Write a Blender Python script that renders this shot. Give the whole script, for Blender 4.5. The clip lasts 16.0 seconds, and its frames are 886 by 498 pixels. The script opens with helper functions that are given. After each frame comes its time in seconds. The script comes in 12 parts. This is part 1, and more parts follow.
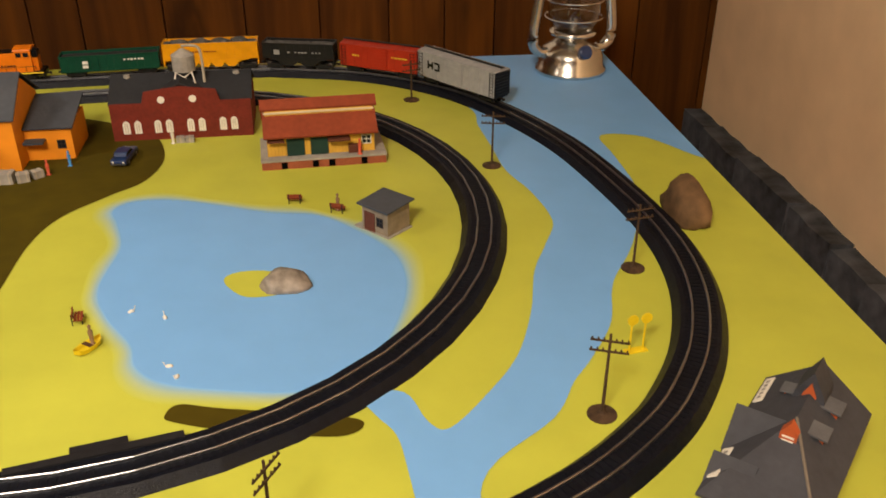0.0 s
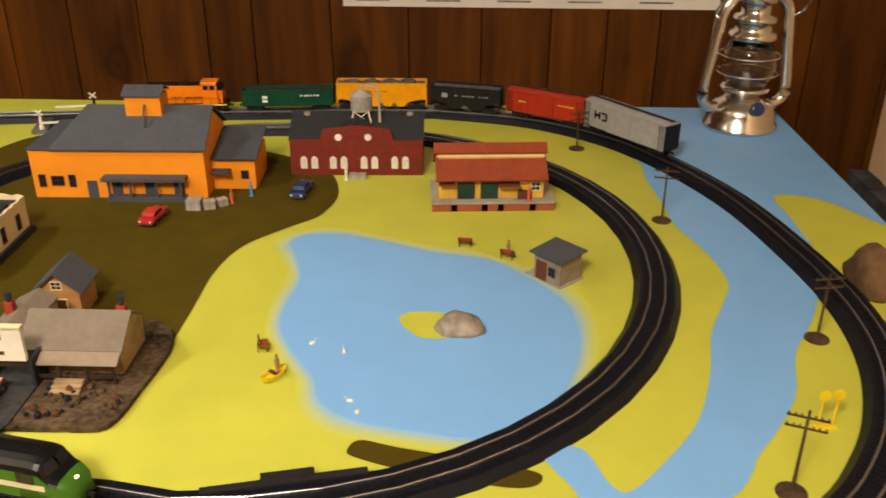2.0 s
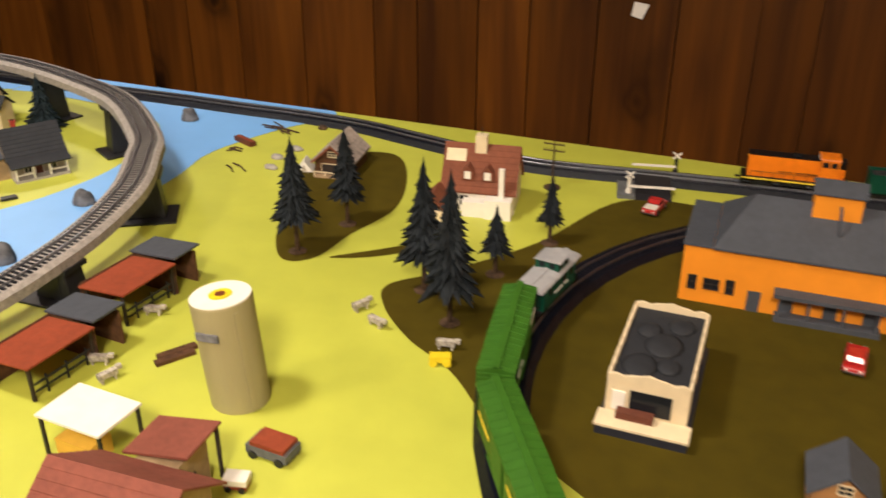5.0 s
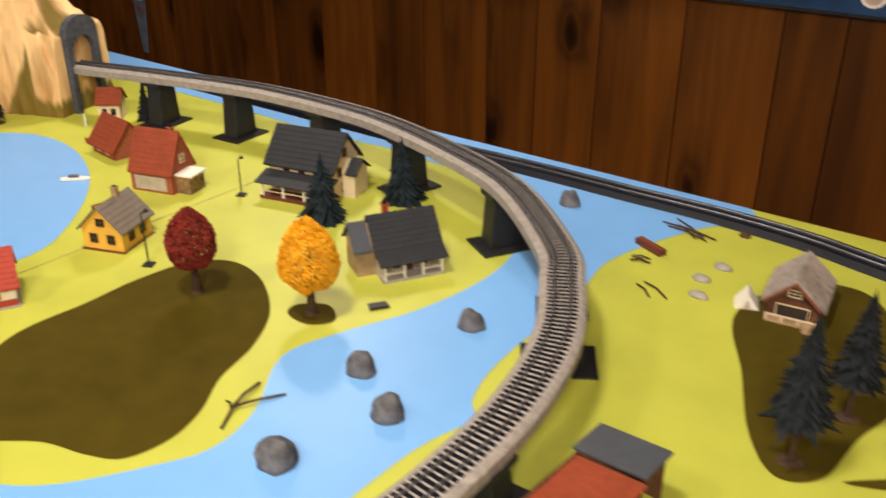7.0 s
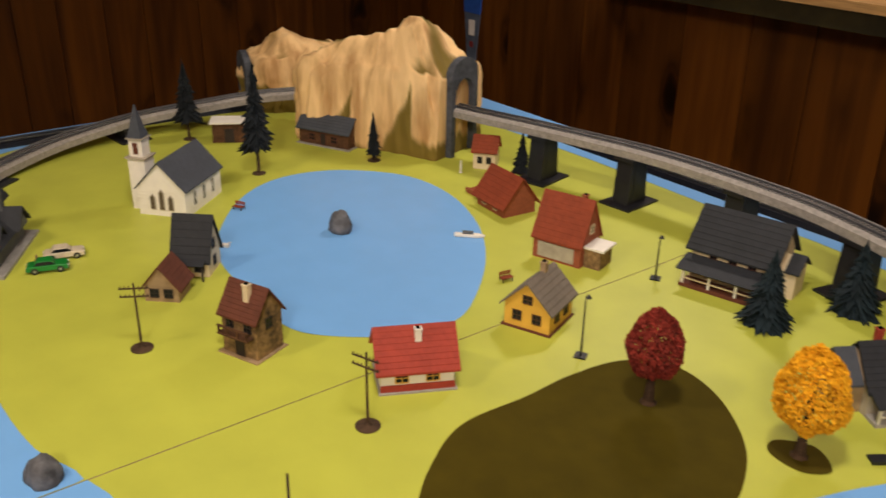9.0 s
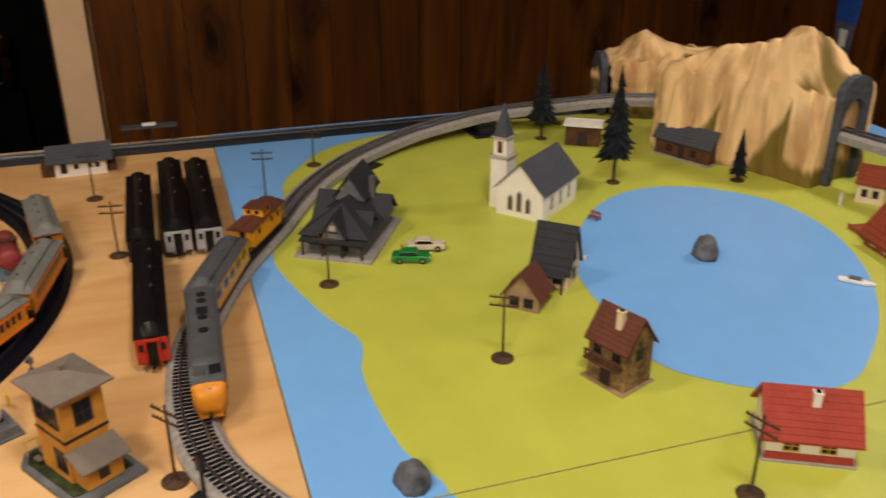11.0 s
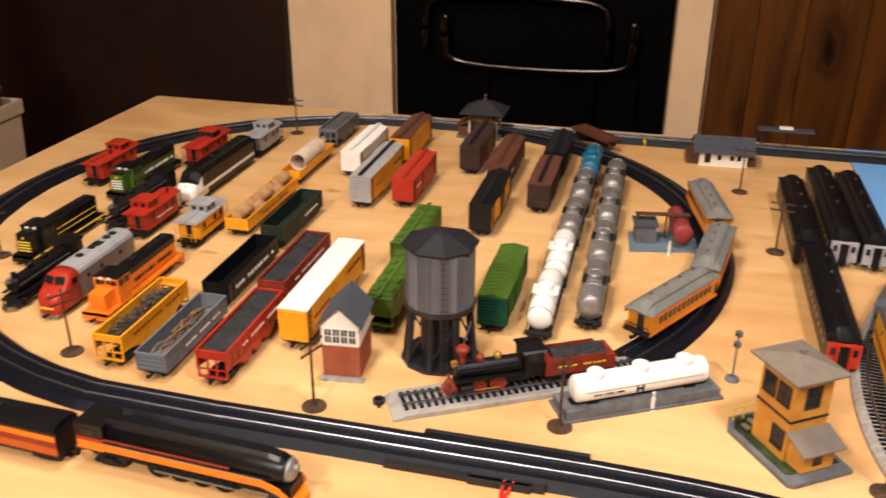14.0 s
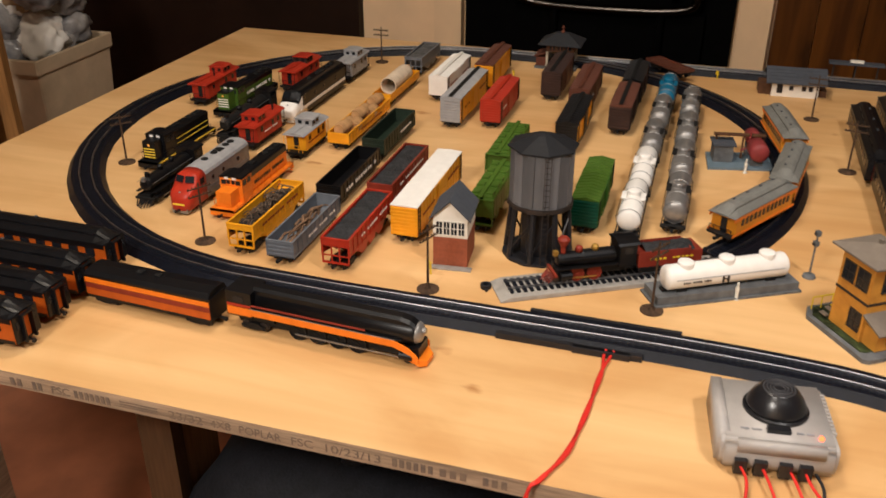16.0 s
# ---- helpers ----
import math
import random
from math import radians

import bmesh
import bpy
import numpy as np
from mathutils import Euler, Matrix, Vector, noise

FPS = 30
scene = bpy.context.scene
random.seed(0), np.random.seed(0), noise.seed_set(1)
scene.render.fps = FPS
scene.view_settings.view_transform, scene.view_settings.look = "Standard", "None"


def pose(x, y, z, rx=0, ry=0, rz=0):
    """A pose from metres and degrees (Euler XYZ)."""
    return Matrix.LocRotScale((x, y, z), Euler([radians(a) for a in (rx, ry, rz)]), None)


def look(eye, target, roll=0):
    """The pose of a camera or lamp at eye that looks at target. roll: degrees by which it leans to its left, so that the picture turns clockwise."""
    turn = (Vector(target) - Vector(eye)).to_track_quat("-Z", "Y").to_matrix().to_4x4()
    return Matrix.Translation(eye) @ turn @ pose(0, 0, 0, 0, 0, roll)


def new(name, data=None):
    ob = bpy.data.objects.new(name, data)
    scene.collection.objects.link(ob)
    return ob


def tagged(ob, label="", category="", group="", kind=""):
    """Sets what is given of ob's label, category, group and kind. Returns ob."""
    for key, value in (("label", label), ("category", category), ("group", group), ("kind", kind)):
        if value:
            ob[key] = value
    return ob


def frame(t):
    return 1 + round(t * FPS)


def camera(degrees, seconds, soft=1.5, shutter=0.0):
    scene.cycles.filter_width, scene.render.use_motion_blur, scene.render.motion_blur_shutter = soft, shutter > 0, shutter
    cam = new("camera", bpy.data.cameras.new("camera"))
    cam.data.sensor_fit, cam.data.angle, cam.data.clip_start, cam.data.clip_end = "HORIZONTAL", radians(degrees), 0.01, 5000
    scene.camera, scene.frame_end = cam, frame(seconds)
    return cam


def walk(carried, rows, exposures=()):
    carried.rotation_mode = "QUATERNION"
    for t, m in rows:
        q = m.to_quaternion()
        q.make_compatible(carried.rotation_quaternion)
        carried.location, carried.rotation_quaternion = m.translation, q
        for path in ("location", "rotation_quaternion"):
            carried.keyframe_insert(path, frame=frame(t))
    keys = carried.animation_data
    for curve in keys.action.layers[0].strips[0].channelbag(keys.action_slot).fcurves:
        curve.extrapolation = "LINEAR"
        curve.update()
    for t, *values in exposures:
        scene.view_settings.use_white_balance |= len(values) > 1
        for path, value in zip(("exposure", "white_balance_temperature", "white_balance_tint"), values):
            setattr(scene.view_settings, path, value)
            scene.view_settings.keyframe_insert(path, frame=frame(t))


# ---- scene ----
cam = camera(53.0, 16.0, soft=1.6, shutter=0.4)
PATH = [
    (0, (-0.505, -0.397, 0.484), (-0.29, 1.344, -0.477), 0.3),
    (0.5, (-0.509, -0.396, 0.488), (-0.352, 1.369, -0.439), -0.0),
    (1, (-0.522, -0.401, 0.489), (-0.414, 1.376, -0.423), 0.1),
    (1.5, (-0.544, -0.4, 0.494), (-0.503, 1.388, -0.403), 0.4),
    (2, (-0.566, -0.392, 0.496), (-0.616, 1.4, -0.391), 0.3),
    (2.5, (-0.611, -0.363, 0.501), (-0.767, 1.421, -0.388), 0.3),
    (3, (-0.701, -0.321, 0.512), (-0.938, 1.446, -0.394), -0.3),
    (3.5, (-0.812, -0.281, 0.514), (-1.036, 1.49, -0.387), 0.7),
    (4, (-0.936, -0.261, 0.526), (-1.274, 1.489, -0.382), -0.1),
    (4.5, (-1.026, -0.243, 0.526), (-1.524, 1.464, -0.39), 0.2),
    (4.7, (-1.053, -0.224, 0.522), (-1.62, 1.466, -0.385), 0.2),
    (6.8, (-1.455, 0.013, 0.51), (-2.511, 1.455, -0.389), 0.0),
    (7, (-1.51, 0.009, 0.516), (-2.601, 1.435, -0.364), -0.1),
    (7.2, (-1.57, -0.021, 0.517), (-2.67, 1.408, -0.349), 1.1),
    (7.5, (-1.623, -0.027, 0.523), (-2.768, 1.363, -0.349), 0.4),
    (8, (-1.706, -0.054, 0.527), (-2.921, 1.278, -0.34), 0.8),
    (8.5, (-1.772, -0.062, 0.527), (-3.124, 1.141, -0.324), -0.1),
    (8.7, (-1.797, -0.068, 0.526), (-3.187, 1.102, -0.31), 0.4),
    (10.8, (-1.933, -0.124, 0.527), (-3.634, 0.502, -0.32), 0.1),
    (11, (-1.945, -0.133, 0.525), (-3.671, 0.423, -0.318), 0.1),
    (11.5, (-1.955, -0.174, 0.524), (-3.736, 0.179, -0.315), 0.6),
    (12, (-1.955, -0.21, 0.532), (-3.758, -0.058, -0.319), 0.1),
    (12.5, (-1.948, -0.253, 0.534), (-3.757, -0.257, -0.319), -0.1),
    (13, (-1.938, -0.316, 0.539), (-3.743, -0.481, -0.306), 0.3),
    (13.5, (-1.931, -0.359, 0.535), (-3.72, -0.674, -0.302), 0.2),
    (14, (-1.915, -0.395, 0.53), (-3.675, -0.84, -0.311), 0.3),
    (14.5, (-1.891, -0.426, 0.526), (-3.602, -0.999, -0.338), 0.2),
    (15, (-1.863, -0.44, 0.522), (-3.548, -1.056, -0.362), 0.7),
    (15.5, (-1.826, -0.443, 0.517), (-3.512, -1.017, -0.393), 0.9),
    (16, (-1.785, -0.435, 0.511), (-3.479, -0.954, -0.417), 0.2),
]
walk(cam, [(t, look(e, g, r)) for t, e, g, r in PATH], exposures=((0.0, 0.12, 6750, 9), (0.5, 0.20, 6750, 8.5), (1.5, 0.28, 6750, 8), (2.0, 0.26, 6750, 8), (3.0, 0.30, 6700, 8), (3.5, 0.42, 6600, 9.5), (4.0, 0.44, 6400, 9), (4.5, 0.22, 6350, 9.5), (7.0, 0.18, 6250, 10), (7.5, -0.02, 6250, 10), (8.0, 0.04, 6250, 10), (8.5, -0.42, 6300, 11), (11.0, -0.44, 6050, 10), (11.5, -0.25, 6000, 10), (12.0, -0.10, 6000, 10), (13.0, 0.18, 5900, 10.5), (14.5, 0.34, 5850, 13), (15.0, 0.34, 5800, 13), (15.5, -0.10, 5800, 10), (16.0, -0.20, 5800, 8.5)))

# ---- world and lights ----
def emission_world(rgb, strength):
    w = bpy.data.worlds.new("room_air")
    w.use_nodes = True
    bg = w.node_tree.nodes["Background"]
    bg.inputs["Color"].default_value = (*rgb, 1)
    bg.inputs["Strength"].default_value = strength
    scene.world = w


emission_world((1.0, 0.90, 0.78), 0.012)


def bulb(name, at, watts, rgb, size):
    data = bpy.data.lights.new(name, "POINT")
    data.energy, data.color, data.shadow_soft_size = watts, rgb, size
    ob = new(name, data)
    ob.location = at
    return ob


def pendant(name, at, watts, rgb, size, spread, blend):
    """A lamp under a shade that opens downwards."""
    data = bpy.data.lights.new(name, "SPOT")
    data.energy, data.color, data.shadow_soft_size = watts, rgb, size
    data.spot_size, data.spot_blend = radians(spread), blend
    ob = new(name, data)
    ob.location = at
    return ob


pendant("table_pendant", (-2.05, 0.12, 1.50), 73, (1.0, 0.87, 0.75), 0.11, 116, 0.62)
pendant("shelf_lamp", (-3.00, 1.42, 0.96), 34, (1.0, 0.86, 0.73), 0.09, 130, 0.6)
pendant("yard_pendant", (-2.72, -0.82, 1.50), 53, (1.0, 0.79, 0.57), 0.13, 136, 0.5)
# added fill with no known source: lifts the pond half and the plaster walls
bulb("entry_fill", (-1.00, -1.00, 1.42), 130, (1.0, 0.86, 0.71), 0.20)


# ---- materials ----
def mat(name, rgb, rough=0.5, metal=0.0, var=0.12, scale=60.0, bump=0.0, tint=None, stretch=(1, 1, 1), coat=0.0, rnd=0.0, spec=0.28):
    """A painted or plain surface: two sizes of noise vary the colour, the gloss and the relief."""
    m = bpy.data.materials.new(name)
    m.use_nodes = True
    nt = m.node_tree
    n, l = nt.nodes, nt.links
    p = n["Principled BSDF"]
    p.inputs["Roughness"].default_value = rough
    p.inputs["Metallic"].default_value = metal
    p.inputs["Coat Weight"].default_value = coat
    p.inputs["Specular IOR Level"].default_value = spec
    tc = n.new("ShaderNodeTexCoord")
    mp = n.new("ShaderNodeMapping")
    mp.inputs["Scale"].default_value = stretch
    l.new(tc.outputs["Object"], mp.inputs["Vector"])
    big, fine = n.new("ShaderNodeTexNoise"), n.new("ShaderNodeTexNoise")
    for t, s in ((big, scale * 0.17), (fine, scale)):
        t.inputs["Scale"].default_value = s
        t.inputs["Detail"].default_value = 5
        l.new(mp.outputs["Vector"], t.inputs["Vector"])
    add = n.new("ShaderNodeMath")
    add.operation = "ADD"
    l.new(big.outputs["Fac"], add.inputs[0])
    l.new(fine.outputs["Fac"], add.inputs[1])
    ramp = n.new("ShaderNodeMapRange")
    ramp.inputs["From Min"].default_value, ramp.inputs["From Max"].default_value = 0.65, 1.35
    l.new(add.outputs[0], ramp.inputs["Value"])
    mix = n.new("ShaderNodeMix")
    mix.data_type = "RGBA"
    dark = tint if tint else tuple(c * (1 - 2.2 * var) for c in rgb)
    light = tuple(min(1, c * (1 + var)) for c in rgb)
    mix.inputs["A"].default_value, mix.inputs["B"].default_value = (*dark, 1), (*light, 1)
    l.new(ramp.outputs["Result"], mix.inputs["Factor"])
    out = mix.outputs["Result"]
    if rnd:
        info, hsv, mr = n.new("ShaderNodeObjectInfo"), n.new("ShaderNodeHueSaturation"), n.new("ShaderNodeMapRange")
        mr.inputs["To Min"].default_value, mr.inputs["To Max"].default_value = 1 - rnd, 1 + rnd
        l.new(info.outputs["Random"], mr.inputs["Value"])
        l.new(mr.outputs["Result"], hsv.inputs["Value"])
        l.new(out, hsv.inputs["Color"])
        out = hsv.outputs["Color"]
    l.new(out, p.inputs["Base Color"])
    if bump:
        b = n.new("ShaderNodeBump")
        b.inputs["Strength"].default_value, b.inputs["Distance"].default_value = bump, 0.002
        l.new(add.outputs[0], b.inputs["Height"])
        l.new(b.outputs["Normal"], p.inputs["Normal"])
    return m


def wood(name, base, dark, grain=(30, 30, 2.2), knot_scale=(5, 5, 1.6), rough=0.45, rnd=0.18, bump=0.08, coat=0.0, spec=0.5):
    """Wood with long grain, broad stains and a few small brown flecks."""
    m = bpy.data.materials.new(name)
    m.use_nodes = True
    nt = m.node_tree
    n, l = nt.nodes, nt.links
    p = n["Principled BSDF"]
    p.inputs["Roughness"].default_value = rough
    p.inputs["Coat Weight"].default_value = coat
    p.inputs["Specular IOR Level"].default_value = spec
    tc, info = n.new("ShaderNodeTexCoord"), n.new("ShaderNodeObjectInfo")
    shift = n.new("ShaderNodeVectorMath")
    shift.operation = "ADD"
    sc = n.new("ShaderNodeVectorMath")
    sc.operation = "SCALE"
    sc.inputs[0].default_value = (13, 7, 29)
    l.new(info.outputs["Random"], sc.inputs["Scale"])
    l.new(tc.outputs["Object"], shift.inputs[0])
    l.new(sc.outputs[0], shift.inputs[1])
    mp, mk = n.new("ShaderNodeMapping"), n.new("ShaderNodeMapping")
    mp.inputs["Scale"].default_value, mk.inputs["Scale"].default_value = grain, knot_scale
    l.new(shift.outputs[0], mp.inputs["Vector"])
    l.new(shift.outputs[0], mk.inputs["Vector"])
    g = n.new("ShaderNodeTexNoise")
    g.inputs["Scale"].default_value, g.inputs["Detail"].default_value, g.inputs["Distortion"].default_value = 1.0, 8, 0.6
    l.new(mp.outputs["Vector"], g.inputs["Vector"])
    r = n.new("ShaderNodeValToRGB")
    r.color_ramp.elements[0].position, r.color_ramp.elements[1].position = 0.30, 0.72
    r.color_ramp.elements[0].color, r.color_ramp.elements[1].color = (*dark, 1), (*base, 1)
    l.new(g.outputs["Fac"], r.inputs["Fac"])
    out = r.outputs["Color"]
    # broad stains, and small brown flecks in a few cells only
    bl, br = n.new("ShaderNodeTexNoise"), n.new("ShaderNodeValToRGB")
    bl.inputs["Scale"].default_value, bl.inputs["Detail"].default_value, bl.inputs["Distortion"].default_value = 0.55, 5, 1.0
    l.new(mk.outputs["Vector"], bl.inputs["Vector"])
    br.color_ramp.elements[0].position, br.color_ramp.elements[1].position = 0.36, 0.58
    br.color_ramp.elements[0].color, br.color_ramp.elements[1].color = (0.84, 0.76, 0.66, 1), (1, 1, 1, 1)
    l.new(bl.outputs["Fac"], br.inputs["Fac"])
    wn, ws, wob = n.new("ShaderNodeTexNoise"), n.new("ShaderNodeVectorMath"), n.new("ShaderNodeVectorMath")
    wn.inputs["Scale"].default_value, ws.operation, wob.operation = 6.0, "SCALE", "ADD"
    ws.inputs["Scale"].default_value = 0.22
    l.new(mk.outputs["Vector"], wn.inputs["Vector"])
    l.new(wn.outputs["Color"], ws.inputs[0])
    l.new(mk.outputs["Vector"], wob.inputs[0])
    l.new(ws.outputs[0], wob.inputs[1])
    v = n.new("ShaderNodeTexVoronoi")
    v.inputs["Scale"].default_value = 1.7
    l.new(wob.outputs[0], v.inputs["Vector"])
    near, few, both = n.new("ShaderNodeMapRange"), n.new("ShaderNodeMapRange"), n.new("ShaderNodeMath")
    near.inputs["From Min"].default_value, near.inputs["From Max"].default_value = 0.16, 0.05
    few.inputs["From Min"].default_value, few.inputs["From Max"].default_value = 0.55, 0.90
    both.operation = "MULTIPLY"
    sep = n.new("ShaderNodeSeparateColor")
    l.new(v.outputs["Color"], sep.inputs[0])
    l.new(v.outputs["Distance"], near.inputs["Value"])
    l.new(sep.outputs[0], few.inputs["Value"])
    l.new(near.outputs["Result"], both.inputs[0])
    l.new(few.outputs["Result"], both.inputs[1])
    for fac, col in ((None, br.outputs["Color"]), (both.outputs[0], (0.62, 0.47, 0.34, 1))):
        mu = n.new("ShaderNodeMix")
        mu.data_type, mu.blend_type = "RGBA", "MULTIPLY"
        mu.inputs["Factor"].default_value = 1
        l.new(out, mu.inputs["A"])
        if fac:
            l.new(fac, mu.inputs["Factor"])
            mu.inputs["B"].default_value = col
        else:
            l.new(col, mu.inputs["B"])
        out = mu.outputs["Result"]
    hsv, mr = n.new("ShaderNodeHueSaturation"), n.new("ShaderNodeMapRange")
    mr.inputs["To Min"].default_value, mr.inputs["To Max"].default_value = 1 - rnd, 1 + rnd
    l.new(info.outputs["Random"], mr.inputs["Value"])
    l.new(mr.outputs["Result"], hsv.inputs["Value"])
    l.new(out, hsv.inputs["Color"])
    l.new(hsv.outputs["Color"], p.inputs["Base Color"])
    b = n.new("ShaderNodeBump")
    b.inputs["Strength"].default_value, b.inputs["Distance"].default_value = bump, 0.002
    l.new(g.outputs["Fac"], b.inputs["Height"])
    l.new(b.outputs["Normal"], p.inputs["Normal"])
    return m


def panelling(name, base, dark):
    """Stained pine boards: broad soft figure along local z, faint grain, and a few dark knots with halos."""
    m = bpy.data.materials.new(name)
    m.use_nodes = True
    nt = m.node_tree
    n, l = nt.nodes, nt.links
    p = n["Principled BSDF"]
    p.inputs["Specular IOR Level"].default_value = 0.14
    tc, info = n.new("ShaderNodeTexCoord"), n.new("ShaderNodeObjectInfo")
    sc, shift = n.new("ShaderNodeVectorMath"), n.new("ShaderNodeVectorMath")
    sc.operation, shift.operation = "SCALE", "ADD"
    sc.inputs[0].default_value = (13, 7, 29)
    l.new(info.outputs["Random"], sc.inputs["Scale"])
    l.new(tc.outputs["Object"], shift.inputs[0])
    l.new(sc.outputs[0], shift.inputs[1])

    def field(scale, detail, distort):
        mp, t = n.new("ShaderNodeMapping"), n.new("ShaderNodeTexNoise")
        mp.inputs["Scale"].default_value = scale
        l.new(shift.outputs[0], mp.inputs["Vector"])
        l.new(mp.outputs["Vector"], t.inputs["Vector"])
        t.inputs["Scale"].default_value, t.inputs["Detail"].default_value, t.inputs["Distortion"].default_value = 1.0, detail, distort
        return t

    broad, streak, fine = field((11, 11, 1.3), 2, 1.2), field((46, 46, 2.0), 3, 0.5), field((150, 150, 6), 4, 0.2)
    add = n.new("ShaderNodeMath")
    add.operation = "MULTIPLY_ADD"
    add.inputs[1].default_value = 0.42
    l.new(streak.outputs["Fac"], add.inputs[0])
    l.new(broad.outputs["Fac"], add.inputs[2])
    add2 = n.new("ShaderNodeMath")
    add2.operation = "MULTIPLY_ADD"
    add2.inputs[1].default_value = 0.14
    l.new(fine.outputs["Fac"], add2.inputs[0])
    l.new(add.outputs[0], add2.inputs[2])
    r = n.new("ShaderNodeMapRange")
    r.inputs["From Min"].default_value, r.inputs["From Max"].default_value = 0.56, 0.96
    l.new(add2.outputs[0], r.inputs["Value"])
    mix = n.new("ShaderNodeMix")
    mix.data_type = "RGBA"
    mix.inputs["A"].default_value, mix.inputs["B"].default_value = (*dark, 1), (*base, 1)
    l.new(r.outputs["Result"], mix.inputs["Factor"])
    # knots: only some of the cells carry one
    mk, v, wn, ws, wob = n.new("ShaderNodeMapping"), n.new("ShaderNodeTexVoronoi"), n.new("ShaderNodeTexNoise"), n.new("ShaderNodeVectorMath"), n.new("ShaderNodeVectorMath")
    mk.inputs["Scale"].default_value = (6.5, 6.5, 3.2)
    l.new(shift.outputs[0], mk.inputs["Vector"])
    wn.inputs["Scale"].default_value = 2.2
    ws.operation, wob.operation = "SCALE", "ADD"
    ws.inputs["Scale"].default_value = 0.5
    l.new(mk.outputs["Vector"], wn.inputs["Vector"])
    l.new(wn.outputs["Color"], ws.inputs[0])
    l.new(mk.outputs["Vector"], wob.inputs[0])
    l.new(ws.outputs[0], wob.inputs[1])
    v.inputs["Scale"].default_value = 1.0
    l.new(wob.outputs[0], v.inputs["Vector"])
    kr = n.new("ShaderNodeValToRGB")
    e = kr.color_ramp.elements
    e[0].position, e[1].position = 0.05, 0.42
    e[0].color, e[1].color = (0.10, 0.09, 0.08, 1), (1, 1, 1, 1)
    for at, q in ((0.13, 0.26), (0.17, 0.62), (0.22, 0.42), (0.29, 0.80)):
        e.new(at).color = (q, q, q, 1)
    l.new(v.outputs["Distance"], kr.inputs["Fac"])
    sep, pick = n.new("ShaderNodeSeparateColor"), n.new("ShaderNodeMath")
    l.new(v.outputs["Color"], sep.inputs["Color"])
    pick.operation = "LESS_THAN"
    pick.inputs[1].default_value = 0.55
    l.new(sep.outputs[0], pick.inputs[0])
    mu = n.new("ShaderNodeMix")
    mu.data_type, mu.blend_type = "RGBA", "MULTIPLY"
    l.new(pick.outputs[0], mu.inputs["Factor"])
    l.new(mix.outputs["Result"], mu.inputs["A"])
    l.new(kr.outputs["Color"], mu.inputs["B"])
    hsv, mr = n.new("ShaderNodeHueSaturation"), n.new("ShaderNodeMapRange")
    mr.inputs["To Min"].default_value, mr.inputs["To Max"].default_value = 0.74, 1.24
    l.new(info.outputs["Random"], mr.inputs["Value"])
    l.new(mr.outputs["Result"], hsv.inputs["Value"])
    l.new(mu.outputs["Result"], hsv.inputs["Color"])
    l.new(hsv.outputs["Color"], p.inputs["Base Color"])
    rr = n.new("ShaderNodeMapRange")
    rr.inputs["To Min"].default_value, rr.inputs["To Max"].default_value = 0.62, 0.44
    l.new(r.outputs["Result"], rr.inputs["Value"])
    l.new(rr.outputs["Result"], p.inputs["Roughness"])
    b = n.new("ShaderNodeBump")
    b.inputs["Strength"].default_value, b.inputs["Distance"].default_value = 0.10, 0.002
    l.new(add2.outputs[0], b.inputs["Height"])
    l.new(b.outputs["Normal"], p.inputs["Normal"])
    return m


GREEN = mat("grass_green_paint", (0.475, 0.50, 0.062), 0.50, var=0.07, scale=14, spec=0.5)
BLUE = mat("water_blue_paint", (0.180, 0.415, 0.80), 0.42, var=0.03, scale=20, spec=0.5)
OLIVE = mat("olive_brown_paint", (0.064, 0.047, 0.0025), 0.9, var=0.12, scale=30, spec=0.12)
PLY = wood("poplar_plywood", (0.74, 0.475, 0.215), (0.63, 0.38, 0.155), grain=(30, 1.8, 30), knot_scale=(11, 5.5, 11), rough=0.5, rnd=0.03, bump=0.03)
PINE = panelling("stained_knotty_pine", (0.118, 0.040, 0.0046), (0.050, 0.0155, 0.0014))
EDGE = mat("raw_plywood_edge", (0.40, 0.29, 0.19), 0.8, var=0.25, scale=120, stretch=(0.3, 0.3, 5))
BLACK = mat("black_plastic", (0.018, 0.018, 0.021), 0.42, var=0.15, scale=90)
ROADBED = mat("black_ballast_plastic", (0.0048, 0.0062, 0.0120), 0.40, var=0.3, scale=900, bump=0.3, spec=0.20)
GRAYBED = mat("grey_ballast_plastic", (0.34, 0.31, 0.28), 0.7, var=0.2, scale=900, bump=0.5)
STEEL = mat("nickel_rail", (0.44, 0.45, 0.49), 0.34, 1.0, var=0.15, scale=80)
SLEEPER = mat("dark_plastic_ties", (0.0048, 0.0060, 0.0105), 0.5, var=0.2, scale=200, spec=0.2)
CREAM = mat("cream_plaster", (0.86, 0.63, 0.39), 0.8, var=0.05, scale=12, bump=0.15)
STONE = mat("grey_slate_ledge", (0.10, 0.11, 0.13), 0.7, var=0.35, scale=30, bump=0.6)
FLOORM = mat("terracotta_floor", (0.36, 0.13, 0.06), 0.6, var=0.2, scale=14, tint=(0.25, 0.10, 0.05))
CEIL = mat("ceiling_white", (0.30, 0.26, 0.21), 0.9, var=0.04, scale=8)
DARKBROWN = mat("dark_brown_door_paint", (0.020, 0.009, 0.005), 0.6, var=0.15, scale=10, spec=0.15)


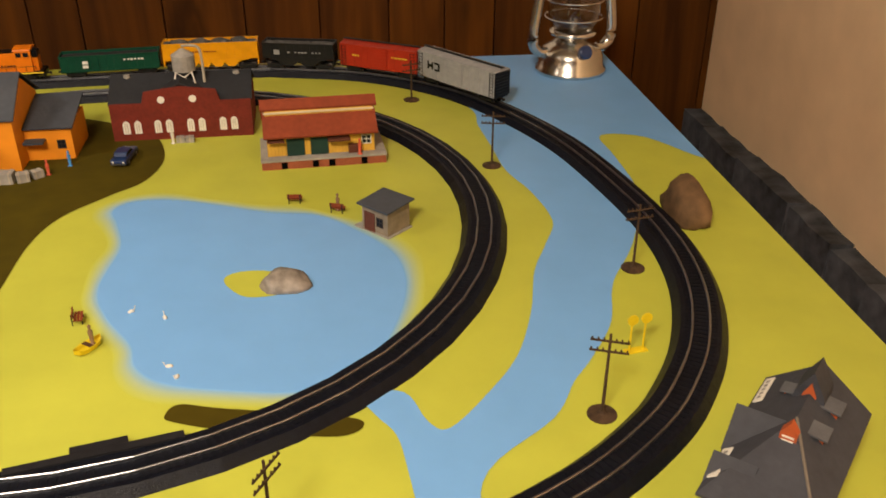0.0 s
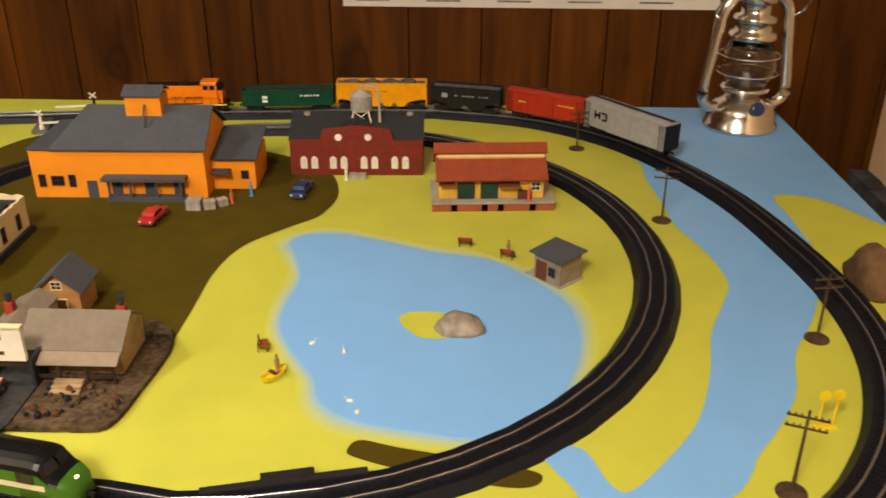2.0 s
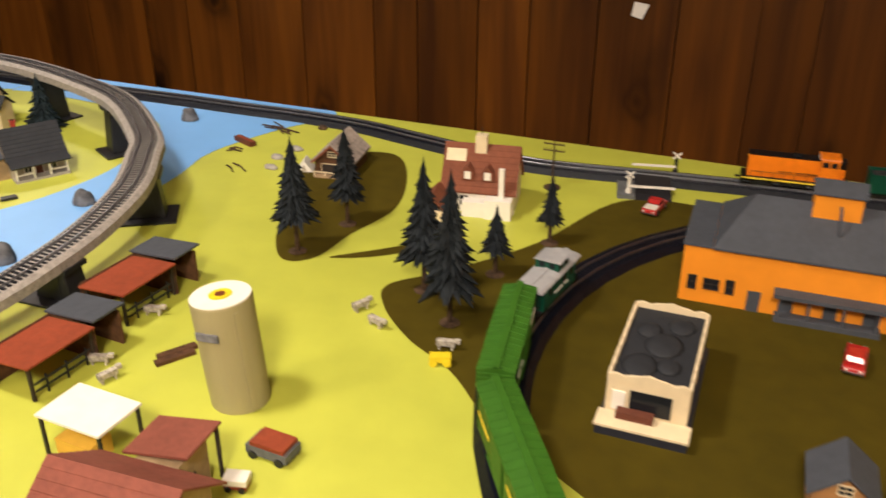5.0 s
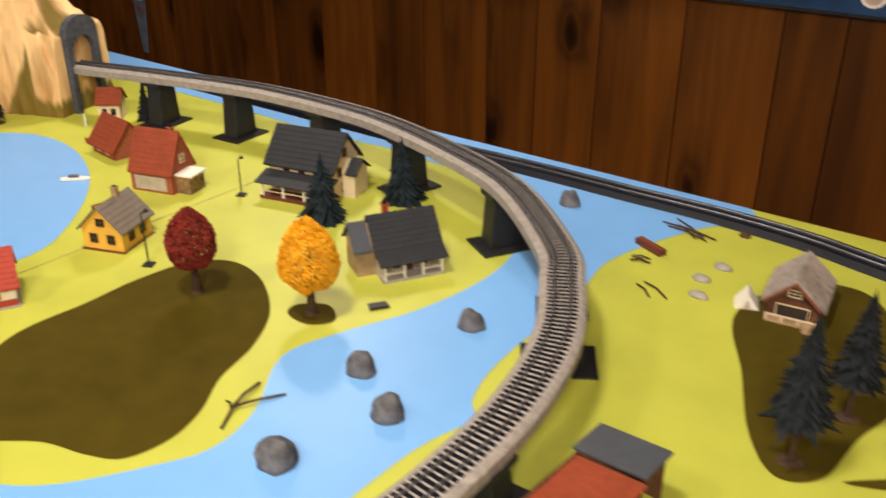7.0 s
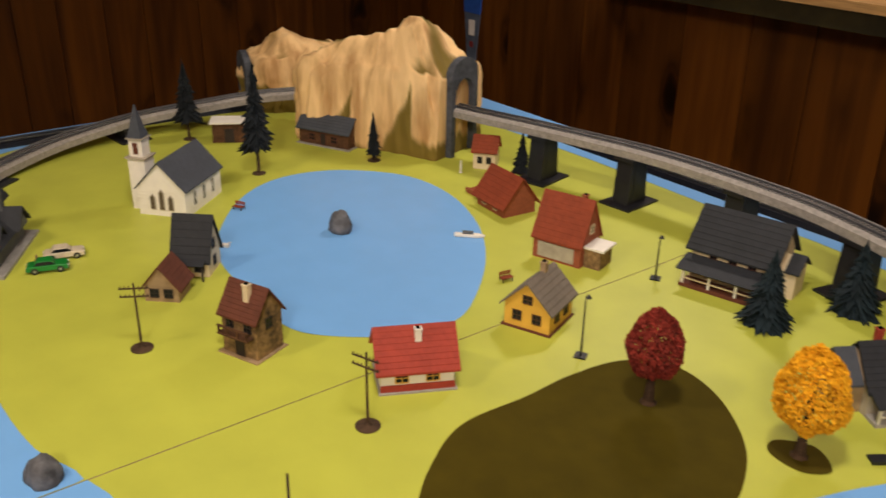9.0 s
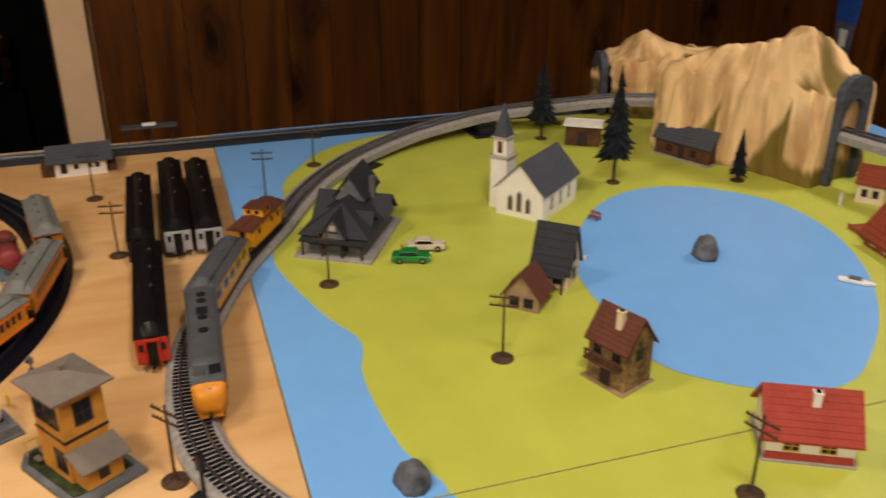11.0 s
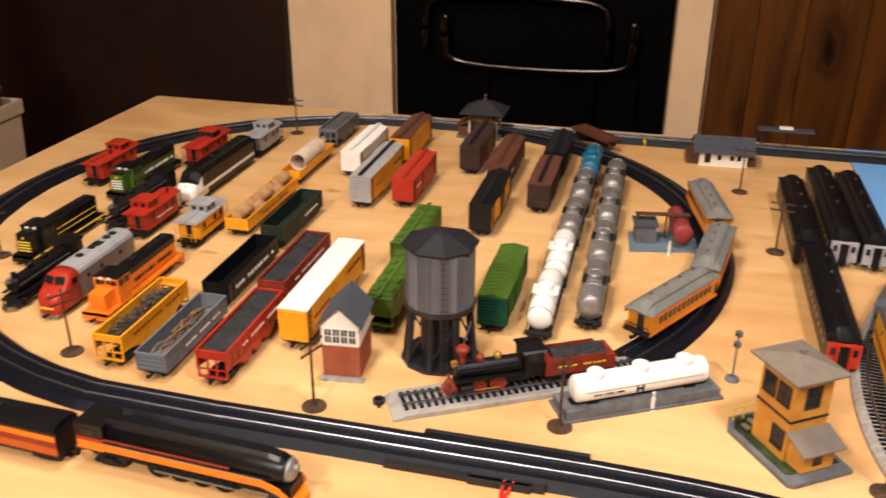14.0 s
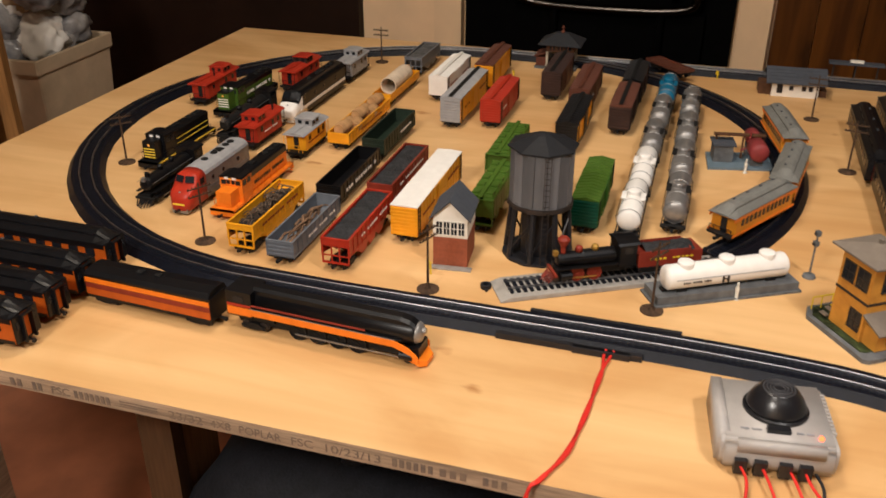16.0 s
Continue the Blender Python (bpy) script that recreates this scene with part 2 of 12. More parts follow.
# ---- building blocks ----
def mesh_ob(name, bm, material, parent=None, label="", smooth=False):
    me = bpy.data.meshes.new(name)
    bm.to_mesh(me)
    bm.free()
    mats = material if isinstance(material, (list, tuple)) else [material]
    for m in mats:
        me.materials.append(m)
    if smooth:
        for f in me.polygons:
            f.use_smooth = True
    ob = new(name, me)
    if parent is not None:
        ob.parent = parent
    if label:
        tagged(ob, label)
    return ob


def part(name, bm, material, parent, label="", smooth=False):
    return mesh_ob(name, bm, material, parent, label, smooth)


def share(name, ob, parent, loc=(0, 0, 0), rz=0.0):
    """Another object on the mesh of ob, placed in its parent's space."""
    o = new(name, ob.data)
    o.parent = parent
    o.location = loc
    o.rotation_euler = (0, 0, radians(rz))
    return o


def thing(name, label, category, loc=(0, 0, 0), rz=0.0, group="", kind=""):
    e = new(name)
    e.empty_display_size = 0.02
    e.location = loc
    e.rotation_euler = (0, 0, radians(rz))
    return tagged(e, label, category, group, kind)


def add_box(bm, x0, x1, y0, y1, z0, z1, mi=0, m=None):
    vs = [bm.verts.new((x, y, z)) for x in (x0, x1) for y in (y0, y1) for z in (z0, z1)]
    if m is not None:
        for v in vs:
            v.co = m @ v.co
    for q in ((0, 1, 3, 2), (4, 6, 7, 5), (0, 4, 5, 1), (2, 3, 7, 6), (0, 2, 6, 4), (1, 5, 7, 3)):
        f = bm.faces.new([vs[i] for i in q])
        f.material_index = mi
    return vs


def boxes(*bs, m=None):
    bm = bmesh.new()
    for b in bs:
        add_box(bm, *b, m=m)
    return bm


def bevel(bm, w, seg=2, angle=0.6):
    es = [e for e in bm.edges if len(e.link_faces) == 2 and e.calc_face_angle() > angle]
    bmesh.ops.bevel(bm, geom=es, offset=w, segments=seg, affect="EDGES", clamp_overlap=True)
    return bm


def lathe(profile, seg=20, axis="z", m=None):
    """A turned solid from (radius, height) pairs."""
    bm = bmesh.new()
    rings = []
    for r, h in profile:
        ring = []
        for k in range(seg):
            a = 2 * math.pi * k / seg
            c = (r * math.cos(a), r * math.sin(a), h)
            if axis == "x":
                c = (c[2], c[0], c[1])
            elif axis == "y":
                c = (c[0], c[2], c[1])
            ring.append(bm.verts.new(c))
        rings.append(ring)
    for a, b in zip(rings, rings[1:]):
        for k in range(seg):
            bm.faces.new((a[k], a[(k + 1) % seg], b[(k + 1) % seg], b[k]))
    bm.faces.new(rings[0][::-1])
    bm.faces.new(rings[-1])
    bmesh.ops.recalc_face_normals(bm, faces=bm.faces)
    if m is not None:
        bmesh.ops.transform(bm, matrix=m, verts=bm.verts)
    return bm


def extrude_poly(pts, h0, h1, axis="z"):
    """A prism over the outline pts between two heights. axis y: the outline lies in x and z."""
    bm = bmesh.new()
    put = (lambda a, b, h: (a, b, h)) if axis == "z" else ((lambda a, b, h: (a, h, b)) if axis == "y" else (lambda a, b, h: (h, a, b)))
    lo = [bm.verts.new(put(a, b, h0)) for a, b in pts]
    hi = [bm.verts.new(put(a, b, h1)) for a, b in pts]
    bm.faces.new(lo[::-1])
    bm.faces.new(hi)
    k = len(pts)
    for i in range(k):
        bm.faces.new((lo[i], lo[(i + 1) % k], hi[(i + 1) % k], hi[i]))
    bmesh.ops.recalc_face_normals(bm, faces=bm.faces)
    return bm


def join(*bms):
    out = bmesh.new()
    for b in bms:
        me = bpy.data.meshes.new("tmp")
        b.to_mesh(me)
        b.free()
        out.from_mesh(me)
        bpy.data.meshes.remove(me)
    return out


def spline(ctrl, closed=True, step=8):
    """Points along a Catmull-Rom curve through ctrl."""
    c = [Vector(p) for p in ctrl]
    k = len(c)
    out = []
    for i in range(k if closed else k - 1):
        if closed:
            p0, p1, p2, p3 = c[i - 1], c[i], c[(i + 1) % k], c[(i + 2) % k]
        else:
            p0, p1, p2, p3 = c[max(i - 1, 0)], c[i], c[i + 1], c[min(i + 2, k - 1)]
        for j in range(step):
            t = j / step
            out.append(0.5 * ((2 * p1) + (p2 - p0) * t + (2 * p0 - 5 * p1 + 4 * p2 - p3) * t * t + (3 * p1 - p0 - 3 * p2 + p3) * t ** 3))
    if not closed:
        out.append(c[-1])
    return out


def even(pts, closed, gap):
    """The same line in even steps: places and directions."""
    ps = pts + [pts[0]] if closed else pts
    cum = [0.0]
    for a, b in zip(ps, ps[1:]):
        cum.append(cum[-1] + (b - a).length)
    k = max(2, int(round(cum[-1] / gap)))
    out, j = [], 0
    for i in range(k if closed else k + 1):
        s = cum[-1] * i / k
        while j < len(cum) - 2 and cum[j + 1] < s:
            j += 1
        f = (s - cum[j]) / max(1e-9, cum[j + 1] - cum[j])
        out.append(ps[j].lerp(ps[j + 1], f))
    return out


def sides(pts, closed):
    k = len(pts)
    res = []
    for i in range(k):
        a = pts[i - 1] if (closed or i) else pts[i]
        b = pts[(i + 1) % k] if (closed or i < k - 1) else pts[i]
        d = (b - a)
        d.z = 0
        d.normalize()
        res.append(Vector((-d.y, d.x, 0)))
    return res


def sweep(pts, closed, profile):
    """A solid of constant section along pts. profile: closed outline of (across, up)."""
    bm = bmesh.new()
    rings = []
    for p, s in zip(pts, sides(pts, closed)):
        rings.append([bm.verts.new(p + s * a + Vector((0, 0, b))) for a, b in profile])
    k, q = len(pts), len(profile)
    for i in range(k if closed else k - 1):
        a, b = rings[i], rings[(i + 1) % k]
        for j in range(q):
            bm.faces.new((a[j], b[j], b[(j + 1) % q], a[(j + 1) % q]))
    if not closed:
        bm.faces.new(rings[0])
        bm.faces.new(rings[-1][::-1])
    bmesh.ops.recalc_face_normals(bm, faces=bm.faces)
    return bm


# ---- the room ----
FLOOR_Z = -0.76
TOP = 2.44 + FLOOR_Z
WX0, WX1, WY0, WY1 = -4.42, 0.40, -3.2, 1.64


def room():
    f = mesh_ob("floor", boxes((WX0 - 0.1, 2.6, WY0 - 0.1, WY1 + 0.1, FLOOR_Z - 0.05, FLOOR_Z)), FLOORM)
    tagged(f, "worn terracotta red floor", "floor", kind="structure")
    c = mesh_ob("ceiling", boxes((WX0 - 0.1, 2.6, WY0 - 0.1, WY1 + 0.1, TOP, TOP + 0.05)), CEIL)
    tagged(c, "plain off-white ceiling", "ceiling", kind="structure")
    wn = tagged(mesh_ob("wall_north", boxes((WX0 - 0.1, 2.6, WY1 + 0.018, WY1 + 0.1, FLOOR_Z, TOP)), PINE), "dark stained knotty pine panelled wall", "wall", kind="structure")
    rng = random.Random(4)
    x = 2.55
    while x > WX0:
        w = rng.uniform(0.10, 0.19)
        bm = boxes((-w / 2 + 0.0016, w / 2 - 0.0016, -0.009, 0.009, FLOOR_Z, TOP))
        bevel(bm, 0.006, 1)
        p = part("plank", bm, PINE, wn)
        p.location = (x - w / 2, WY1 + 0.0095, 0)
        x -= w
    ww = tagged(mesh_ob("wall_west", boxes((WX0 - 0.1, WX0 - 0.018, WY0, WY1 + 0.018, FLOOR_Z, TOP)), CREAM), "cream plaster wall partly panelled in pine", "wall", kind="structure")
    y = WY1
    while y > -0.20:
        w = rng.uniform(0.10, 0.165)
        w = min(w, y + 0.285)
        bm = boxes((-0.009, 0.009, -w / 2 + 0.0012, w / 2 - 0.0012, FLOOR_Z, TOP))
        bevel(bm, 0.006, 1)
        p = part("plank", bm, PINE, ww)
        p.location = (WX0 - 0.0085, y - w / 2, 0)
        y -= w
    tagged(mesh_ob("wall_south", boxes((WX0 - 0.1, 2.6, WY0 - 0.1, WY0, FLOOR_Z, TOP)), PINE), "dark stained pine wall", "wall", kind="structure")
    tagged(mesh_ob("wall_east", boxes((2.5, 2.6, WY0, WY1 + 0.018, FLOOR_Z, TOP)), PINE), "dark stained pine wall", "wall", kind="structure")


room()

# ---- the boards of the layout ----
def board(name, x0, x1, y0, y1, material, label):
    t = thing(name, label, "table", (0, 0, 0))
    bm = boxes((x0 + 0.0008, x1 - 0.0008, y0 + 0.0008, y1 - 0.0008, -0.018, 0.0))
    bm.normal_update()
    for f in bm.faces:
        f.material_index = 0 if f.normal.z > 0.5 else 1
    part("tabletop", bm, [material, EDGE], t)
    part("rail", boxes((x0 + 0.12, x1 - 0.12, y0 + 0.10, y0 + 0.138, -0.107, -0.0185)), EDGE, t)
    part("rail", boxes((x0 + 0.12, x1 - 0.12, y1 - 0.138, y1 - 0.10, -0.107, -0.0185)), EDGE, t)
    for x in (x0 + 0.16, x1 - 0.16):
        for y in (y0 + 0.16, y1 - 0.16):
            bm = boxes((x - 0.042, x + 0.042, y - 0.02, y + 0.018, FLOOR_Z, -0.0185))
            part("leg", bevel(bm, 0.004, 1), EDGE, t)
    return t


YB, YP, YE = 1.22, -0.055, -1.50
XL, XS, XF = -3.655, -2.53, -2.342
B1 = board("layout_table", XS, 0.0, YP, YB, GREEN, "plywood table painted bright grass green for a model railway")
B2 = board("layout_table", XL, XS, YP, YB, GREEN, "painted plywood table carrying the model village")
B3 = board("layout_table", XL, XF, YE, YP, PLY, "bare poplar plywood table of the train yard")


def patch(name, ctrl, material, parent, z, label="", step=7, clip=None):
    """An area of paint: a thin film with its own outline."""
    pts = [(p.x, p.y) for p in spline([(a, b, 0) for a, b in ctrl], True, step)]
    if clip:
        x0, x1, y0, y1 = clip
        pts = [(min(max(a, x0), x1), min(max(b, y0), y1)) for a, b in pts]
    bm = bmesh.new()
    es = []
    vs = [bm.verts.new((a, b, z)) for a, b in pts]
    for i, v in enumerate(vs):
        if (v.co - vs[i - 1].co).length > 1e-6:
            bm.edges.new((vs[i - 1], v))
    bmesh.ops.remove_doubles(bm, verts=bm.verts[:], dist=1e-5)
    bmesh.ops.triangle_fill(bm, edges=bm.edges[:], use_beauty=True)
    bm.normal_update()
    for f in bm.faces:
        if f.normal.z < 0:
            f.normal_flip()
    return part(name, bm, material, parent, label)


def spray_edge(ctrl, width, parent, z, step=7):
    """The soft overspray round a painted pond: blue that fades into the green."""
    m = bpy.data.materials.new("blue_overspray")
    m.use_nodes = True
    n, l = m.node_tree.nodes, m.node_tree.links
    a, x = n.new("ShaderNodeAttribute"), n.new("ShaderNodeMix")
    a.attribute_name = "spray"
    x.data_type = "RGBA"
    x.inputs["A"].default_value, x.inputs["B"].default_value = (0.47, 0.505, 0.066, 1), (0.16, 0.40, 0.78, 1)
    l.new(a.outputs["Fac"], x.inputs["Factor"])
    p = n["Principled BSDF"]
    p.inputs["Roughness"].default_value = 0.6
    l.new(x.outputs["Result"], p.inputs["Base Color"])
    pts = spline([(u, v, 0) for u, v in ctrl], True, step)
    out = sides(pts, True)
    area = sum(pts[i - 1].x * q.y - q.x * pts[i - 1].y for i, q in enumerate(pts))
    sign = 1 if (pts[0] + out[0] * 0.01 - sum(pts, Vector()) / len(pts)).length > (pts[0] - sum(pts, Vector()) / len(pts)).length else -1
    bm = bmesh.new()
    lay = bm.verts.layers.float.new("spray")
    rings = []
    for k, (d, f) in enumerate(((-0.004, 1.0), (0.15, 0.72), (0.45, 0.30), (0.75, 0.08), (1.0, 0.0))):
        row = []
        for q, s in zip(pts, out):
            wob = 0.75 + 0.5 * noise.noise(q * 14)
            v = bm.verts.new(q + s * sign * (width * wob * d) + Vector((0, 0, (z, 0.00042, 0.0003, 0.0002, 0.0001)[k])))
            v[lay] = f
            row.append(v)
        rings.append(row)
    for ra, rb in zip(rings, rings[1:]):
        for j in range(len(pts)):
            f = bm.faces.new((ra[j], ra[(j + 1) % len(pts)], rb[(j + 1) % len(pts)], rb[j]))
    bm.normal_update()
    for f in bm.faces:
        if f.normal.z < 0:
            f.normal_flip()
    return part("overspray", bm, m, parent)


CL1 = (XS + 0.001, -0.001, YP + 0.001, YB - 0.001)
CL2 = (XL + 0.001, XS - 0.001, YP + 0.001, YB - 0.001)
patch("painted_field", [(-0.885, 0.95), (-0.786, 0.885), (-0.75, 0.79), (-0.762, 0.71), (-0.80, 0.665), (-0.845, 0.61), (-0.864, 0.54), (-0.866, 0.43), (-0.872, 0.30), (-0.90, 0.23),
                        (-1.0, 0.27), (-1.139, 0.351), (-1.227, 0.403), (-1.30, 0.448), (-1.364, 0.512), (-1.431, 0.554), (-1.485, 0.608), (-1.50, 0.655), (-1.447, 0.715), (-1.367, 0.83), (-1.29, 1.01), (-1.15, 1.03), (-1.0, 0.99)],
      OLIVE, B1, 0.0006, "dark olive brown painted ground")
patch("painted_field", [(-1.78, 0.915), (-1.73, 0.80), (-1.69, 0.71), (-1.65, 0.663), (-1.615, 0.685), (-1.605, 0.76), (-1.585, 0.86), (-1.62, 0.98), (-1.675, 1.055), (-1.745, 1.03)], OLIVE, B1, 0.0006)
patch("painted_path", [(-0.665, 0.214), (-0.655, 0.229), (-0.62, 0.22), (-0.55, 0.205), (-0.50, 0.19), (-0.52, 0.172), (-0.61, 0.19), (-0.655, 0.205)], OLIVE, B1, 0.0006)
patch("painted_path", [(-1.60, 0.690), (-1.55, 0.735), (-1.505, 0.775), (-1.495, 0.765), (-1.545, 0.715)], OLIVE, B1, 0.0006)
POND = [(-0.785, 0.620), (-0.762, 0.643), (-0.701, 0.637), (-0.60, 0.594), (-0.539, 0.580), (-0.499, 0.541), (-0.457, 0.481), (-0.445, 0.423), (-0.452, 0.367), (-0.471, 0.308), (-0.50, 0.25),
                       (-0.548, 0.236), (-0.597, 0.241), (-0.667, 0.259), (-0.700, 0.287), (-0.712, 0.325), (-0.746, 0.379), (-0.764, 0.435), (-0.758, 0.521), (-0.774, 0.585)]
patch("painted_pond", POND, BLUE, B1, 0.0006, "sky blue painted pond")
spray_edge(POND, 0.030, B1, 0.0007)
patch("painted_islet", [(-0.636, 0.440), (-0.618, 0.452), (-0.585, 0.448), (-0.56, 0.425), (-0.573, 0.402), (-0.608, 0.398), (-0.629, 0.418)], GREEN, B1, 0.0011)
patch("painted_river", [(-0.50, 1.26), (-0.40, 1.12), (-0.302, 0.95), (-0.297, 0.86), (-0.291, 0.775), (-0.286, 0.69), (-0.266, 0.618), (-0.257, 0.536), (-0.277, 0.481), (-0.304, 0.419), (-0.324, 0.341), (-0.353, 0.266), (-0.391, 0.212), (-0.428, 0.172), (-0.445, 0.182),
                        (-0.462, 0.224), (-0.50, 0.225), (-0.488, 0.195), (-0.473, 0.169), (-0.467, 0.128), (-0.46, 0.03), (-0.46, -0.10), (-0.42, -0.10), (-0.418, 0.05), (-0.405, 0.118), (-0.339, 0.175), (-0.310, 0.222), (-0.285, 0.255), (-0.250, 0.312), (-0.226, 0.386), (-0.178, 0.47), (-0.13, 0.60),
                        (-0.125, 0.72), (-0.124, 0.80), (-0.06, 0.788), (0.0, 0.70), (0.05, 0.72), (0.05, 1.0), (0.05, 1.26), (-0.2, 1.27)], BLUE, B1, 0.0006, "sky blue painted river", step=5, clip=CL1)
patch("painted_river", [(-2.55, 0.05), (-2.40, 0.10), (-2.25, 0.21), (-2.149, 0.267), (-2.09, 0.345), (-2.067, 0.396), (-2.08, 0.456), (-2.128, 0.535), (-2.114, 0.604), (-2.075, 0.70), (-2.058, 0.80), (-2.066, 0.882), (-2.10, 1.0), (-2.20, 1.07), (-2.45, 1.10), (-2.58, 1.10), (-2.58, 1.25), (-2.2, 1.25),
                        (-1.90, 1.23), (-1.865, 1.17), (-1.91, 1.10), (-1.958, 0.952), (-1.945, 0.836), (-1.94, 0.67), (-1.925, 0.60), (-1.905, 0.568), (-1.92, 0.50), (-1.93, 0.35), (-1.98, 0.20), (-2.1, 0.08), (-2.3, -0.02), (-2.55, -0.10)], BLUE, B1, 0.0006, "sky blue painted river", step=5, clip=CL1)
patch("painted_field", [(-2.314, 0.274), (-2.363, 0.327), (-2.397, 0.392), (-2.396, 0.476), (-2.398, 0.544), (-2.386, 0.613), (-2.345, 0.652), (-2.280, 0.643), (-2.210, 0.595), (-2.170, 0.535), (-2.149, 0.471), (-2.120, 0.422), (-2.108, 0.378), (-2.118, 0.336), (-2.150, 0.318), (-2.198, 0.304), (-2.241, 0.275), (-2.280, 0.264)], OLIVE, B1, 0.0006)
patch("painted_field", [(-2.351, 0.225), (-2.343, 0.250), (-2.310, 0.256), (-2.280, 0.241), (-2.276, 0.215), (-2.290, 0.190), (-2.330, 0.195)], OLIVE, B1, 0.0006)
patch("painted_lake", [(-2.966, 0.388), (-3.085, 0.478), (-3.142, 0.576), (-3.126, 0.679), (-3.038, 0.764), (-2.922, 0.777), (-2.791, 0.734), (-2.683, 0.661), (-2.597, 0.569), (-2.567, 0.510), (-2.575, 0.447), (-2.624, 0.376), (-2.677, 0.344), (-2.775, 0.347), (-2.880, 0.356)], BLUE, B2, 0.0006, "sky blue painted lake")
patch("painted_river", [(-2.52, 0.056), (-2.603, 0.040), (-2.669, 0.033), (-2.745, 0.033), (-2.812, 0.046), (-2.89, 0.016), (-3.04, -0.018), (-3.12, 0.0), (-3.211, 0.026), (-3.335, 0.036), (-3.42, 0.078), (-3.50, 0.14), (-3.55, 0.24), (-3.60, 0.40), (-3.62, 0.60), (-3.58, 0.85), (-3.45, 1.02), (-3.2, 1.09), (-2.9, 1.10), (-2.50, 1.10),
                        (-2.50, 1.25), (-3.3, 1.25), (-3.70, 1.25), (-3.70, 0.8), (-3.70, 0.2), (-3.70, -0.10), (-3.3, -0.09), (-2.9, -0.09), (-2.5, -0.09)], BLUE, B2, 0.0006, step=5, clip=CL2)

# ---- railway tracks ----
def track(name, pts, closed, bed, label, deep=0.0, bed_h=0.0085, ties=SLEEPER, single=None):
    one = []
    t = thing(name, label, "track")
    p = even(pts, closed, 0.02)
    up = 0.0095
    shape = [(-0.027, 0.0), (-0.0195, bed_h), (0.0195, bed_h), (0.027, 0.0)]
    if deep:
        shape = [(-0.024, -deep), (-0.024, 0.0045), (-0.0185, bed_h), (0.0185, bed_h), (0.024, 0.0045), (0.024, -deep)]
    part("roadbed", sweep(p, closed, shape), bed, t)
    for s in (-0.00825, 0.00825):
        part("rail", sweep(p, closed, [(s - 0.0010, bed_h - 0.001), (s - 0.0010, up + 0.0017), (s - 0.0005, up + 0.0022), (s + 0.0005, up + 0.0022), (s + 0.0010, up + 0.0017), (s + 0.0010, bed_h - 0.001)]), STEEL, t)
    q = even(pts, closed, 0.0068)
    bm = bmesh.new()
    for a, s in zip(q, sides(q, closed)):
        m = Matrix.Translation(a) @ Matrix(((s.y, s.x, 0, 0), (-s.x, s.y, 0, 0), (0, 0, 1, 0), (0, 0, 0, 1)))
        if single and single[0] < a.x < single[1] and a.y < single[2]:
            if not one:
                one.append(part("tie", boxes((-0.0019, 0.0019, -0.0155, 0.0155, bed_h - 0.001, bed_h + 0.0010)), ties, t))
            else:
                one.append(share("tie", one[0], t))
            one[-1].location, one[-1].rotation_euler = a, (0, 0, math.atan2(-s.x, s.y))
            continue
        add_box(bm, -0.0019, 0.0019, -0.0155, 0.0155, bed_h - 0.001, bed_h + 0.0005, m=m)
    tagged(part("sleeper_strip", bm, ties, t), kind="stuff")
    return t


def arc(cx, cy, r, a0, a1, z=0.0, k=24):
    return [Vector((cx + r * math.cos(radians(a0 + (a1 - a0) * i / k)), cy + r * math.sin(radians(a0 + (a1 - a0) * i / k)), z)) for i in range(k + 1)]


INNER = arc(-0.794, 0.588, 0.457, -90, 90) + arc(-0.858, 0.600, 0.457, 90, 270)
YARD_R, YCX = 0.5135, -3.0865
YARD = arc(YCX, -0.815, YARD_R, 0, 180) + arc(YCX, -0.875, YARD_R, 180, 360)
MAIN = spline([(-0.62, 1.160, 0), (-0.46, 1.118, 0), (-0.337, 1.033, 0), (-0.258, 0.925, 0), (-0.188, 0.77, 0), (-0.150, 0.60, 0), (-0.136, 0.47, 0), (-0.146, 0.36, 0), (-0.178, 0.264, 0), (-0.220, 0.194, 0), (-0.262, 0.146, 0), (-0.335, 0.09, 0), (-0.44, 0.04, 0), (-0.58, 0.01, 0),
               (-0.80, 0.0, 0), (-1.3, 0.0, 0), (-1.9, 0.0, 0), (-2.2, 0.0, 0), (-2.36, -0.025, 0), (-2.455, -0.08, 0), (-2.526, -0.16, 0), (-2.561, -0.25, 0), (-2.573, -0.40, 0), (-2.573, -0.60, 0), (-2.573, -0.80, 0)], False, 10)
MAIN += arc(YCX, -0.875, YARD_R, 0, -180)[1:]
MAIN += spline([(-3.6, -0.80, 0), (-3.6, -0.3, 0), (-3.6, 0.2, 0), (-3.6, 0.62, 0), (-3.565, 0.80, 0), (-3.47, 0.98, 0), (-3.32, 1.10, 0), (-3.15, 1.148, 0), (-2.8, 1.155, 0), (-2.4, 1.155, 0), (-2.2, 1.160, 0), (-2.04, 1.160, 0), (-1.9, 1.162, 0), (-1.78, 1.154, 0), (-1.68, 1.132, 0), (-1.56, 1.106, 0),
                (-1.44, 1.090, 0), (-1.28, 1.108, 0), (-1.1, 1.128, 0), (-0.92, 1.142, 0), (-0.76, 1.158, 0), (-0.62, 1.160, 0)], False, 8)[:-1]
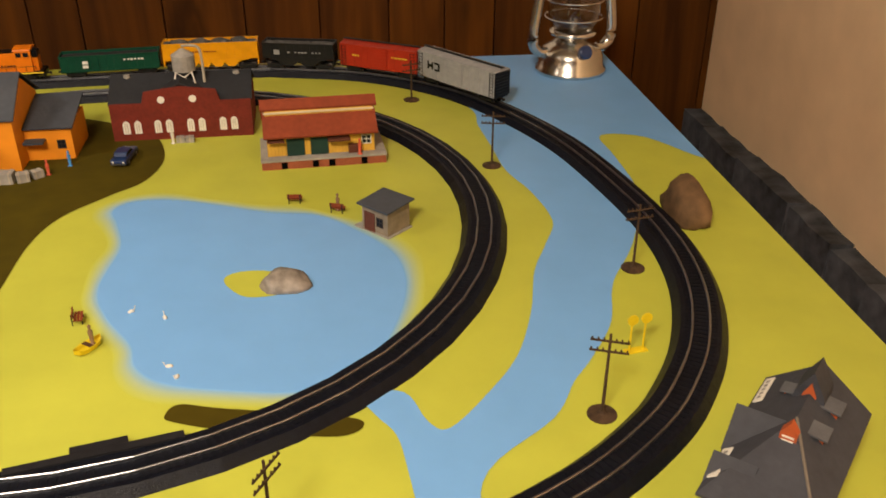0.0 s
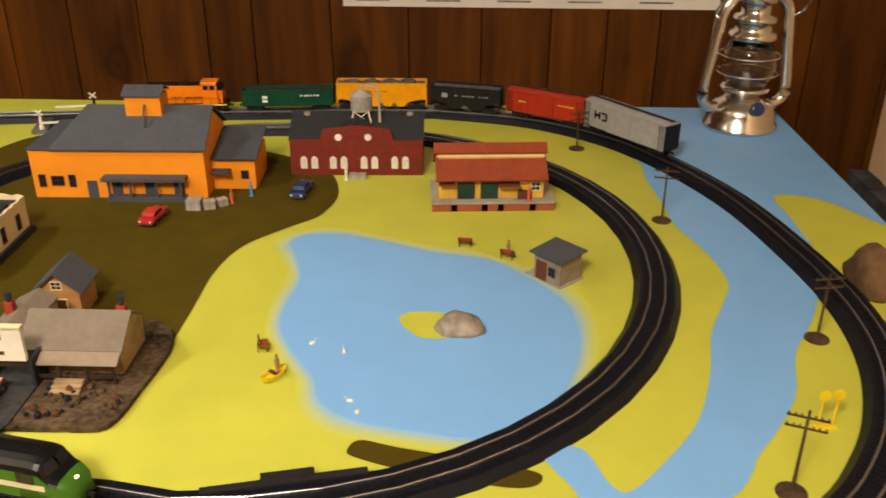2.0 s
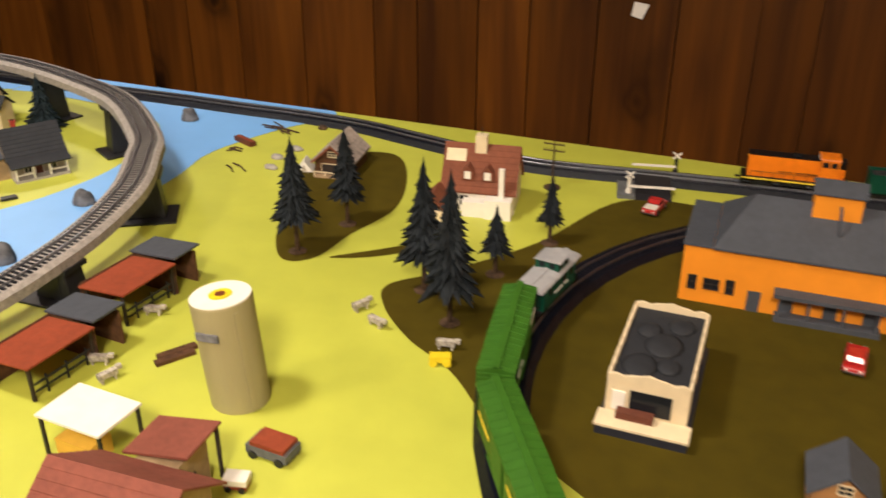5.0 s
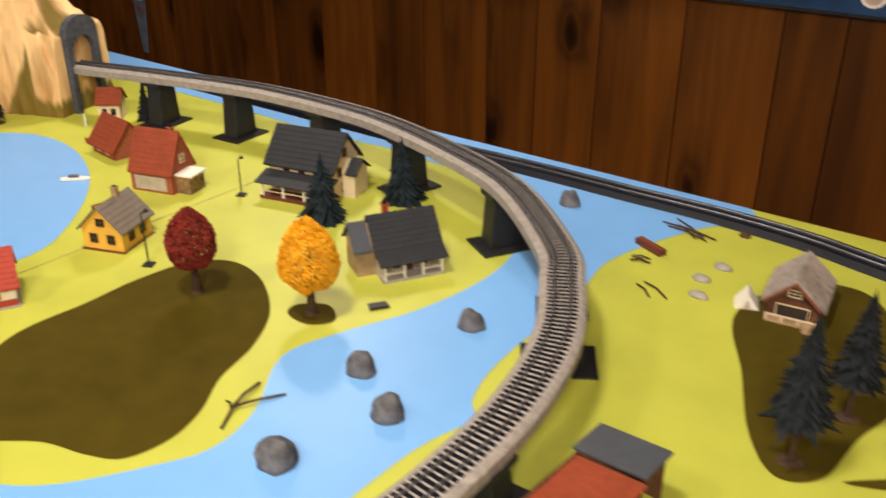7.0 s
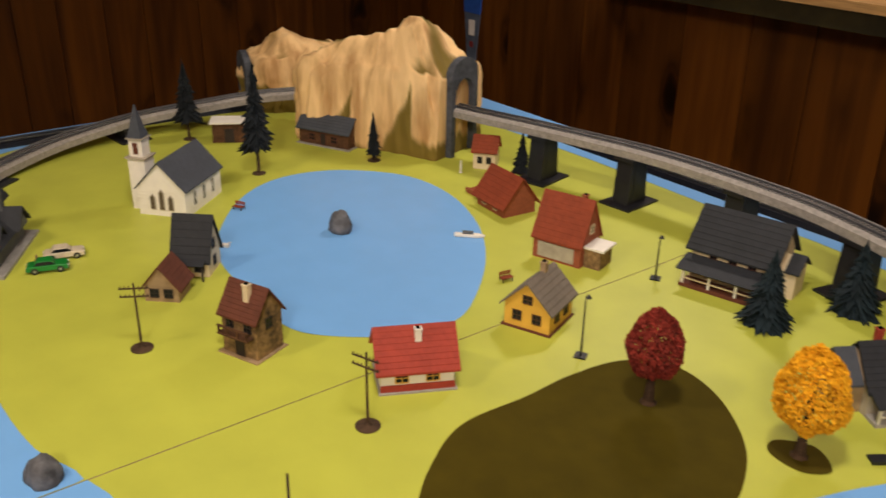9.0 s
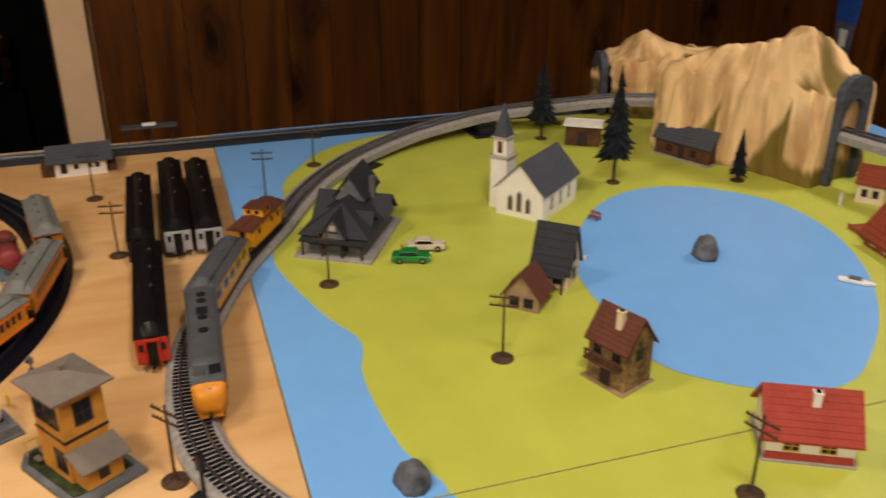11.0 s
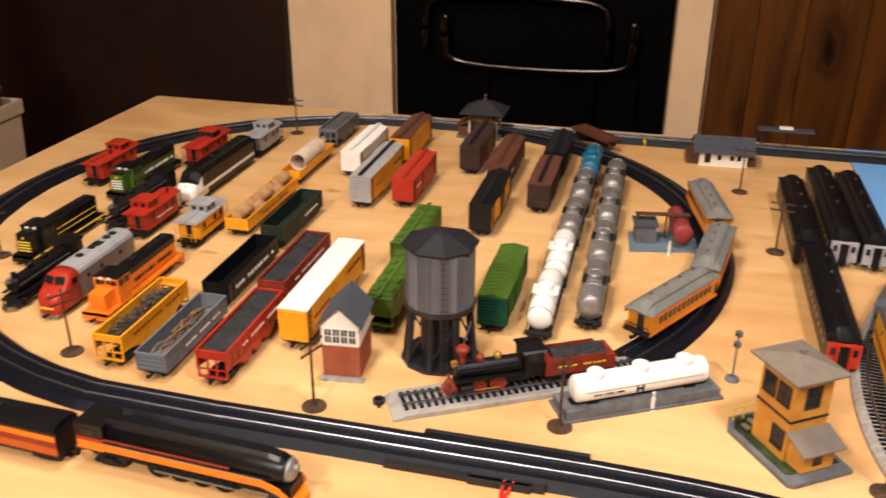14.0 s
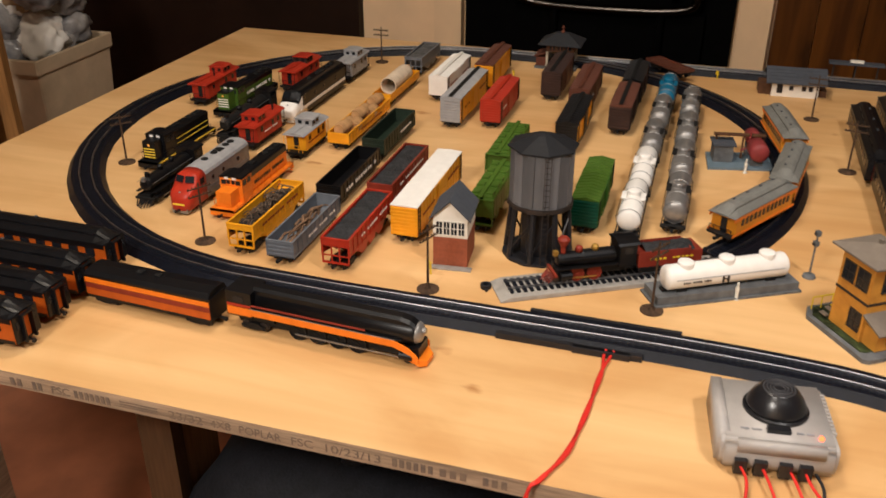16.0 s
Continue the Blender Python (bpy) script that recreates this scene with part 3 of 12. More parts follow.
GREY = spline([(-3.02, 0.925, 0.086), (-2.86, 0.962, 0.088), (-2.66, 1.003, 0.088), (-2.46, 1.006, 0.088), (-2.34, 0.988, 0.088), (-2.21, 0.950, 0.087), (-2.078, 0.895, 0.085), (-1.945, 0.785, 0.081), (-1.905, 0.728, 0.077), (-1.860, 0.645, 0.070), (-1.840, 0.555, 0.061), (-1.838, 0.47, 0.052), (-1.850, 0.37, 0.042),
               (-1.895, 0.24, 0.032), (-1.99, 0.13, 0.022), (-2.14, 0.078, 0.012), (-2.30, 0.05, 0.004), (-2.43, -0.005, 0), (-2.54, -0.085, 0), (-2.64, -0.135, 0), (-2.75, -0.147, 0), (-2.86, -0.134, 0.0), (-2.975, -0.095, 0.0), (-3.06, -0.054, 0.0), (-3.145, -0.004, 0.002),
               (-3.228, 0.038, 0.004), (-3.306, 0.086, 0.007), (-3.366, 0.138, 0.011), (-3.412, 0.192, 0.015), (-3.471, 0.292, 0.022), (-3.504, 0.395, 0.029), (-3.517, 0.485, 0.035), (-3.50, 0.60, 0.044), (-3.46, 0.72, 0.056), (-3.37, 0.83, 0.066), (-3.21, 0.905, 0.076)], True, 8)
track("railway_track", INNER, True, ROADBED, "closed loop of model track on black plastic roadbed")
track("railway_track", MAIN, True, ROADBED, "long outer loop of model track on black roadbed")
track("railway_track", [p + Vector((0, 0, 0.0001)) for p in arc(YCX, -0.815, YARD_R - 0.001, 54, 182, k=40)], False, ROADBED, "curved siding of model track on black roadbed")
track("raised_railway_track", GREY, True, GRAYBED, "raised loop of model track on pale grey ballast bed", deep=0.007, single=(-3.15, -1.83, 0.45))

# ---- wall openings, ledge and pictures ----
# near-black: the dark of tunnel mouths, flues and vents as a flat colour
VOID = mat("void_black", (0.0018, 0.0018, 0.0020), 0.75, var=0.2, scale=20, spec=0.03)
T_REDCLOTH = mat("dull_red_cloth", (0.22, 0.03, 0.03), 0.9)
PAPER = mat("white_paper", (0.78, 0.76, 0.72), 0.85, var=0.04, scale=30)
INKGREY = mat("grey_print", (0.28, 0.28, 0.30), 0.85, var=0.3, scale=90)
INKRED = mat("pale_pink_print", (0.65, 0.48, 0.42), 0.85, var=0.2, scale=60)


def wall_details():
    d = tagged(thing("door_1", "closed black door in a cream plastered wall", "door", (WX0 - 0.018, -0.78, 0)), kind="structure")
    # leaf in the same flat near-black that fills the dark openings
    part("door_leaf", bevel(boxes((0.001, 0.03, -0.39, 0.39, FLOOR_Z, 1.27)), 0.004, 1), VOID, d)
    for y0, y1 in ((0.40, 0.485), (-0.485, -0.40)):
        part("casing", bevel(boxes((0.001, 0.045, y0, y1, FLOOR_Z, 1.36)), 0.006, 2), CREAM, d, "painted door casing")
    part("casing", bevel(boxes((0.001, 0.045, -0.399, 0.399, 1.28, 1.36)), 0.006, 2), CREAM, d)
    d2 = tagged(thing("door_2", "closed dark brown wooden door", "door", (WX0 - 0.018, -2.05, 0)), kind="structure")
    part("door_leaf", bevel(boxes((0.001, 0.04, -0.56, 0.535, FLOOR_Z, 1.27)), 0.004, 1), DARKBROWN, d2)
    # folding cart with bent tube handles, standing before the black door
    c = thing("folding_cart", "folded black cart with bent chrome tube handles", "cart", (WX0 + 0.05, -0.74, FLOOR_Z))
    # chrome, with the dimness of its dark corner put into the colour
    steel = mat("dimmed_chrome_tube", (0.045, 0.040, 0.036), 0.22, 1.0, var=0.1)
    for x, y0, y1, z0, z1, up in ((0.0, -0.325, 0.180, 0.745, 0.890, True), (0.03, -0.262, 0.248, 0.715, 0.850, False)):
        a, b = (z0, z1) if up else (z1, z0)
        c_ = 0.055 if up else -0.055
        pts = [Vector((x, y0, a)), Vector((x, y0, b - c_)), Vector((x, y0 + 0.06, b)), Vector((x, y1 - 0.06, b)), Vector((x, y1, b - c_)), Vector((x, y1, a))]
        part("tube_handle", tube(spline(pts, False, 5), 0.0125), steel, c, smooth=True)
    # frame and posts are added, unseen support, near-black so that they vanish
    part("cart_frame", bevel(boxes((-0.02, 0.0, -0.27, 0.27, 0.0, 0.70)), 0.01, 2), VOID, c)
    for y in (-0.2, 0.2):
        part("post", lathe([(0.012, 0.0), (0.012, 0.715)], 10, m=Matrix.Translation((0.02, y * 0.75, 0))), VOID, c)
    # stone ledge and east plaster
    led = tagged(thing("ledge", "rough grey slate ledge along a cream wall", "ledge"), kind="structure")
    rng = random.Random(8)
    y = WY1 - 0.002
    while y > -2.0:
        w = rng.uniform(0.10, 0.24)
        bm = boxes((LX0 + rng.uniform(-0.004, 0.004), WX1 + 0.002, -w + 0.002, -0.001, FLOOR_Z + 0.01, LZ + rng.uniform(-0.008, 0.008)))
        bmesh.ops.subdivide_edges(bm, edges=bm.edges[:], cuts=3, use_grid_fill=True)
        for v in bm.verts:
            v.co += Vector((noise.noise(v.co * 14 + Vector((y * 9, 0, 0))), 0, noise.noise(v.co * 17 + Vector((0, y * 7, 3))))) * 0.006
        o = part("stone", bm, STONE, led)
        o.location = (0, y, 0)
        y -= w
    w = mesh_ob("wall_east_plaster", boxes((WX1, WX1 + 0.08, WY0 + 1.2, WY1 - 0.001, FLOOR_Z, TOP)), CREAM)
    tagged(w, "cream plaster wall above a slate ledge", "wall", kind="structure")


def tube(pts, r, seg=8):
    bm = bmesh.new()
    rings = []
    k = len(pts)
    for i, p in enumerate(pts):
        d = (pts[min(i + 1, k - 1)] - pts[max(i - 1, 0)]).normalized()
        q = d.to_track_quat("Z", "Y")
        rings.append([bm.verts.new(p + q @ Vector((r * math.cos(2 * math.pi * j / seg), r * math.sin(2 * math.pi * j / seg), 0))) for j in range(seg)])
    for a, b in zip(rings, rings[1:]):
        for j in range(seg):
            bm.faces.new((a[j], a[(j + 1) % seg], b[(j + 1) % seg], b[j]))
    bm.faces.new(rings[0][::-1])
    bm.faces.new(rings[-1])
    bmesh.ops.recalc_face_normals(bm, faces=bm.faces)
    return bm


LX0, LZ = 0.352, -0.27
wall_details()


def posters():
    p = thing("poster", "large white printed sheet pinned to the pine wall", "poster", (-0.85, WY1 - 0.001, 0.098))
    part("sheet", boxes((0, 0.84, -0.003, 0.0, 0, 0.5)), PAPER, p)
    for k in range(5):
        part("picture_block", boxes((0.03 + k * 0.158, 0.158 + k * 0.158, -0.0036, -0.003, 0.022, 0.10 + 0.02 * (k % 3))), (INKGREY, INKRED, PAPER, INKRED, INKGREY)[k], p)
        part("print_bar", boxes((0.03 + k * 0.158, 0.105 + k * 0.158, -0.0036, -0.003, 0.012, 0.016)), INKGREY, p)
    navy = mat("glossy_navy_print", (0.012, 0.045, 0.13), 0.25, var=0.3, scale=14, spec=0.5)
    f = thing("framed_poster", "navy blue poster with round white badges behind glossy film", "poster", (-2.468, WY1 - 0.001, 0.212))
    part("sheet", boxes((0, 0.74, -0.006, 0, 0, 0.5)), navy, f)
    part("frame_edge", bevel(boxes((-0.004, 0.744, -0.009, -0.001, -0.005, -0.0004)), 0.001, 1), BLACK, f)
    for x, w, h in ((0.085, 0.022, 0.060), (0.213, 0.030, 0.020), (0.334, 0.040, 0.034), (0.613, 0.042, 0.036)):
        k = 14
        pts = [(x + w / 2 * math.cos(6.2832 * i / k), 0.012 + h / 2 * (1 + math.sin(6.2832 * i / k))) for i in range(k)]
        part("badge", extrude_poly(pts, -0.0072, -0.0061, "y"), PAPER, f, "round white badge")
        pts = [(x + w * 0.36 * math.cos(6.2832 * i / k), 0.012 + h / 2 + h * 0.36 * math.sin(6.2832 * i / k)) for i in range(k)]
        part("badge_print", extrude_poly(pts, -0.0078, -0.0073, "y"), INKRED, f)
    # narrow wooden wall shelf with a dark apron
    olive = mat("dark_olive_shelf_apron", (0.030, 0.022, 0.006), 0.6, var=0.25, scale=40)
    s = thing("wall_shelf", "narrow wooden wall shelf with a dark apron", "shelf", (-3.35, WY1 - 0.001, 0.222))
    part("apron", bevel(boxes((0.006, 0.874, -0.088, -0.070, 0, 0.038)), 0.002, 1), olive, s)
    part("board", bevel(boxes((0, 0.880, -0.096, 0, 0.0384, 0.056)), 0.003, 2), mat("light_oak_shelf", (0.42, 0.24, 0.09), 0.5, var=0.2, scale=30, stretch=(1, 12, 12)), s, "light oak shelf board")
    for x in (0.03, 0.44, 0.85):
        part("bracket", bevel(boxes((x - 0.009, x + 0.009, -0.069, 0, 0.0, 0.038)), 0.002, 1), olive, s)
    # cloth pennant that hangs point down beside the corner
    cloth = mat("grey_blue_cloth", (0.10, 0.13, 0.19), 0.9, var=0.2, scale=60, bump=0.3)
    q = thing("pennant", "narrow grey-blue cloth pennant with a blue head band", "pennant", (-3.915, WY1 - 0.001, -0.15))
    part("cloth", extrude_poly([(-0.010, 0.0), (0.010, 0.0), (0.036, 0.225), (-0.036, 0.225)], -0.005, -0.002, "y"), cloth, q)
    part("white_patch", extrude_poly([(-0.012, 0.160), (0.012, 0.160), (0.014, 0.205), (-0.014, 0.205)], -0.0062, -0.0051, "y"), PAPER, q)
    part("red_patch", extrude_poly([(-0.008, 0.125), (0.008, 0.125), (0.008, 0.142), (-0.008, 0.142)], -0.0062, -0.0051, "y"), T_REDCLOTH, q)
    part("head_band", extrude_poly([(-0.0362, 0.2252), (0.0362, 0.2252), (0.046, 0.32), (-0.046, 0.32)], -0.006, -0.002, "y"), mat("royal_blue_cloth", (0.02, 0.09, 0.42), 0.85, var=0.15), q)
    t = thing("paper_tag", "small white paper tag stuck to the wall", "paper", (-1.415, WY1 - 0.001, 0.127))
    part("sheet", extrude_poly([(0, 0.006), (0.022, 0), (0.034, 0.03), (0.004, 0.034)], -0.003, -0.001, "y"), PAPER, t)


posters()

# ---- plants and scenery ----
PINEGREEN = mat("dark_pine_needles", (0.0085, 0.0125, 0.0165), 0.8, var=0.3, scale=200, rnd=0.15)
SPRUCE = mat("blue_green_spruce", (0.008, 0.018, 0.024), 0.8, var=0.3, scale=200)
MAPLE = mat("dark_red_foliage", (0.25, 0.028, 0.016), 0.8, var=0.35, scale=300)
GOLD = mat("golden_foliage", (0.82, 0.42, 0.008), 0.8, var=0.2, scale=300, tint=(0.60, 0.28, 0.005))
BARK = mat("brown_bark", (0.07, 0.040, 0.022), 0.85, var=0.3, scale=300)
ROCKM = mat("grey_boulder", (0.13, 0.13, 0.14), 0.85, var=0.35, scale=110, bump=0.5)
ROCKP = mat("warm_grey_rock", (0.30, 0.26, 0.22), 0.85, var=0.3, scale=90, bump=0.5)
MOUND = mat("brown_clay_mound", (0.15, 0.085, 0.04), 0.85, var=0.3, scale=60, bump=0.4)


def conifer(at, h, r, material, lean=0.0, bare=0.12, label="dark model pine tree on a small foot", rows=11, seed=0, gap=0.0):
    """Rings of drooping needle fans on a tapered stem."""
    rng = random.Random(seed)
    t = thing("pine_tree", label, "tree", (*at, 0), rng.uniform(0, 360), group="model trees")
    part("trunk", join(lathe([(0.012, 0), (0.012, 0.0015), (0.003, 0.003), (0.0022, h * 0.5), (0.0006, h)], 8)), BARK, t)
    bm = bmesh.new()
    rows = int(rows * 1.7)
    for i in range(rows):
        f = i / (rows - 1)
        z = h * (bare + (1 - bare) * f * 0.97)
        rr = r * (1 - f) ** 0.85 * rng.uniform(0.88, 1.08) + 0.002
        k = max(8, int(26 * (1 - 0.6 * f)))
        for j in range(k):
            a = 2 * math.pi * (j + rng.random() * 0.7) / k
            L = rr * rng.uniform(0.60, 1.18)
            c, s = math.cos(a), math.sin(a)
            wdt = L * rng.uniform(0.10, 0.20)
            drop = L * rng.uniform(0.25, 0.5)
            up = h / rows * (1.5 - gap)
            p0 = Vector((0, 0, z + up))
            tip = Vector((c * L, s * L, z - drop))
            q1 = Vector((c * L * 0.55 - s * wdt, s * L * 0.55 + c * wdt, z - drop * 0.25))
            q2 = Vector((c * L * 0.55 + s * wdt, s * L * 0.55 - c * wdt, z - drop * 0.25))
            lo = Vector((c * L * 0.4, s * L * 0.4, z - drop * 0.75))
            v = [bm.verts.new(p) for p in (p0, q1, tip, q2, lo)]
            for tri in ((0, 1, 2), (0, 2, 3), (1, 4, 2), (4, 3, 2), (0, 4, 1), (0, 3, 4)):
                bm.faces.new([v[n_] for n_ in tri])
    part("crown", bm, material, t)
    t.rotation_euler[1] = radians(lean)
    return t


def round_tree(at, h, r, material, label, seed, trunk_h):
    rng = random.Random(seed)
    t = thing("leafy_tree", label, "tree", (*at, 0), group="autumn trees")
    part("trunk", lathe([(0.010, 0), (0.006, 0.004), (0.004, trunk_h), (0.0025, h * 0.7)], 8), BARK, t)
    for k in range(4):
        a = k * 1.7
        part("limb", tube([Vector((0, 0, trunk_h * 0.9)), Vector((r * 0.3 * math.cos(a), r * 0.3 * math.sin(a), trunk_h + r * 0.5)), Vector((r * 0.5 * math.cos(a), r * 0.5 * math.sin(a), trunk_h + r * 0.95))], 0.0012, 5), BARK, t)
    bm = bmesh.new()
    cz, rz = (trunk_h + h) / 2, (h - trunk_h) / 2
    for i in range(7500):
        d = Vector((rng.gauss(0, 1), rng.gauss(0, 1), rng.gauss(0, 1))).normalized()
        lump = 0.92 + 0.12 * noise.noise(d * 2.3 + Vector((seed, 0, 0)))
        f = lump * rng.uniform(0.80, 1.0) ** 0.5
        taper = 1 - 0.22 * d.z
        c = Vector((d.x * r * f * taper, d.y * r * f * taper, cz + d.z * rz * f))
        s = rng.uniform(0.0009, 0.0019)
        q = Euler((rng.uniform(0, 6.3), rng.uniform(0, 6.3), rng.uniform(0, 6.3))).to_matrix()
        v = [bm.verts.new(c + q @ Vector(p) * s) for p in ((-1, -0.6, 0), (1, -0.6, 0.3), (0.9, 0.7, 0), (-0.8, 0.8, 0.3))]
        bm.faces.new(v)
    part("crown", bm, material, t)
    return t


def boulder(name, at, size, material, label, seed=0, group=""):
    bm = bmesh.new()
    bmesh.ops.create_icosphere(bm, subdivisions=3, radius=1)
    for v in bm.verts:
        d = v.co.normalized()
        f = 1 + 0.22 * noise.noise(d * 1.6 + Vector((seed * 3.1, 0, 0))) + 0.06 * noise.noise(d * 5 + Vector((0, seed, 0)))
        v.co = Vector((d.x * size[0], d.y * size[1], max(-0.12, d.z) * size[2])) * f
    z0 = min(v.co.z for v in bm.verts)
    ob = mesh_ob(name, bm, material, smooth=True)
    ob.location = (*at, -z0 * 0.9)
    return tagged(ob, label, "rock", group)


for i, (a, h, r, b) in enumerate((((-1.645, 0.690), 0.150, 0.029, 0.36), ((-1.623, 0.787), 0.134, 0.026, 0.36), ((-1.400, 0.600), 0.176, 0.033, 0.32), ((-1.455, 0.657), 0.162, 0.030, 0.33))):
    conifer(a, h, r, PINEGREEN, bare=b, seed=i + 3, rows=12)
conifer((-1.390, 0.726), 0.087, 0.019, PINEGREEN, bare=0.46, seed=21, rows=7, gap=0.35, label="small sparse dark model pine")
conifer((-1.352, 0.835), 0.089, 0.018, PINEGREEN, bare=0.42, seed=22, rows=6, gap=0.35, label="small sparse dark model pine")
conifer((-2.341, 0.818), 0.096, 0.037, SPRUCE, bare=0.06, seed=31, rows=9, label="blue-green model spruce beside a house")
conifer((-2.294, 0.936), 0.096, 0.036, SPRUCE, bare=0.06, seed=32, rows=9, label="blue-green model spruce under the raised track")
conifer((-3.185, 0.565), 0.190, 0.030, PINEGREEN, bare=0.28, seed=33, rows=12, label="tall dark model pine beside the lake")
conifer((-3.440, 0.545), 0.150, 0.028, PINEGREEN, bare=0.3, seed=34, rows=10, label="tall dark model pine behind the church")
conifer((-3.130, 0.768), 0.085, 0.014, PINEGREEN, bare=0.2, seed=35, rows=8, label="slim dark model pine beside the mountain")
conifer((-2.925, 0.945), 0.075, 0.016, PINEGREEN, bare=0.1, seed=36, rows=8, label="small dark pine beside a red-roofed cottage")
round_tree((-2.313, 0.573), 0.112, 0.031, MAPLE, "dark red model maple tree", 3, 0.030)
round_tree((-2.167, 0.620), 0.122, 0.036, GOLD, "golden yellow model autumn tree", 5, 0.028)
# under the golden tree: painted ground and the tree's shadow in one dark patch
patch("painted_field", [(-2.188, 0.602), (-2.195, 0.624), (-2.165, 0.645), (-2.135, 0.624), (-2.152, 0.600)], OLIVE, B1, 0.0010)
for i, (a, s) in enumerate((((-2.005, 0.415), 0.020), ((-1.972, 0.525), 0.018), ((-2.042, 0.566), 0.017), ((-2.004, 0.706), 0.016), ((-2.092, 1.075), 0.016), ((-2.553, 0.034), 0.018), ((-2.885, 0.548), 0.019))):
    boulder("boulder", a, (s, s * 0.85, s * 1.55 if i == 6 else s * 1.25), ROCKM, "grey model boulder lying in blue water", i, "boulders")
boulder("flat_rock", (-0.571, 0.418), (0.027, 0.020, 0.016), ROCKP, "faceted grey rock on the pond islet", 11)
boulder("clay_mound", (-0.092, 0.535), (0.024, 0.050, 0.042), MOUND, "smooth brown clay mound beside the track", 14)


# ---- mountain with tunnels ----
def mountain():
    m = bpy.data.materials.new("painted_plaster_rock")
    m.use_nodes = True
    nt = m.node_tree
    n, l = nt.nodes, nt.links
    p = n["Principled BSDF"]
    p.inputs["Roughness"].default_value = 0.85
    tc, mp = n.new("ShaderNodeTexCoord"), n.new("ShaderNodeMapping")
    mp.inputs["Scale"].default_value = (30, 30, 5)
    l.new(tc.outputs["Object"], mp.inputs["Vector"])
    a = n.new("ShaderNodeTexNoise")
    a.inputs["Scale"].default_value, a.inputs["Detail"].default_value = 1.0, 7
    l.new(mp.outputs["Vector"], a.inputs["Vector"])
    r = n.new("ShaderNodeValToRGB")
    e = r.color_ramp.elements
    e[0].position, e[0].color = 0.30, (0.46, 0.25, 0.09, 1)
    e[1].position, e[1].color = 0.56, (0.86, 0.58, 0.27, 1)
    l.new(a.outputs["Fac"], r.inputs["Fac"])
    moss = n.new("ShaderNodeAttribute")
    moss.attribute_name = "moss"
    mix = n.new("ShaderNodeMix")
    mix.data_type = "RGBA"
    mix.inputs["B"].default_value = (0.17, 0.115, 0.012, 1)
    l.new(moss.outputs["Fac"], mix.inputs["Factor"])
    l.new(r.outputs["Color"], mix.inputs["A"])
    l.new(mix.outputs["Result"], p.inputs["Base Color"])
    b = n.new("ShaderNodeBump")
    b.inputs["Strength"].default_value, b.inputs["Distance"].default_value = 0.9, 0.008
    l.new(a.outputs["Fac"], b.inputs["Height"])
    l.new(b.outputs["Normal"], p.inputs["Normal"])
    portal = mat("grey_cut_stone", (0.075, 0.082, 0.098), 0.85, var=0.3, scale=120, bump=0.5)
    t = thing("tunnel_mountain", "cream plaster mountain with olive patches and tunnel portals", "mountain")

    def lobe(name, ring, top, seed, folds, ridge, moss_at, cut, steps=28, around=220):
        """A cliff: the outline drawn up to a lip with hanging folds, and a rumpled cap that climbs to the ridge."""
        base = even(spline([(x, y, 0) for x, y in ring], True, 10), True, sum((Vector(ring[i]) - Vector(ring[i - 1])).length for i in range(len(ring))) / around)
        c = sum((q for q in base), Vector()) / len(base)
        bm = bmesh.new()
        lay = bm.verts.layers.float.new("moss")

        def put(co, moss):
            if cut:
                over = (co - cut[0]).dot(cut[1])
                if over > 0:
                    co = co - cut[1] * over
            v = bm.verts.new(co)
            v[lay] = min(1, max(0, moss))
            return v

        rows_ = []
        for i in range(steps + 1):
            f = i / steps
            row = []
            for q in base:
                lip = top * (0.97 + 0.07 * noise.noise(Vector((q.x * 14, q.y * 14, seed))) + 0.06 * noise.noise(Vector((q.x * 50, q.y * 50, seed))))
                w = (0.30 - abs(noise.noise(Vector((q.x * 22, q.y * 22, f * 0.7 + seed))))) * folds * (0.3 + 0.7 * f)
                w += (0.3 - abs(noise.noise(Vector((q.x * 55, q.y * 55, f * 1.6 + seed))))) * folds * 0.45
                w += noise.noise(Vector((q.x * 60, q.y * 60, f * 7 + seed))) * folds * 0.14
                co = c + (q - c) * (1 - 0.05 * f - 0.06 * max(0.0, f - 0.85) / 0.15 + w * (1 - 0.5 * max(0.0, f - 0.8) / 0.2)) + Vector((0, 0, lip * f))
                row.append(put(co, (moss_at(q.x, q.y) + 0.10 * noise.noise(Vector((q.x * 60, q.y * 60, seed))) - f) * 12))
            rows_.append(row)
        k = len(base)
        rim = [v.co.copy() for v in rows_[-1]]
        mid = sum(rim, Vector()) / k
        for g in (0.06, 0.12, 0.18, 0.25, 0.32, 0.40, 0.48, 0.57, 0.66, 0.76, 0.87):
            row = []
            b_ = min(1.0, g / 0.42)
            b_ = b_ * b_ * (3 - 2 * b_)
            for e_ in rim:
                q = e_.lerp(mid, g)
                q.z = e_.z + (ridge(q.x, q.y) - e_.z) * b_
                q.z += 0.016 * (0.25 - abs(noise.noise(Vector((q.x * 24, q.y * 24, seed + 2))))) + 0.008 * noise.noise(Vector((q.x * 60, q.y * 60, seed)))
                row.append(put(q, (noise.noise(Vector((q.x * 16, q.y * 16, seed + 9))) - 0.08) * 8 + (8 if q.x > -3.118 and q.y > 0.925 else 0)))
            rows_.append(row)
        for ra, rb in zip(rows_, rows_[1:]):
            for j in range(k):
                bm.faces.new((ra[j], ra[(j + 1) % k], rb[(j + 1) % k], rb[j]))
        last = rows_[-1]
        cv = bm.verts.new(sum((v.co for v in last), Vector()) / k)
        for j in range(k):
            bm.faces.new((last[j], last[(j + 1) % k], cv))
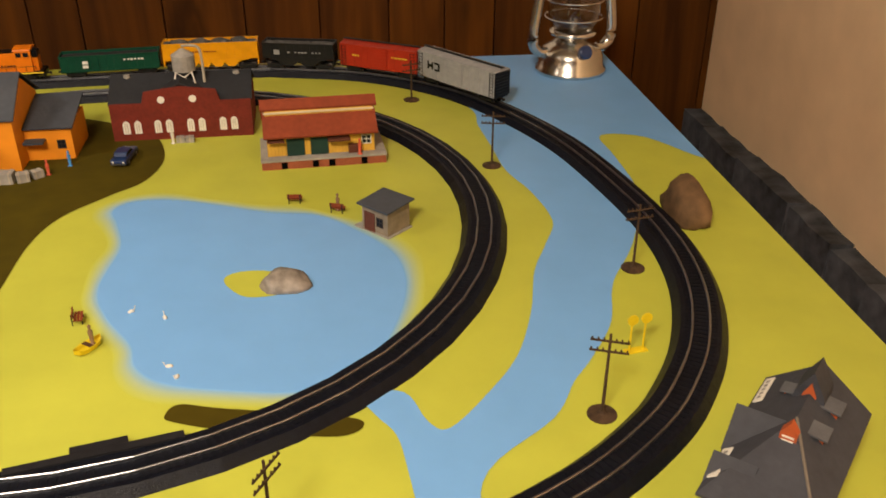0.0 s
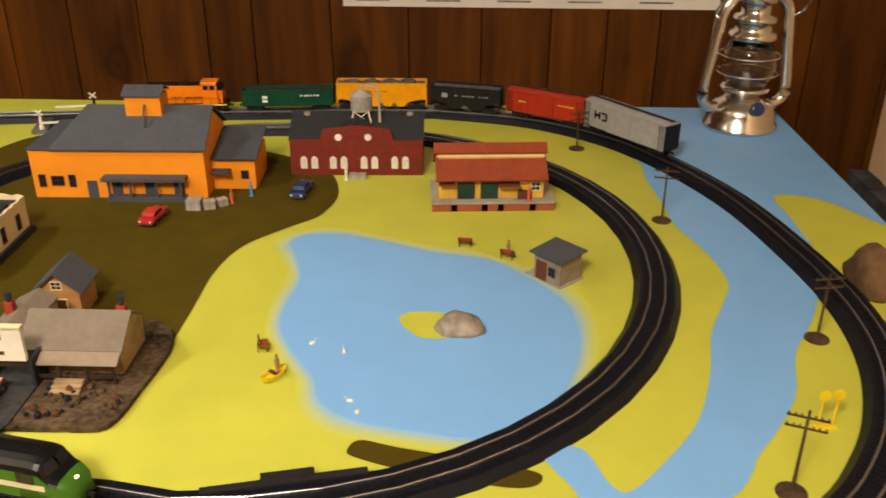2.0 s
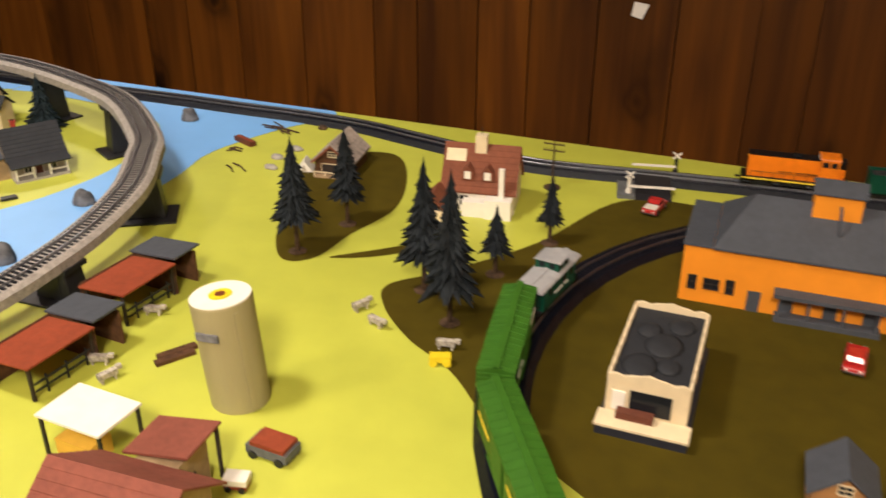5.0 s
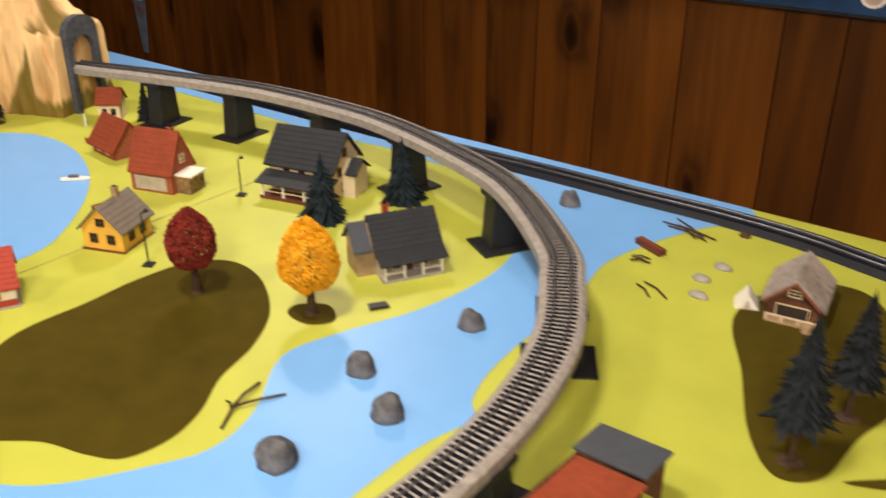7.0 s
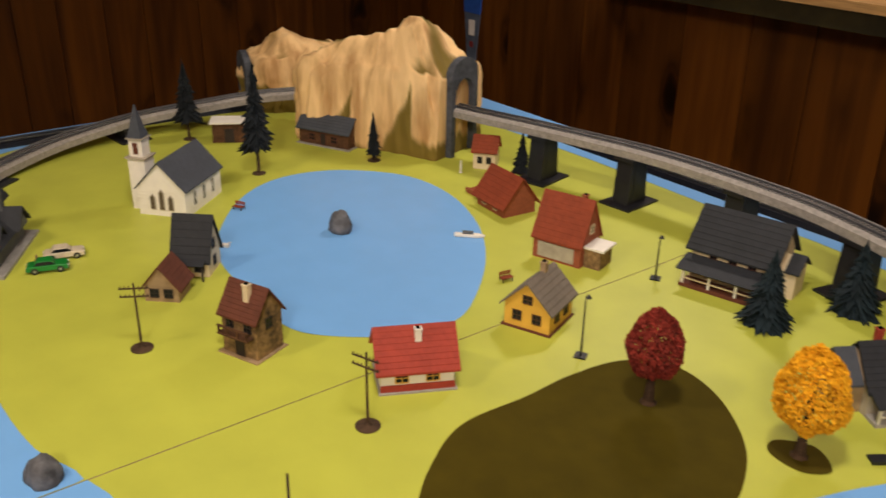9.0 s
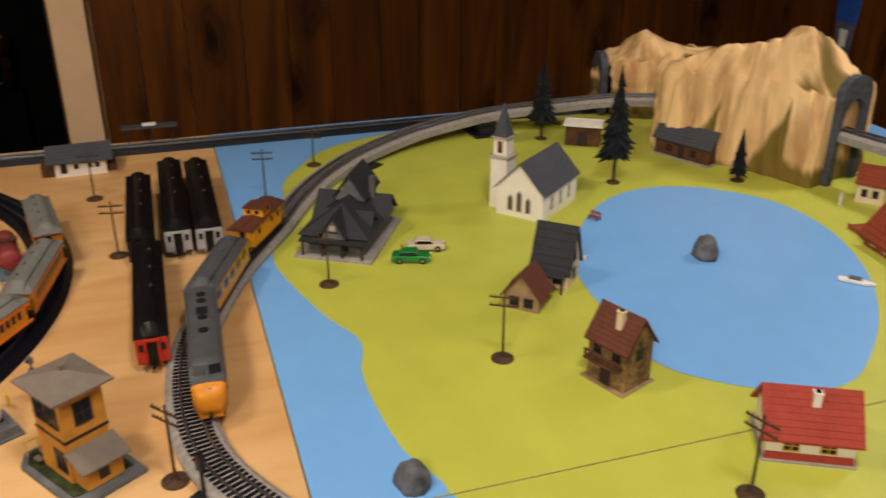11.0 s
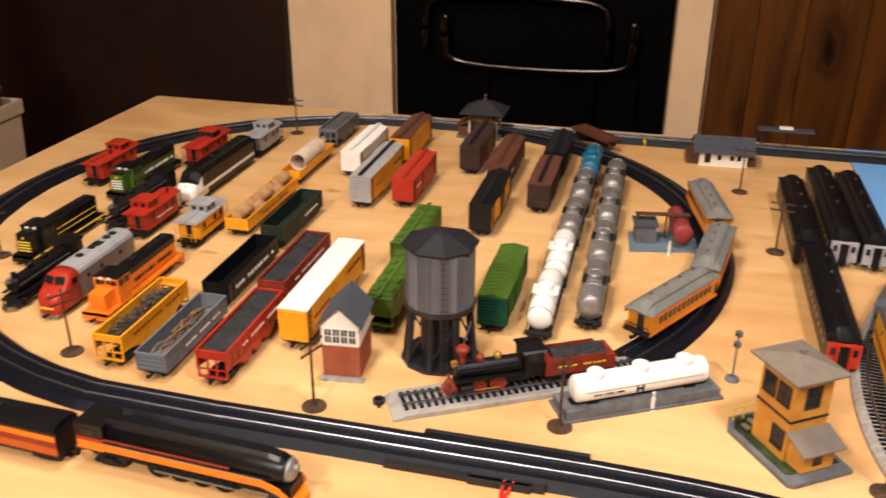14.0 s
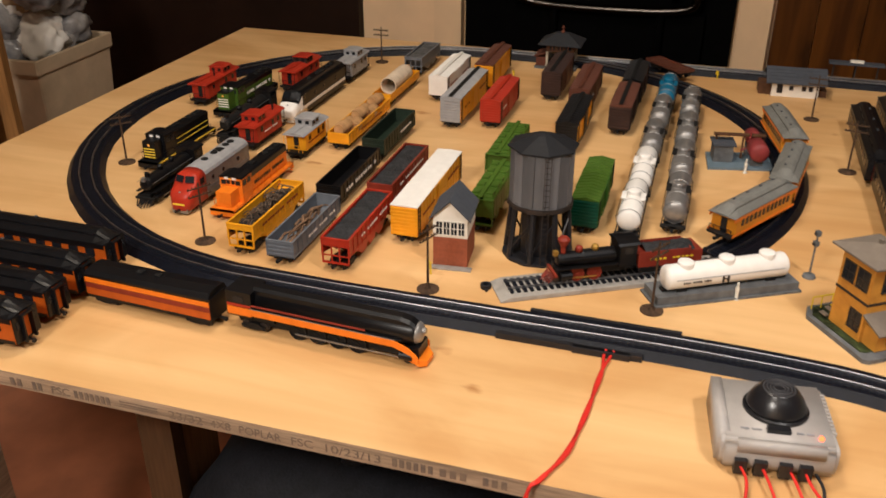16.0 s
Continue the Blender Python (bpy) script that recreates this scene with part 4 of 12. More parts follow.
        bmesh.ops.recalc_face_normals(bm, faces=bm.faces)
        return part(name, bm, m, t, smooth=True)

    def bump_at(x, y, cx, cy, h, r):
        return h * math.exp(-((x - cx) ** 2 + (y - cy) ** 2) / (r * r))

    def ramp(x, x0, x1, h):
        return h * (x - x0) / (x1 - x0) if x0 < x < x1 else 0.0

    out = Vector((0.951, 0.309, 0))
    lobe("rock_face", [(-3.040, 0.880), (-3.138, 0.828), (-3.206, 0.786), (-3.325, 0.722), (-3.375, 0.78), (-3.345, 0.92), (-3.26, 0.975), (-3.17, 1.00), (-3.075, 0.99)], 0.160, 2.0, 0.20,
         lambda x, y: 0.176 + 0.030 * min(1, max(0, (x + 3.33) / 0.12)) + bump_at(x, y, -3.152, 0.888, 0.040, 0.048) - bump_at(x, y, -3.085, 0.95, 0.040, 0.05),
         lambda x, y: max(0.06, ramp(x, -3.272, -3.224, 0.78), ramp(x, -3.176, -3.110, 0.92), 0.24 if x > -3.112 else 0), (Vector((-3.084, 0.928, 0)), out))
    lobe("rock_shoulder", [(-3.535, 0.748), (-3.500, 0.80), (-3.455, 0.88), (-3.405, 0.96), (-3.370, 1.03), (-3.42, 1.10), (-3.52, 1.06), (-3.61, 0.96), (-3.648, 0.86), (-3.645, 0.755)], 0.118, 5.0, 0.24,
         lambda x, y: 0.116 + bump_at(x, y, -3.565, 0.795, 0.054, 0.070) + bump_at(x, y, -3.50, 0.90, 0.012, 0.08), lambda x, y: 0.55 if y < 0.762 else 0.34, None)

    def arch(name, at, rz, w, h, spring, jamb, bottom=0.0):
        """A portal slab with a round-headed opening and a black block behind it for the unlit tunnel."""
        pts = [(-w / 2, bottom)] + [(-w / 2 * math.cos(math.pi * i / 8), h - w * 0.36 + w * 0.36 * math.sin(math.pi * i / 8)) for i in range(9)]
        pts += [(w / 2, bottom), (w / 2 - jamb, bottom), (w / 2 - jamb, spring)]
        r_ = w / 2 - jamb
        pts += [(r_ * math.cos(math.pi * i / 10), spring + r_ * math.sin(math.pi * i / 10)) for i in range(1, 10)]
        pts += [(-w / 2 + jamb, spring), (-w / 2 + jamb, bottom)]
        o = part(name, extrude_poly(pts, -0.006, 0.008, "y"), portal, t, "grey cut-stone tunnel portal")
        o.location, o.rotation_euler = (*at, 0), (0, 0, radians(rz))
        q = part("tunnel_dark_block", boxes((-w / 2 + jamb * 0.5, w / 2 - jamb * 0.5, 0.009, 0.03, bottom, spring + r_ + 0.004)), VOID, t)
        q.location, q.rotation_euler = (*at, 0), (0, 0, radians(rz))

    arch("portal", (-3.078, 0.930), 108, 0.086, 0.180, 0.112, 0.013)
    arch("portal", (-3.588, 0.738), -14, 0.085, 0.124, 0.066, 0.015)


mountain()

# ---- model buildings ----
GLASS = mat("dark_window", (0.012, 0.014, 0.018), 0.15, var=0.1)
WHITEW = mat("white_window_frame", (0.75, 0.72, 0.64), 0.5)
SLATE = mat("slate_grey_roof", (0.060, 0.067, 0.082), 0.7, var=0.09, scale=120, bump=0.25)
CHAR = mat("charcoal_roof", (0.023, 0.025, 0.030), 0.7, var=0.12, scale=140, bump=0.25)
REDROOF = mat("rust_red_roof", (0.25, 0.048, 0.018), 0.7, var=0.1, scale=150, bump=0.4)
BARNRED = mat("barn_red_roof", (0.33, 0.045, 0.026), 0.7, var=0.1, scale=150, bump=0.4)
BROWNROOF = mat("reddish_brown_roof", (0.115, 0.036, 0.020), 0.75, var=0.12, scale=150, bump=0.4)
GREYROOF = mat("weathered_grey_roof", (0.18, 0.15, 0.12), 0.8, var=0.08, scale=120, bump=0.3)
ORANGE = mat("orange_clapboard", (0.78, 0.27, 0.018), 0.55, var=0.05, scale=40)
BRICK = mat("dark_red_brick", (0.165, 0.022, 0.012), 0.8, var=0.12, scale=220, bump=0.3)
YELLOW = mat("yellow_clapboard", (0.72, 0.42, 0.06), 0.6, var=0.08, scale=60)
CREAMW = mat("cream_siding", (0.70, 0.58, 0.38), 0.65, var=0.07, scale=60)
WHITES = mat("white_siding", (0.78, 0.74, 0.66), 0.6, var=0.05, scale=60)
TAN = mat("tan_boards", (0.36, 0.25, 0.14), 0.75, var=0.2, scale=80, bump=0.2)
GREYW = mat("pale_grey_boards", (0.42, 0.37, 0.29), 0.75, var=0.15, scale=80)
STONEW = mat("brown_fieldstone", (0.26, 0.16, 0.07), 0.85, var=0.4, scale=170, bump=0.6)
LOG = mat("dark_brown_logs", (0.10, 0.045, 0.020), 0.8, var=0.3, scale=160, bump=0.3)
DARKGREEN = mat("dark_green_door", (0.015, 0.045, 0.035), 0.5)
DARKW = mat("dark_trim", (0.035, 0.025, 0.02), 0.7, var=0.2)
CONC = mat("grey_concrete", (0.32, 0.30, 0.27), 0.8, var=0.15, scale=110, bump=0.2)
CONCD = mat("dark_grey_base", (0.13, 0.135, 0.14), 0.8, var=0.2, scale=110, bump=0.2)
BRICKO = mat("orange_red_brick", (0.30, 0.085, 0.04), 0.8, var=0.12, scale=220, bump=0.3)
FIG = [mat("painted_figure", c, 0.6) for c in ((0.6, 0.1, 0.05), (0.05, 0.25, 0.6), (0.7, 0.68, 0.6), (0.25, 0.15, 0.08))]
REDP = mat("red_car_paint", (0.42, 0.02, 0.018), 0.3, coat=0.4)
BLUEP = mat("navy_car_paint", (0.015, 0.035, 0.11), 0.3, coat=0.4)
GREENP = mat("green_car_paint", (0.01, 0.20, 0.03), 0.3, coat=0.4)
BROWNP = mat("brown_car_paint", (0.16, 0.045, 0.02), 0.4)
CREAMP = mat("cream_car_paint", (0.60, 0.52, 0.38), 0.4)
GOLDP = mat("yellow_plastic", (0.80, 0.60, 0.02), 0.45)


def gable_prism(w, d, h, rh, ridge):
    """Walls with their gables: local origin at the front left corner, front along x."""
    if ridge == "x":
        return extrude_poly([(0, 0), (d, 0), (d, h), (d / 2, h + rh), (0, h)], 0, w, "x")
    return extrude_poly([(0, 0), (w, 0), (w, h), (w / 2, h + rh), (0, h)], 0, d, "y")


def roof_slab(w, d, h, rh, ridge, over, th=0.002):
    span = d if ridge == "x" else w
    ln = w if ridge == "x" else d
    s = rh / (span / 2)
    a, b = -over, span + over
    lo = h - over * s
    pts = [(a, lo + 0.0003), (span / 2, h + rh + 0.0003), (b, lo + 0.0003), (b, lo + th), (span / 2, h + rh + th * 1.25), (a, lo + th)]
    bm = extrude_poly(pts, -over, ln + over, "x" if ridge == "x" else "y")
    return bm


def opening(t, w, d, side, u, z, ww, hh, frame, pane=None, name="window", bars=True):
    """A window or door on a wall: a proud frame with a pane set into it."""
    f = 0.0011
    bs = [(-ww / 2 - f, ww / 2 + f, -0.0011, 0.0006, hh, hh + f), (-ww / 2 - f, ww / 2 + f, -0.0014, 0.0006, -f, 0),
          (-ww / 2 - f, -ww / 2, -0.0010, 0.0006, 0, hh), (ww / 2, ww / 2 + f, -0.0010, 0.0006, 0, hh)]
    if bars:
        bs += [(-0.0004, 0.0004, -0.0009, 0.0006, 0, hh), (-ww / 2, -0.0004, -0.0009, 0.0006, hh / 2 - 0.0004, hh / 2 + 0.0004), (0.0004, ww / 2, -0.0009, 0.0006, hh / 2 - 0.0004, hh / 2 + 0.0004)]
    o = part(name, boxes(*bs), frame, t)
    p = part("pane" if name == "window" else "panel", boxes((-ww / 2, ww / 2, -0.0005, 0.0006, 0, hh)), pane or GLASS, o)
    loc, rz = {"f": ((u, 0, z), 0), "b": ((u, d, z), 180), "l": ((0, u, z), -90), "r": ((w, u, z), 90)}[side]
    o.location, o.rotation_euler = loc, (0, 0, radians(rz))
    return o


def shingle_rows(t, w, d, h, rh, ridge, over, material, n=6):
    """Courses standing proud on both slopes."""
    span, ln = (d, w) if ridge == "x" else (w, d)
    s = rh / (span / 2)
    for sgn in (0, 1):
        bm = bmesh.new()
        for i in range(n):
            a0 = -over + (span / 2 + over) * i / n
            a1 = -over + (span / 2 + over) * (i + 0.96) / n
            z0, z1 = h + a0 * s + 0.0030, h + a1 * s + 0.0023
            if sgn:
                a0, a1 = span - a0, span - a1
            q = [(a0, z0 - 0.0012), (a0, z0), (a1, z1), (a1, z1 - 0.0006)]
            lo = [bm.verts.new(((-over, a, z) if ridge == "x" else (a, -over, z))) for a, z in q]
            hi = [bm.verts.new(((ln + over, a, z) if ridge == "x" else (a, ln + over, z))) for a, z in q]
            bm.faces.new(lo)
            bm.faces.new(hi[::-1])
            for k in range(4):
                bm.faces.new((lo[k], hi[k], hi[(k + 1) % 4], lo[(k + 1) % 4]))
        bmesh.ops.recalc_face_normals(bm, faces=bm.faces)
        part("shingle_slope", bm, material, t)


def clap_lines(t, w, d, h, material, n):
    """Thin clapboard edges round the walls."""
    bm = bmesh.new()
    for i in range(1, n):
        z = h * i / n
        add_box(bm, -0.0004, w + 0.0004, -0.0005, 0.0, z - 0.0003, z + 0.0002)
        add_box(bm, w, w + 0.0005, 0.0, d, z - 0.0003, z + 0.0002)
        add_box(bm, -0.0005, 0.0, 0.0, d, z - 0.0003, z + 0.0002)
    tagged(part("clapboard_edges", bm, material, t), kind="stuff")


def house(name, label, at, rz, w, d, h, rh, wall, roof, ridge="x", over=0.004, wins=(), doors=(), chimneys=(), frame=None, z=0.0, clap=0, courses=6, base=None, cat="model house"):
    t = thing(name, label, cat, (*at, z), rz, group="model buildings")
    part("wall_shell", gable_prism(w, d, h, rh, ridge), wall, t)
    part("roof", roof_slab(w, d, h, rh, ridge, over), roof, t)
    if courses:
        shingle_rows(t, w, d, h, rh, ridge, over, roof, courses)
    if clap:
        clap_lines(t, w, d, h, wall, clap)
    for sd, u, zz, ww, hh in wins:
        opening(t, w, d, sd, u, zz, ww, hh, frame or WHITEW)
    for sd, u, ww, hh, m in doors:
        opening(t, w, d, sd, u, 0.0012, ww, hh, frame or WHITEW, m, "door", False)
    for cx, cy, ch, m in chimneys:
        c = part("chimney", join(boxes((cx - 0.0035, cx + 0.0035, cy - 0.0035, cy + 0.0035, h * 0.7, h + ch)), boxes((cx - 0.0042, cx + 0.0042, cy - 0.0042, cy + 0.0042, h + ch, h + ch + 0.0015))), m, t)
        part("flue", boxes((cx - 0.0022, cx + 0.0022, cy - 0.0022, cy + 0.0022, h + ch + 0.0016, h + ch + 0.0028)), VOID, t)
    if base:
        bx0, bx1, by0, by1, bz, bmtl = base
        part("base", bevel(boxes((bx0, bx1, by0, by1, -bz, -0.0001)), 0.0006, 1), bmtl, t)
        t.location[2] += bz
    return t


def slab(t, name, x0, x1, y0, y1, z0, z1, m, label="", bv=0.0):
    bm = boxes((x0, x1, y0, y1, z0, z1))
    if bv:
        bevel(bm, bv, 1)
    return part(name, bm, m, t, label)


def posts(t, xs, y, z0, z1, r, m):
    for x in xs:
        part("post", boxes((x - r, x + r, y - r, y + r, z0, z1)), m, t)


def figurine(at, mi, z=0.0, label="tiny plain painted figure"):
    bm = lathe([(0.0035, 0), (0.0035, 0.0008), (0.0016, 0.001), (0.0022, 0.010), (0.0026, 0.015), (0.001, 0.0175), (0.0016, 0.019), (0.0016, 0.021), (0.0006, 0.0225)], 8)
    ob = mesh_ob("figurine", bm, FIG[mi], smooth=True)
    ob.location = (*at, z)
    return tagged(ob, label, "figurine", "figurines")


def model_car(at, rz, m, label, L=0.052, pickup=False, z=0.0):
    t = thing("model_car", label, "model car", (*at, z), rz, group="model cars")
    W = 0.021
    side = [(-L / 2, 0.005), (-L / 2, 0.010), (-L * 0.44, 0.0115), (L * 0.20, 0.0115), (L * 0.47, 0.0105), (L / 2, 0.0085), (L / 2, 0.004), (-L / 2 + 0.001, 0.004)]
    part("body", bevel(extrude_poly(side, -W / 2, W / 2, "y"), 0.0012, 1), m, t)
    if pickup:
        cab = [(-0.004, 0.0116), (-0.002, 0.018), (0.010, 0.018), (0.014, 0.0116)]
        slab(t, "bed", -L * 0.46, -0.006, -W * 0.42, W * 0.42, 0.0116, 0.0122, WHITEW)
    else:
        cab = [(-L * 0.32, 0.0116), (-L * 0.24, 0.0175), (L * 0.10, 0.0175), (L * 0.20, 0.0116)]
    part("cabin", bevel(extrude_poly(cab, -W * 0.42, W * 0.42, "y"), 0.0010, 1), m, t)
    zs = [(a * 0.96, 0.0120 if b < 0.013 else 0.0165) for a, b in cab]
    part("windows", extrude_poly(zs, -W * 0.425, W * 0.425, "y"), GLASS, t)
    for x in (-L * 0.30, L * 0.31):
        for y in (-W / 2 + 0.001, W / 2 - 0.001):
            wl = part("wheel", lathe([(0.0045, -0.0015), (0.0048, 0), (0.0045, 0.0015)], 14, "y", Matrix.Translation((x, y, 0.0048))), BLACK, t)
            part("hubcap", lathe([(0.002, -0.0018), (0.002, 0.0018)], 10, "y", Matrix.Translation((x, y, 0.0048))), STEEL, wl)
    for s in (-1, 1):
        slab(t, "bumper", s * L / 2 - 0.001, s * L / 2 + 0.001, -W * 0.46, W * 0.46, 0.0045, 0.0065, STEEL)
        for y in (-0.007, 0.007):
            part("lamp", lathe([(0.0014, -0.0006), (0.0014, 0.0006)], 8, "x", Matrix.Translation((s * L / 2, y, 0.0085))), WHITEW, t)
    return t


def telegraph_pole(at, h, rz=0.0, m=None, lean=0.0, arms=2, label="brown plastic telegraph pole with two crossarms"):
    t = thing("telegraph_pole", label, "pole", (*at, 0), rz, group="telegraph poles")
    m = m or BARK
    part("foot", lathe([(0.013, 0), (0.013, 0.0012), (0.004, 0.002), (0.0022, 0.005)], 16), m, t)
    part("mast", lathe([(0.0016, 0.004), (0.0011, h)], 8), m, t)
    for k in range(arms):
        z = h - 0.006 - 0.010 * k
        a = part("crossarm", boxes((-0.016, 0.016, -0.0022, -0.0010, z - 0.0008, z + 0.0008)), m, t)
        for x in (-0.0145, -0.0095, -0.005, 0.005, 0.0095, 0.0145):
            part("insulator", lathe([(0.0009, z + 0.0008), (0.0006, z + 0.0030)], 6, m=Matrix.Translation((x, -0.0016, 0))), m, a)
    t.rotation_euler[0] = radians(lean)
    return t


def street_lamp(at, h, rz=0, label="black model street lamp on a square foot"):
    t = thing("street_lamp", label, "lamp", (*at, 0), rz, group="street lamps")
    part("foot", boxes((-0.007, 0.007, -0.007, 0.007, 0, 0.0018)), BLACK, t)
    part("mast", lathe([(0.0013, 0.0018), (0.0009, h)], 8), BLACK, t)
    part("arm", boxes((0.0, 0.014, -0.0006, 0.0006, h - 0.001, h)), BLACK, t)
    part("shade", lathe([(0.004, -0.004), (0.0012, 0)], 10, m=Matrix.Translation((0.014, 0, h))), BLACK, t)
    return t


for a, h, r in (((-0.387, 0.988), 0.066, 20), ((-0.302, 0.708), 0.078, -10), ((-0.196, 0.413), 0.078, 10), ((-0.298, 0.175), 0.082, -20), ((-0.567, 0.058), 0.082, 60), ((-1.40, 1.020), 0.075, 0), ((-2.726, 0.188), 0.083, 60), ((-2.961, 0.040), 0.080, 60),
                ((-3.134, -0.219), 0.080, 80), ((-3.367, -0.257), 0.078, 80), ((-3.422, 0.104), 0.066, 75), ((-2.622, -0.166), 0.082, 40), ((-2.647, -0.460), 0.085, 150), ((-2.618, -0.708), 0.082, 160), ((-2.648, -1.012), 0.080, 150), ((-3.477, -1.087), 0.072, 90), ((-2.845, -1.262), 0.078, 140), ((-2.45, 0.314), 0.085, 20), ((-3.283, 0.002), 0.084, 80)):
    telegraph_pole(a, h, r)
telegraph_pole((-2.340, 0.170), 0.080, 20, arms=0, label="thin dark post with its crossarms missing")
for a, h in (((-2.420, 0.582), 0.072), ((-2.503, 0.808), 0.058)):
    street_lamp(a, h, 120)


# ---- section beside the pond ----
def feed_mill():
    w, d, h = 0.243, 0.128, 0.071
    t = thing("feed_mill", "orange clapboard mill with grey roof, cupola and loading dock", "model mill", (-1.174, 0.752, 0), 1.5, group="model buildings")
    x1 = 0.062
    part("wall_shell", join(boxes((0, w, 0, d, 0, h))), ORANGE, t)
    part("gable", extrude_poly([(0.0, h), (d, h), (d * 0.50, h + 0.041)], x1 + 0.02, w, "x"), ORANGE, t)
    bm = bmesh.new()
    lo = [bm.verts.new(q) for q in ((0.031, -0.004, h + 0.0004), (w + 0.004, -0.004, h + 0.0004), (w + 0.004, d + 0.004, h + 0.0004), (0.031, d + 0.004, h + 0.0004))]
    up = [bm.verts.new((v.co.x, v.co.y, h + 0.003)) for v in lo]
    r0, r1, u1 = bm.verts.new((0.068, d * 0.5, h + 0.0465)), bm.verts.new((w + 0.004, d * 0.5, h + 0.0465)), bm.verts.new((w + 0.004, d * 0.5, h + 0.0435))
    for q in ((up[0], up[1], r1, r0), (up[2], up[3], r0, r1), (up[3], up[0], r0), (lo[0], lo[1], up[1], up[0]), (lo[2], lo[3], up[3], up[2]), (lo[3], lo[0], up[0], up[3]), (lo[1], u1, r1, up[1]), (u1, lo[2], up[2], r1)):
        bm.faces.new(q)
    bmesh.ops.recalc_face_normals(bm, faces=bm.faces)
    part("roof", bm, SLATE, t)
    part("side_roof", boxes((-0.002, 0.0305, -0.002, d + 0.002, h + 0.0004, h + 0.0022)), SLATE, t)
    c = part("cupola", boxes((0.128, 0.178, d * 0.5 - 0.018, d * 0.5 + 0.018, h + 0.028, h + 0.063)), ORANGE, t)
    part("cupola_roof", roof_at(0.125, 0.181, d * 0.5 - 0.021, d * 0.5 + 0.021, h + 0.0631, 0.010), SLATE, c)
    part("hoist_spout", tube([Vector((0.156, d * 0.5 - 0.02, h + 0.052)), Vector((0.157, 0.034, h + 0.044)), Vector((0.158, 0.028, h + 0.034)), Vector((0.158, 0.027, h + 0.025))], 0.0016, 6), SLATE, t)
    for u in (0.016, 0.052):
        opening(t, w, d, "f", u - (0.003 if u < 0.03 else -0.003), 0.018, 0.008, 0.016, DARKW)
    opening(t, w, d, "f", 0.0345, 0.020, 0.016, 0.012, DARKW)
    opening(t, w, d, "f", 0.082, 0.001, 0.012, 0.024, SLATE, SLATE, "door", False)
    slab(t, "dock", 0.106, 0.215, -0.016, -0.0015, 0, 0.007, SLATE)
    slab(t, "canopy", 0.102, 0.218, -0.020, -0.0012, 0.032, 0.0365, SLATE)
    posts(t, (0.110, 0.140, 0.176, 0.210), -0.014, 0.0072, 0.0318, 0.0015, SLATE)
    for u in (0.117, 0.163, 0.204):
        opening(t, w, d, "f", u, 0.0075, 0.012, 0.022, SLATE, SLATE, "door", False)
    a = part("annex", boxes((w + 0.0005, w + 0.062, 0.035, 0.120, 0, 0.047)), ORANGE, t)
    part("annex_roof", extrude_poly([(0.030, 0.046), (0.1195, 0.066), (0.1195, 0.068), (0.029, 0.0485)], w + 0.001, w + 0.066, "x"), SLATE, t)
    slab(t, "annex_porch", w + 0.002, w + 0.028, 0.016, 0.034, 0.030, 0.0325, SLATE)
    o = opening(t, w + 0.062, d, "f", w + 0.047, 0.018, 0.009, 0.010, DARKW)
    o.location[1] = 0.0349
    return t


def roof_at(x0, x1, y0, y1, z, rh, th=0.002):
    m = (y0 + y1) / 2
    return extrude_poly([(y0, z), (m, z + rh), (y1, z), (y1, z + th), (m, z + rh + th * 1.2), (y0, z + th)], x0, x1, "x")


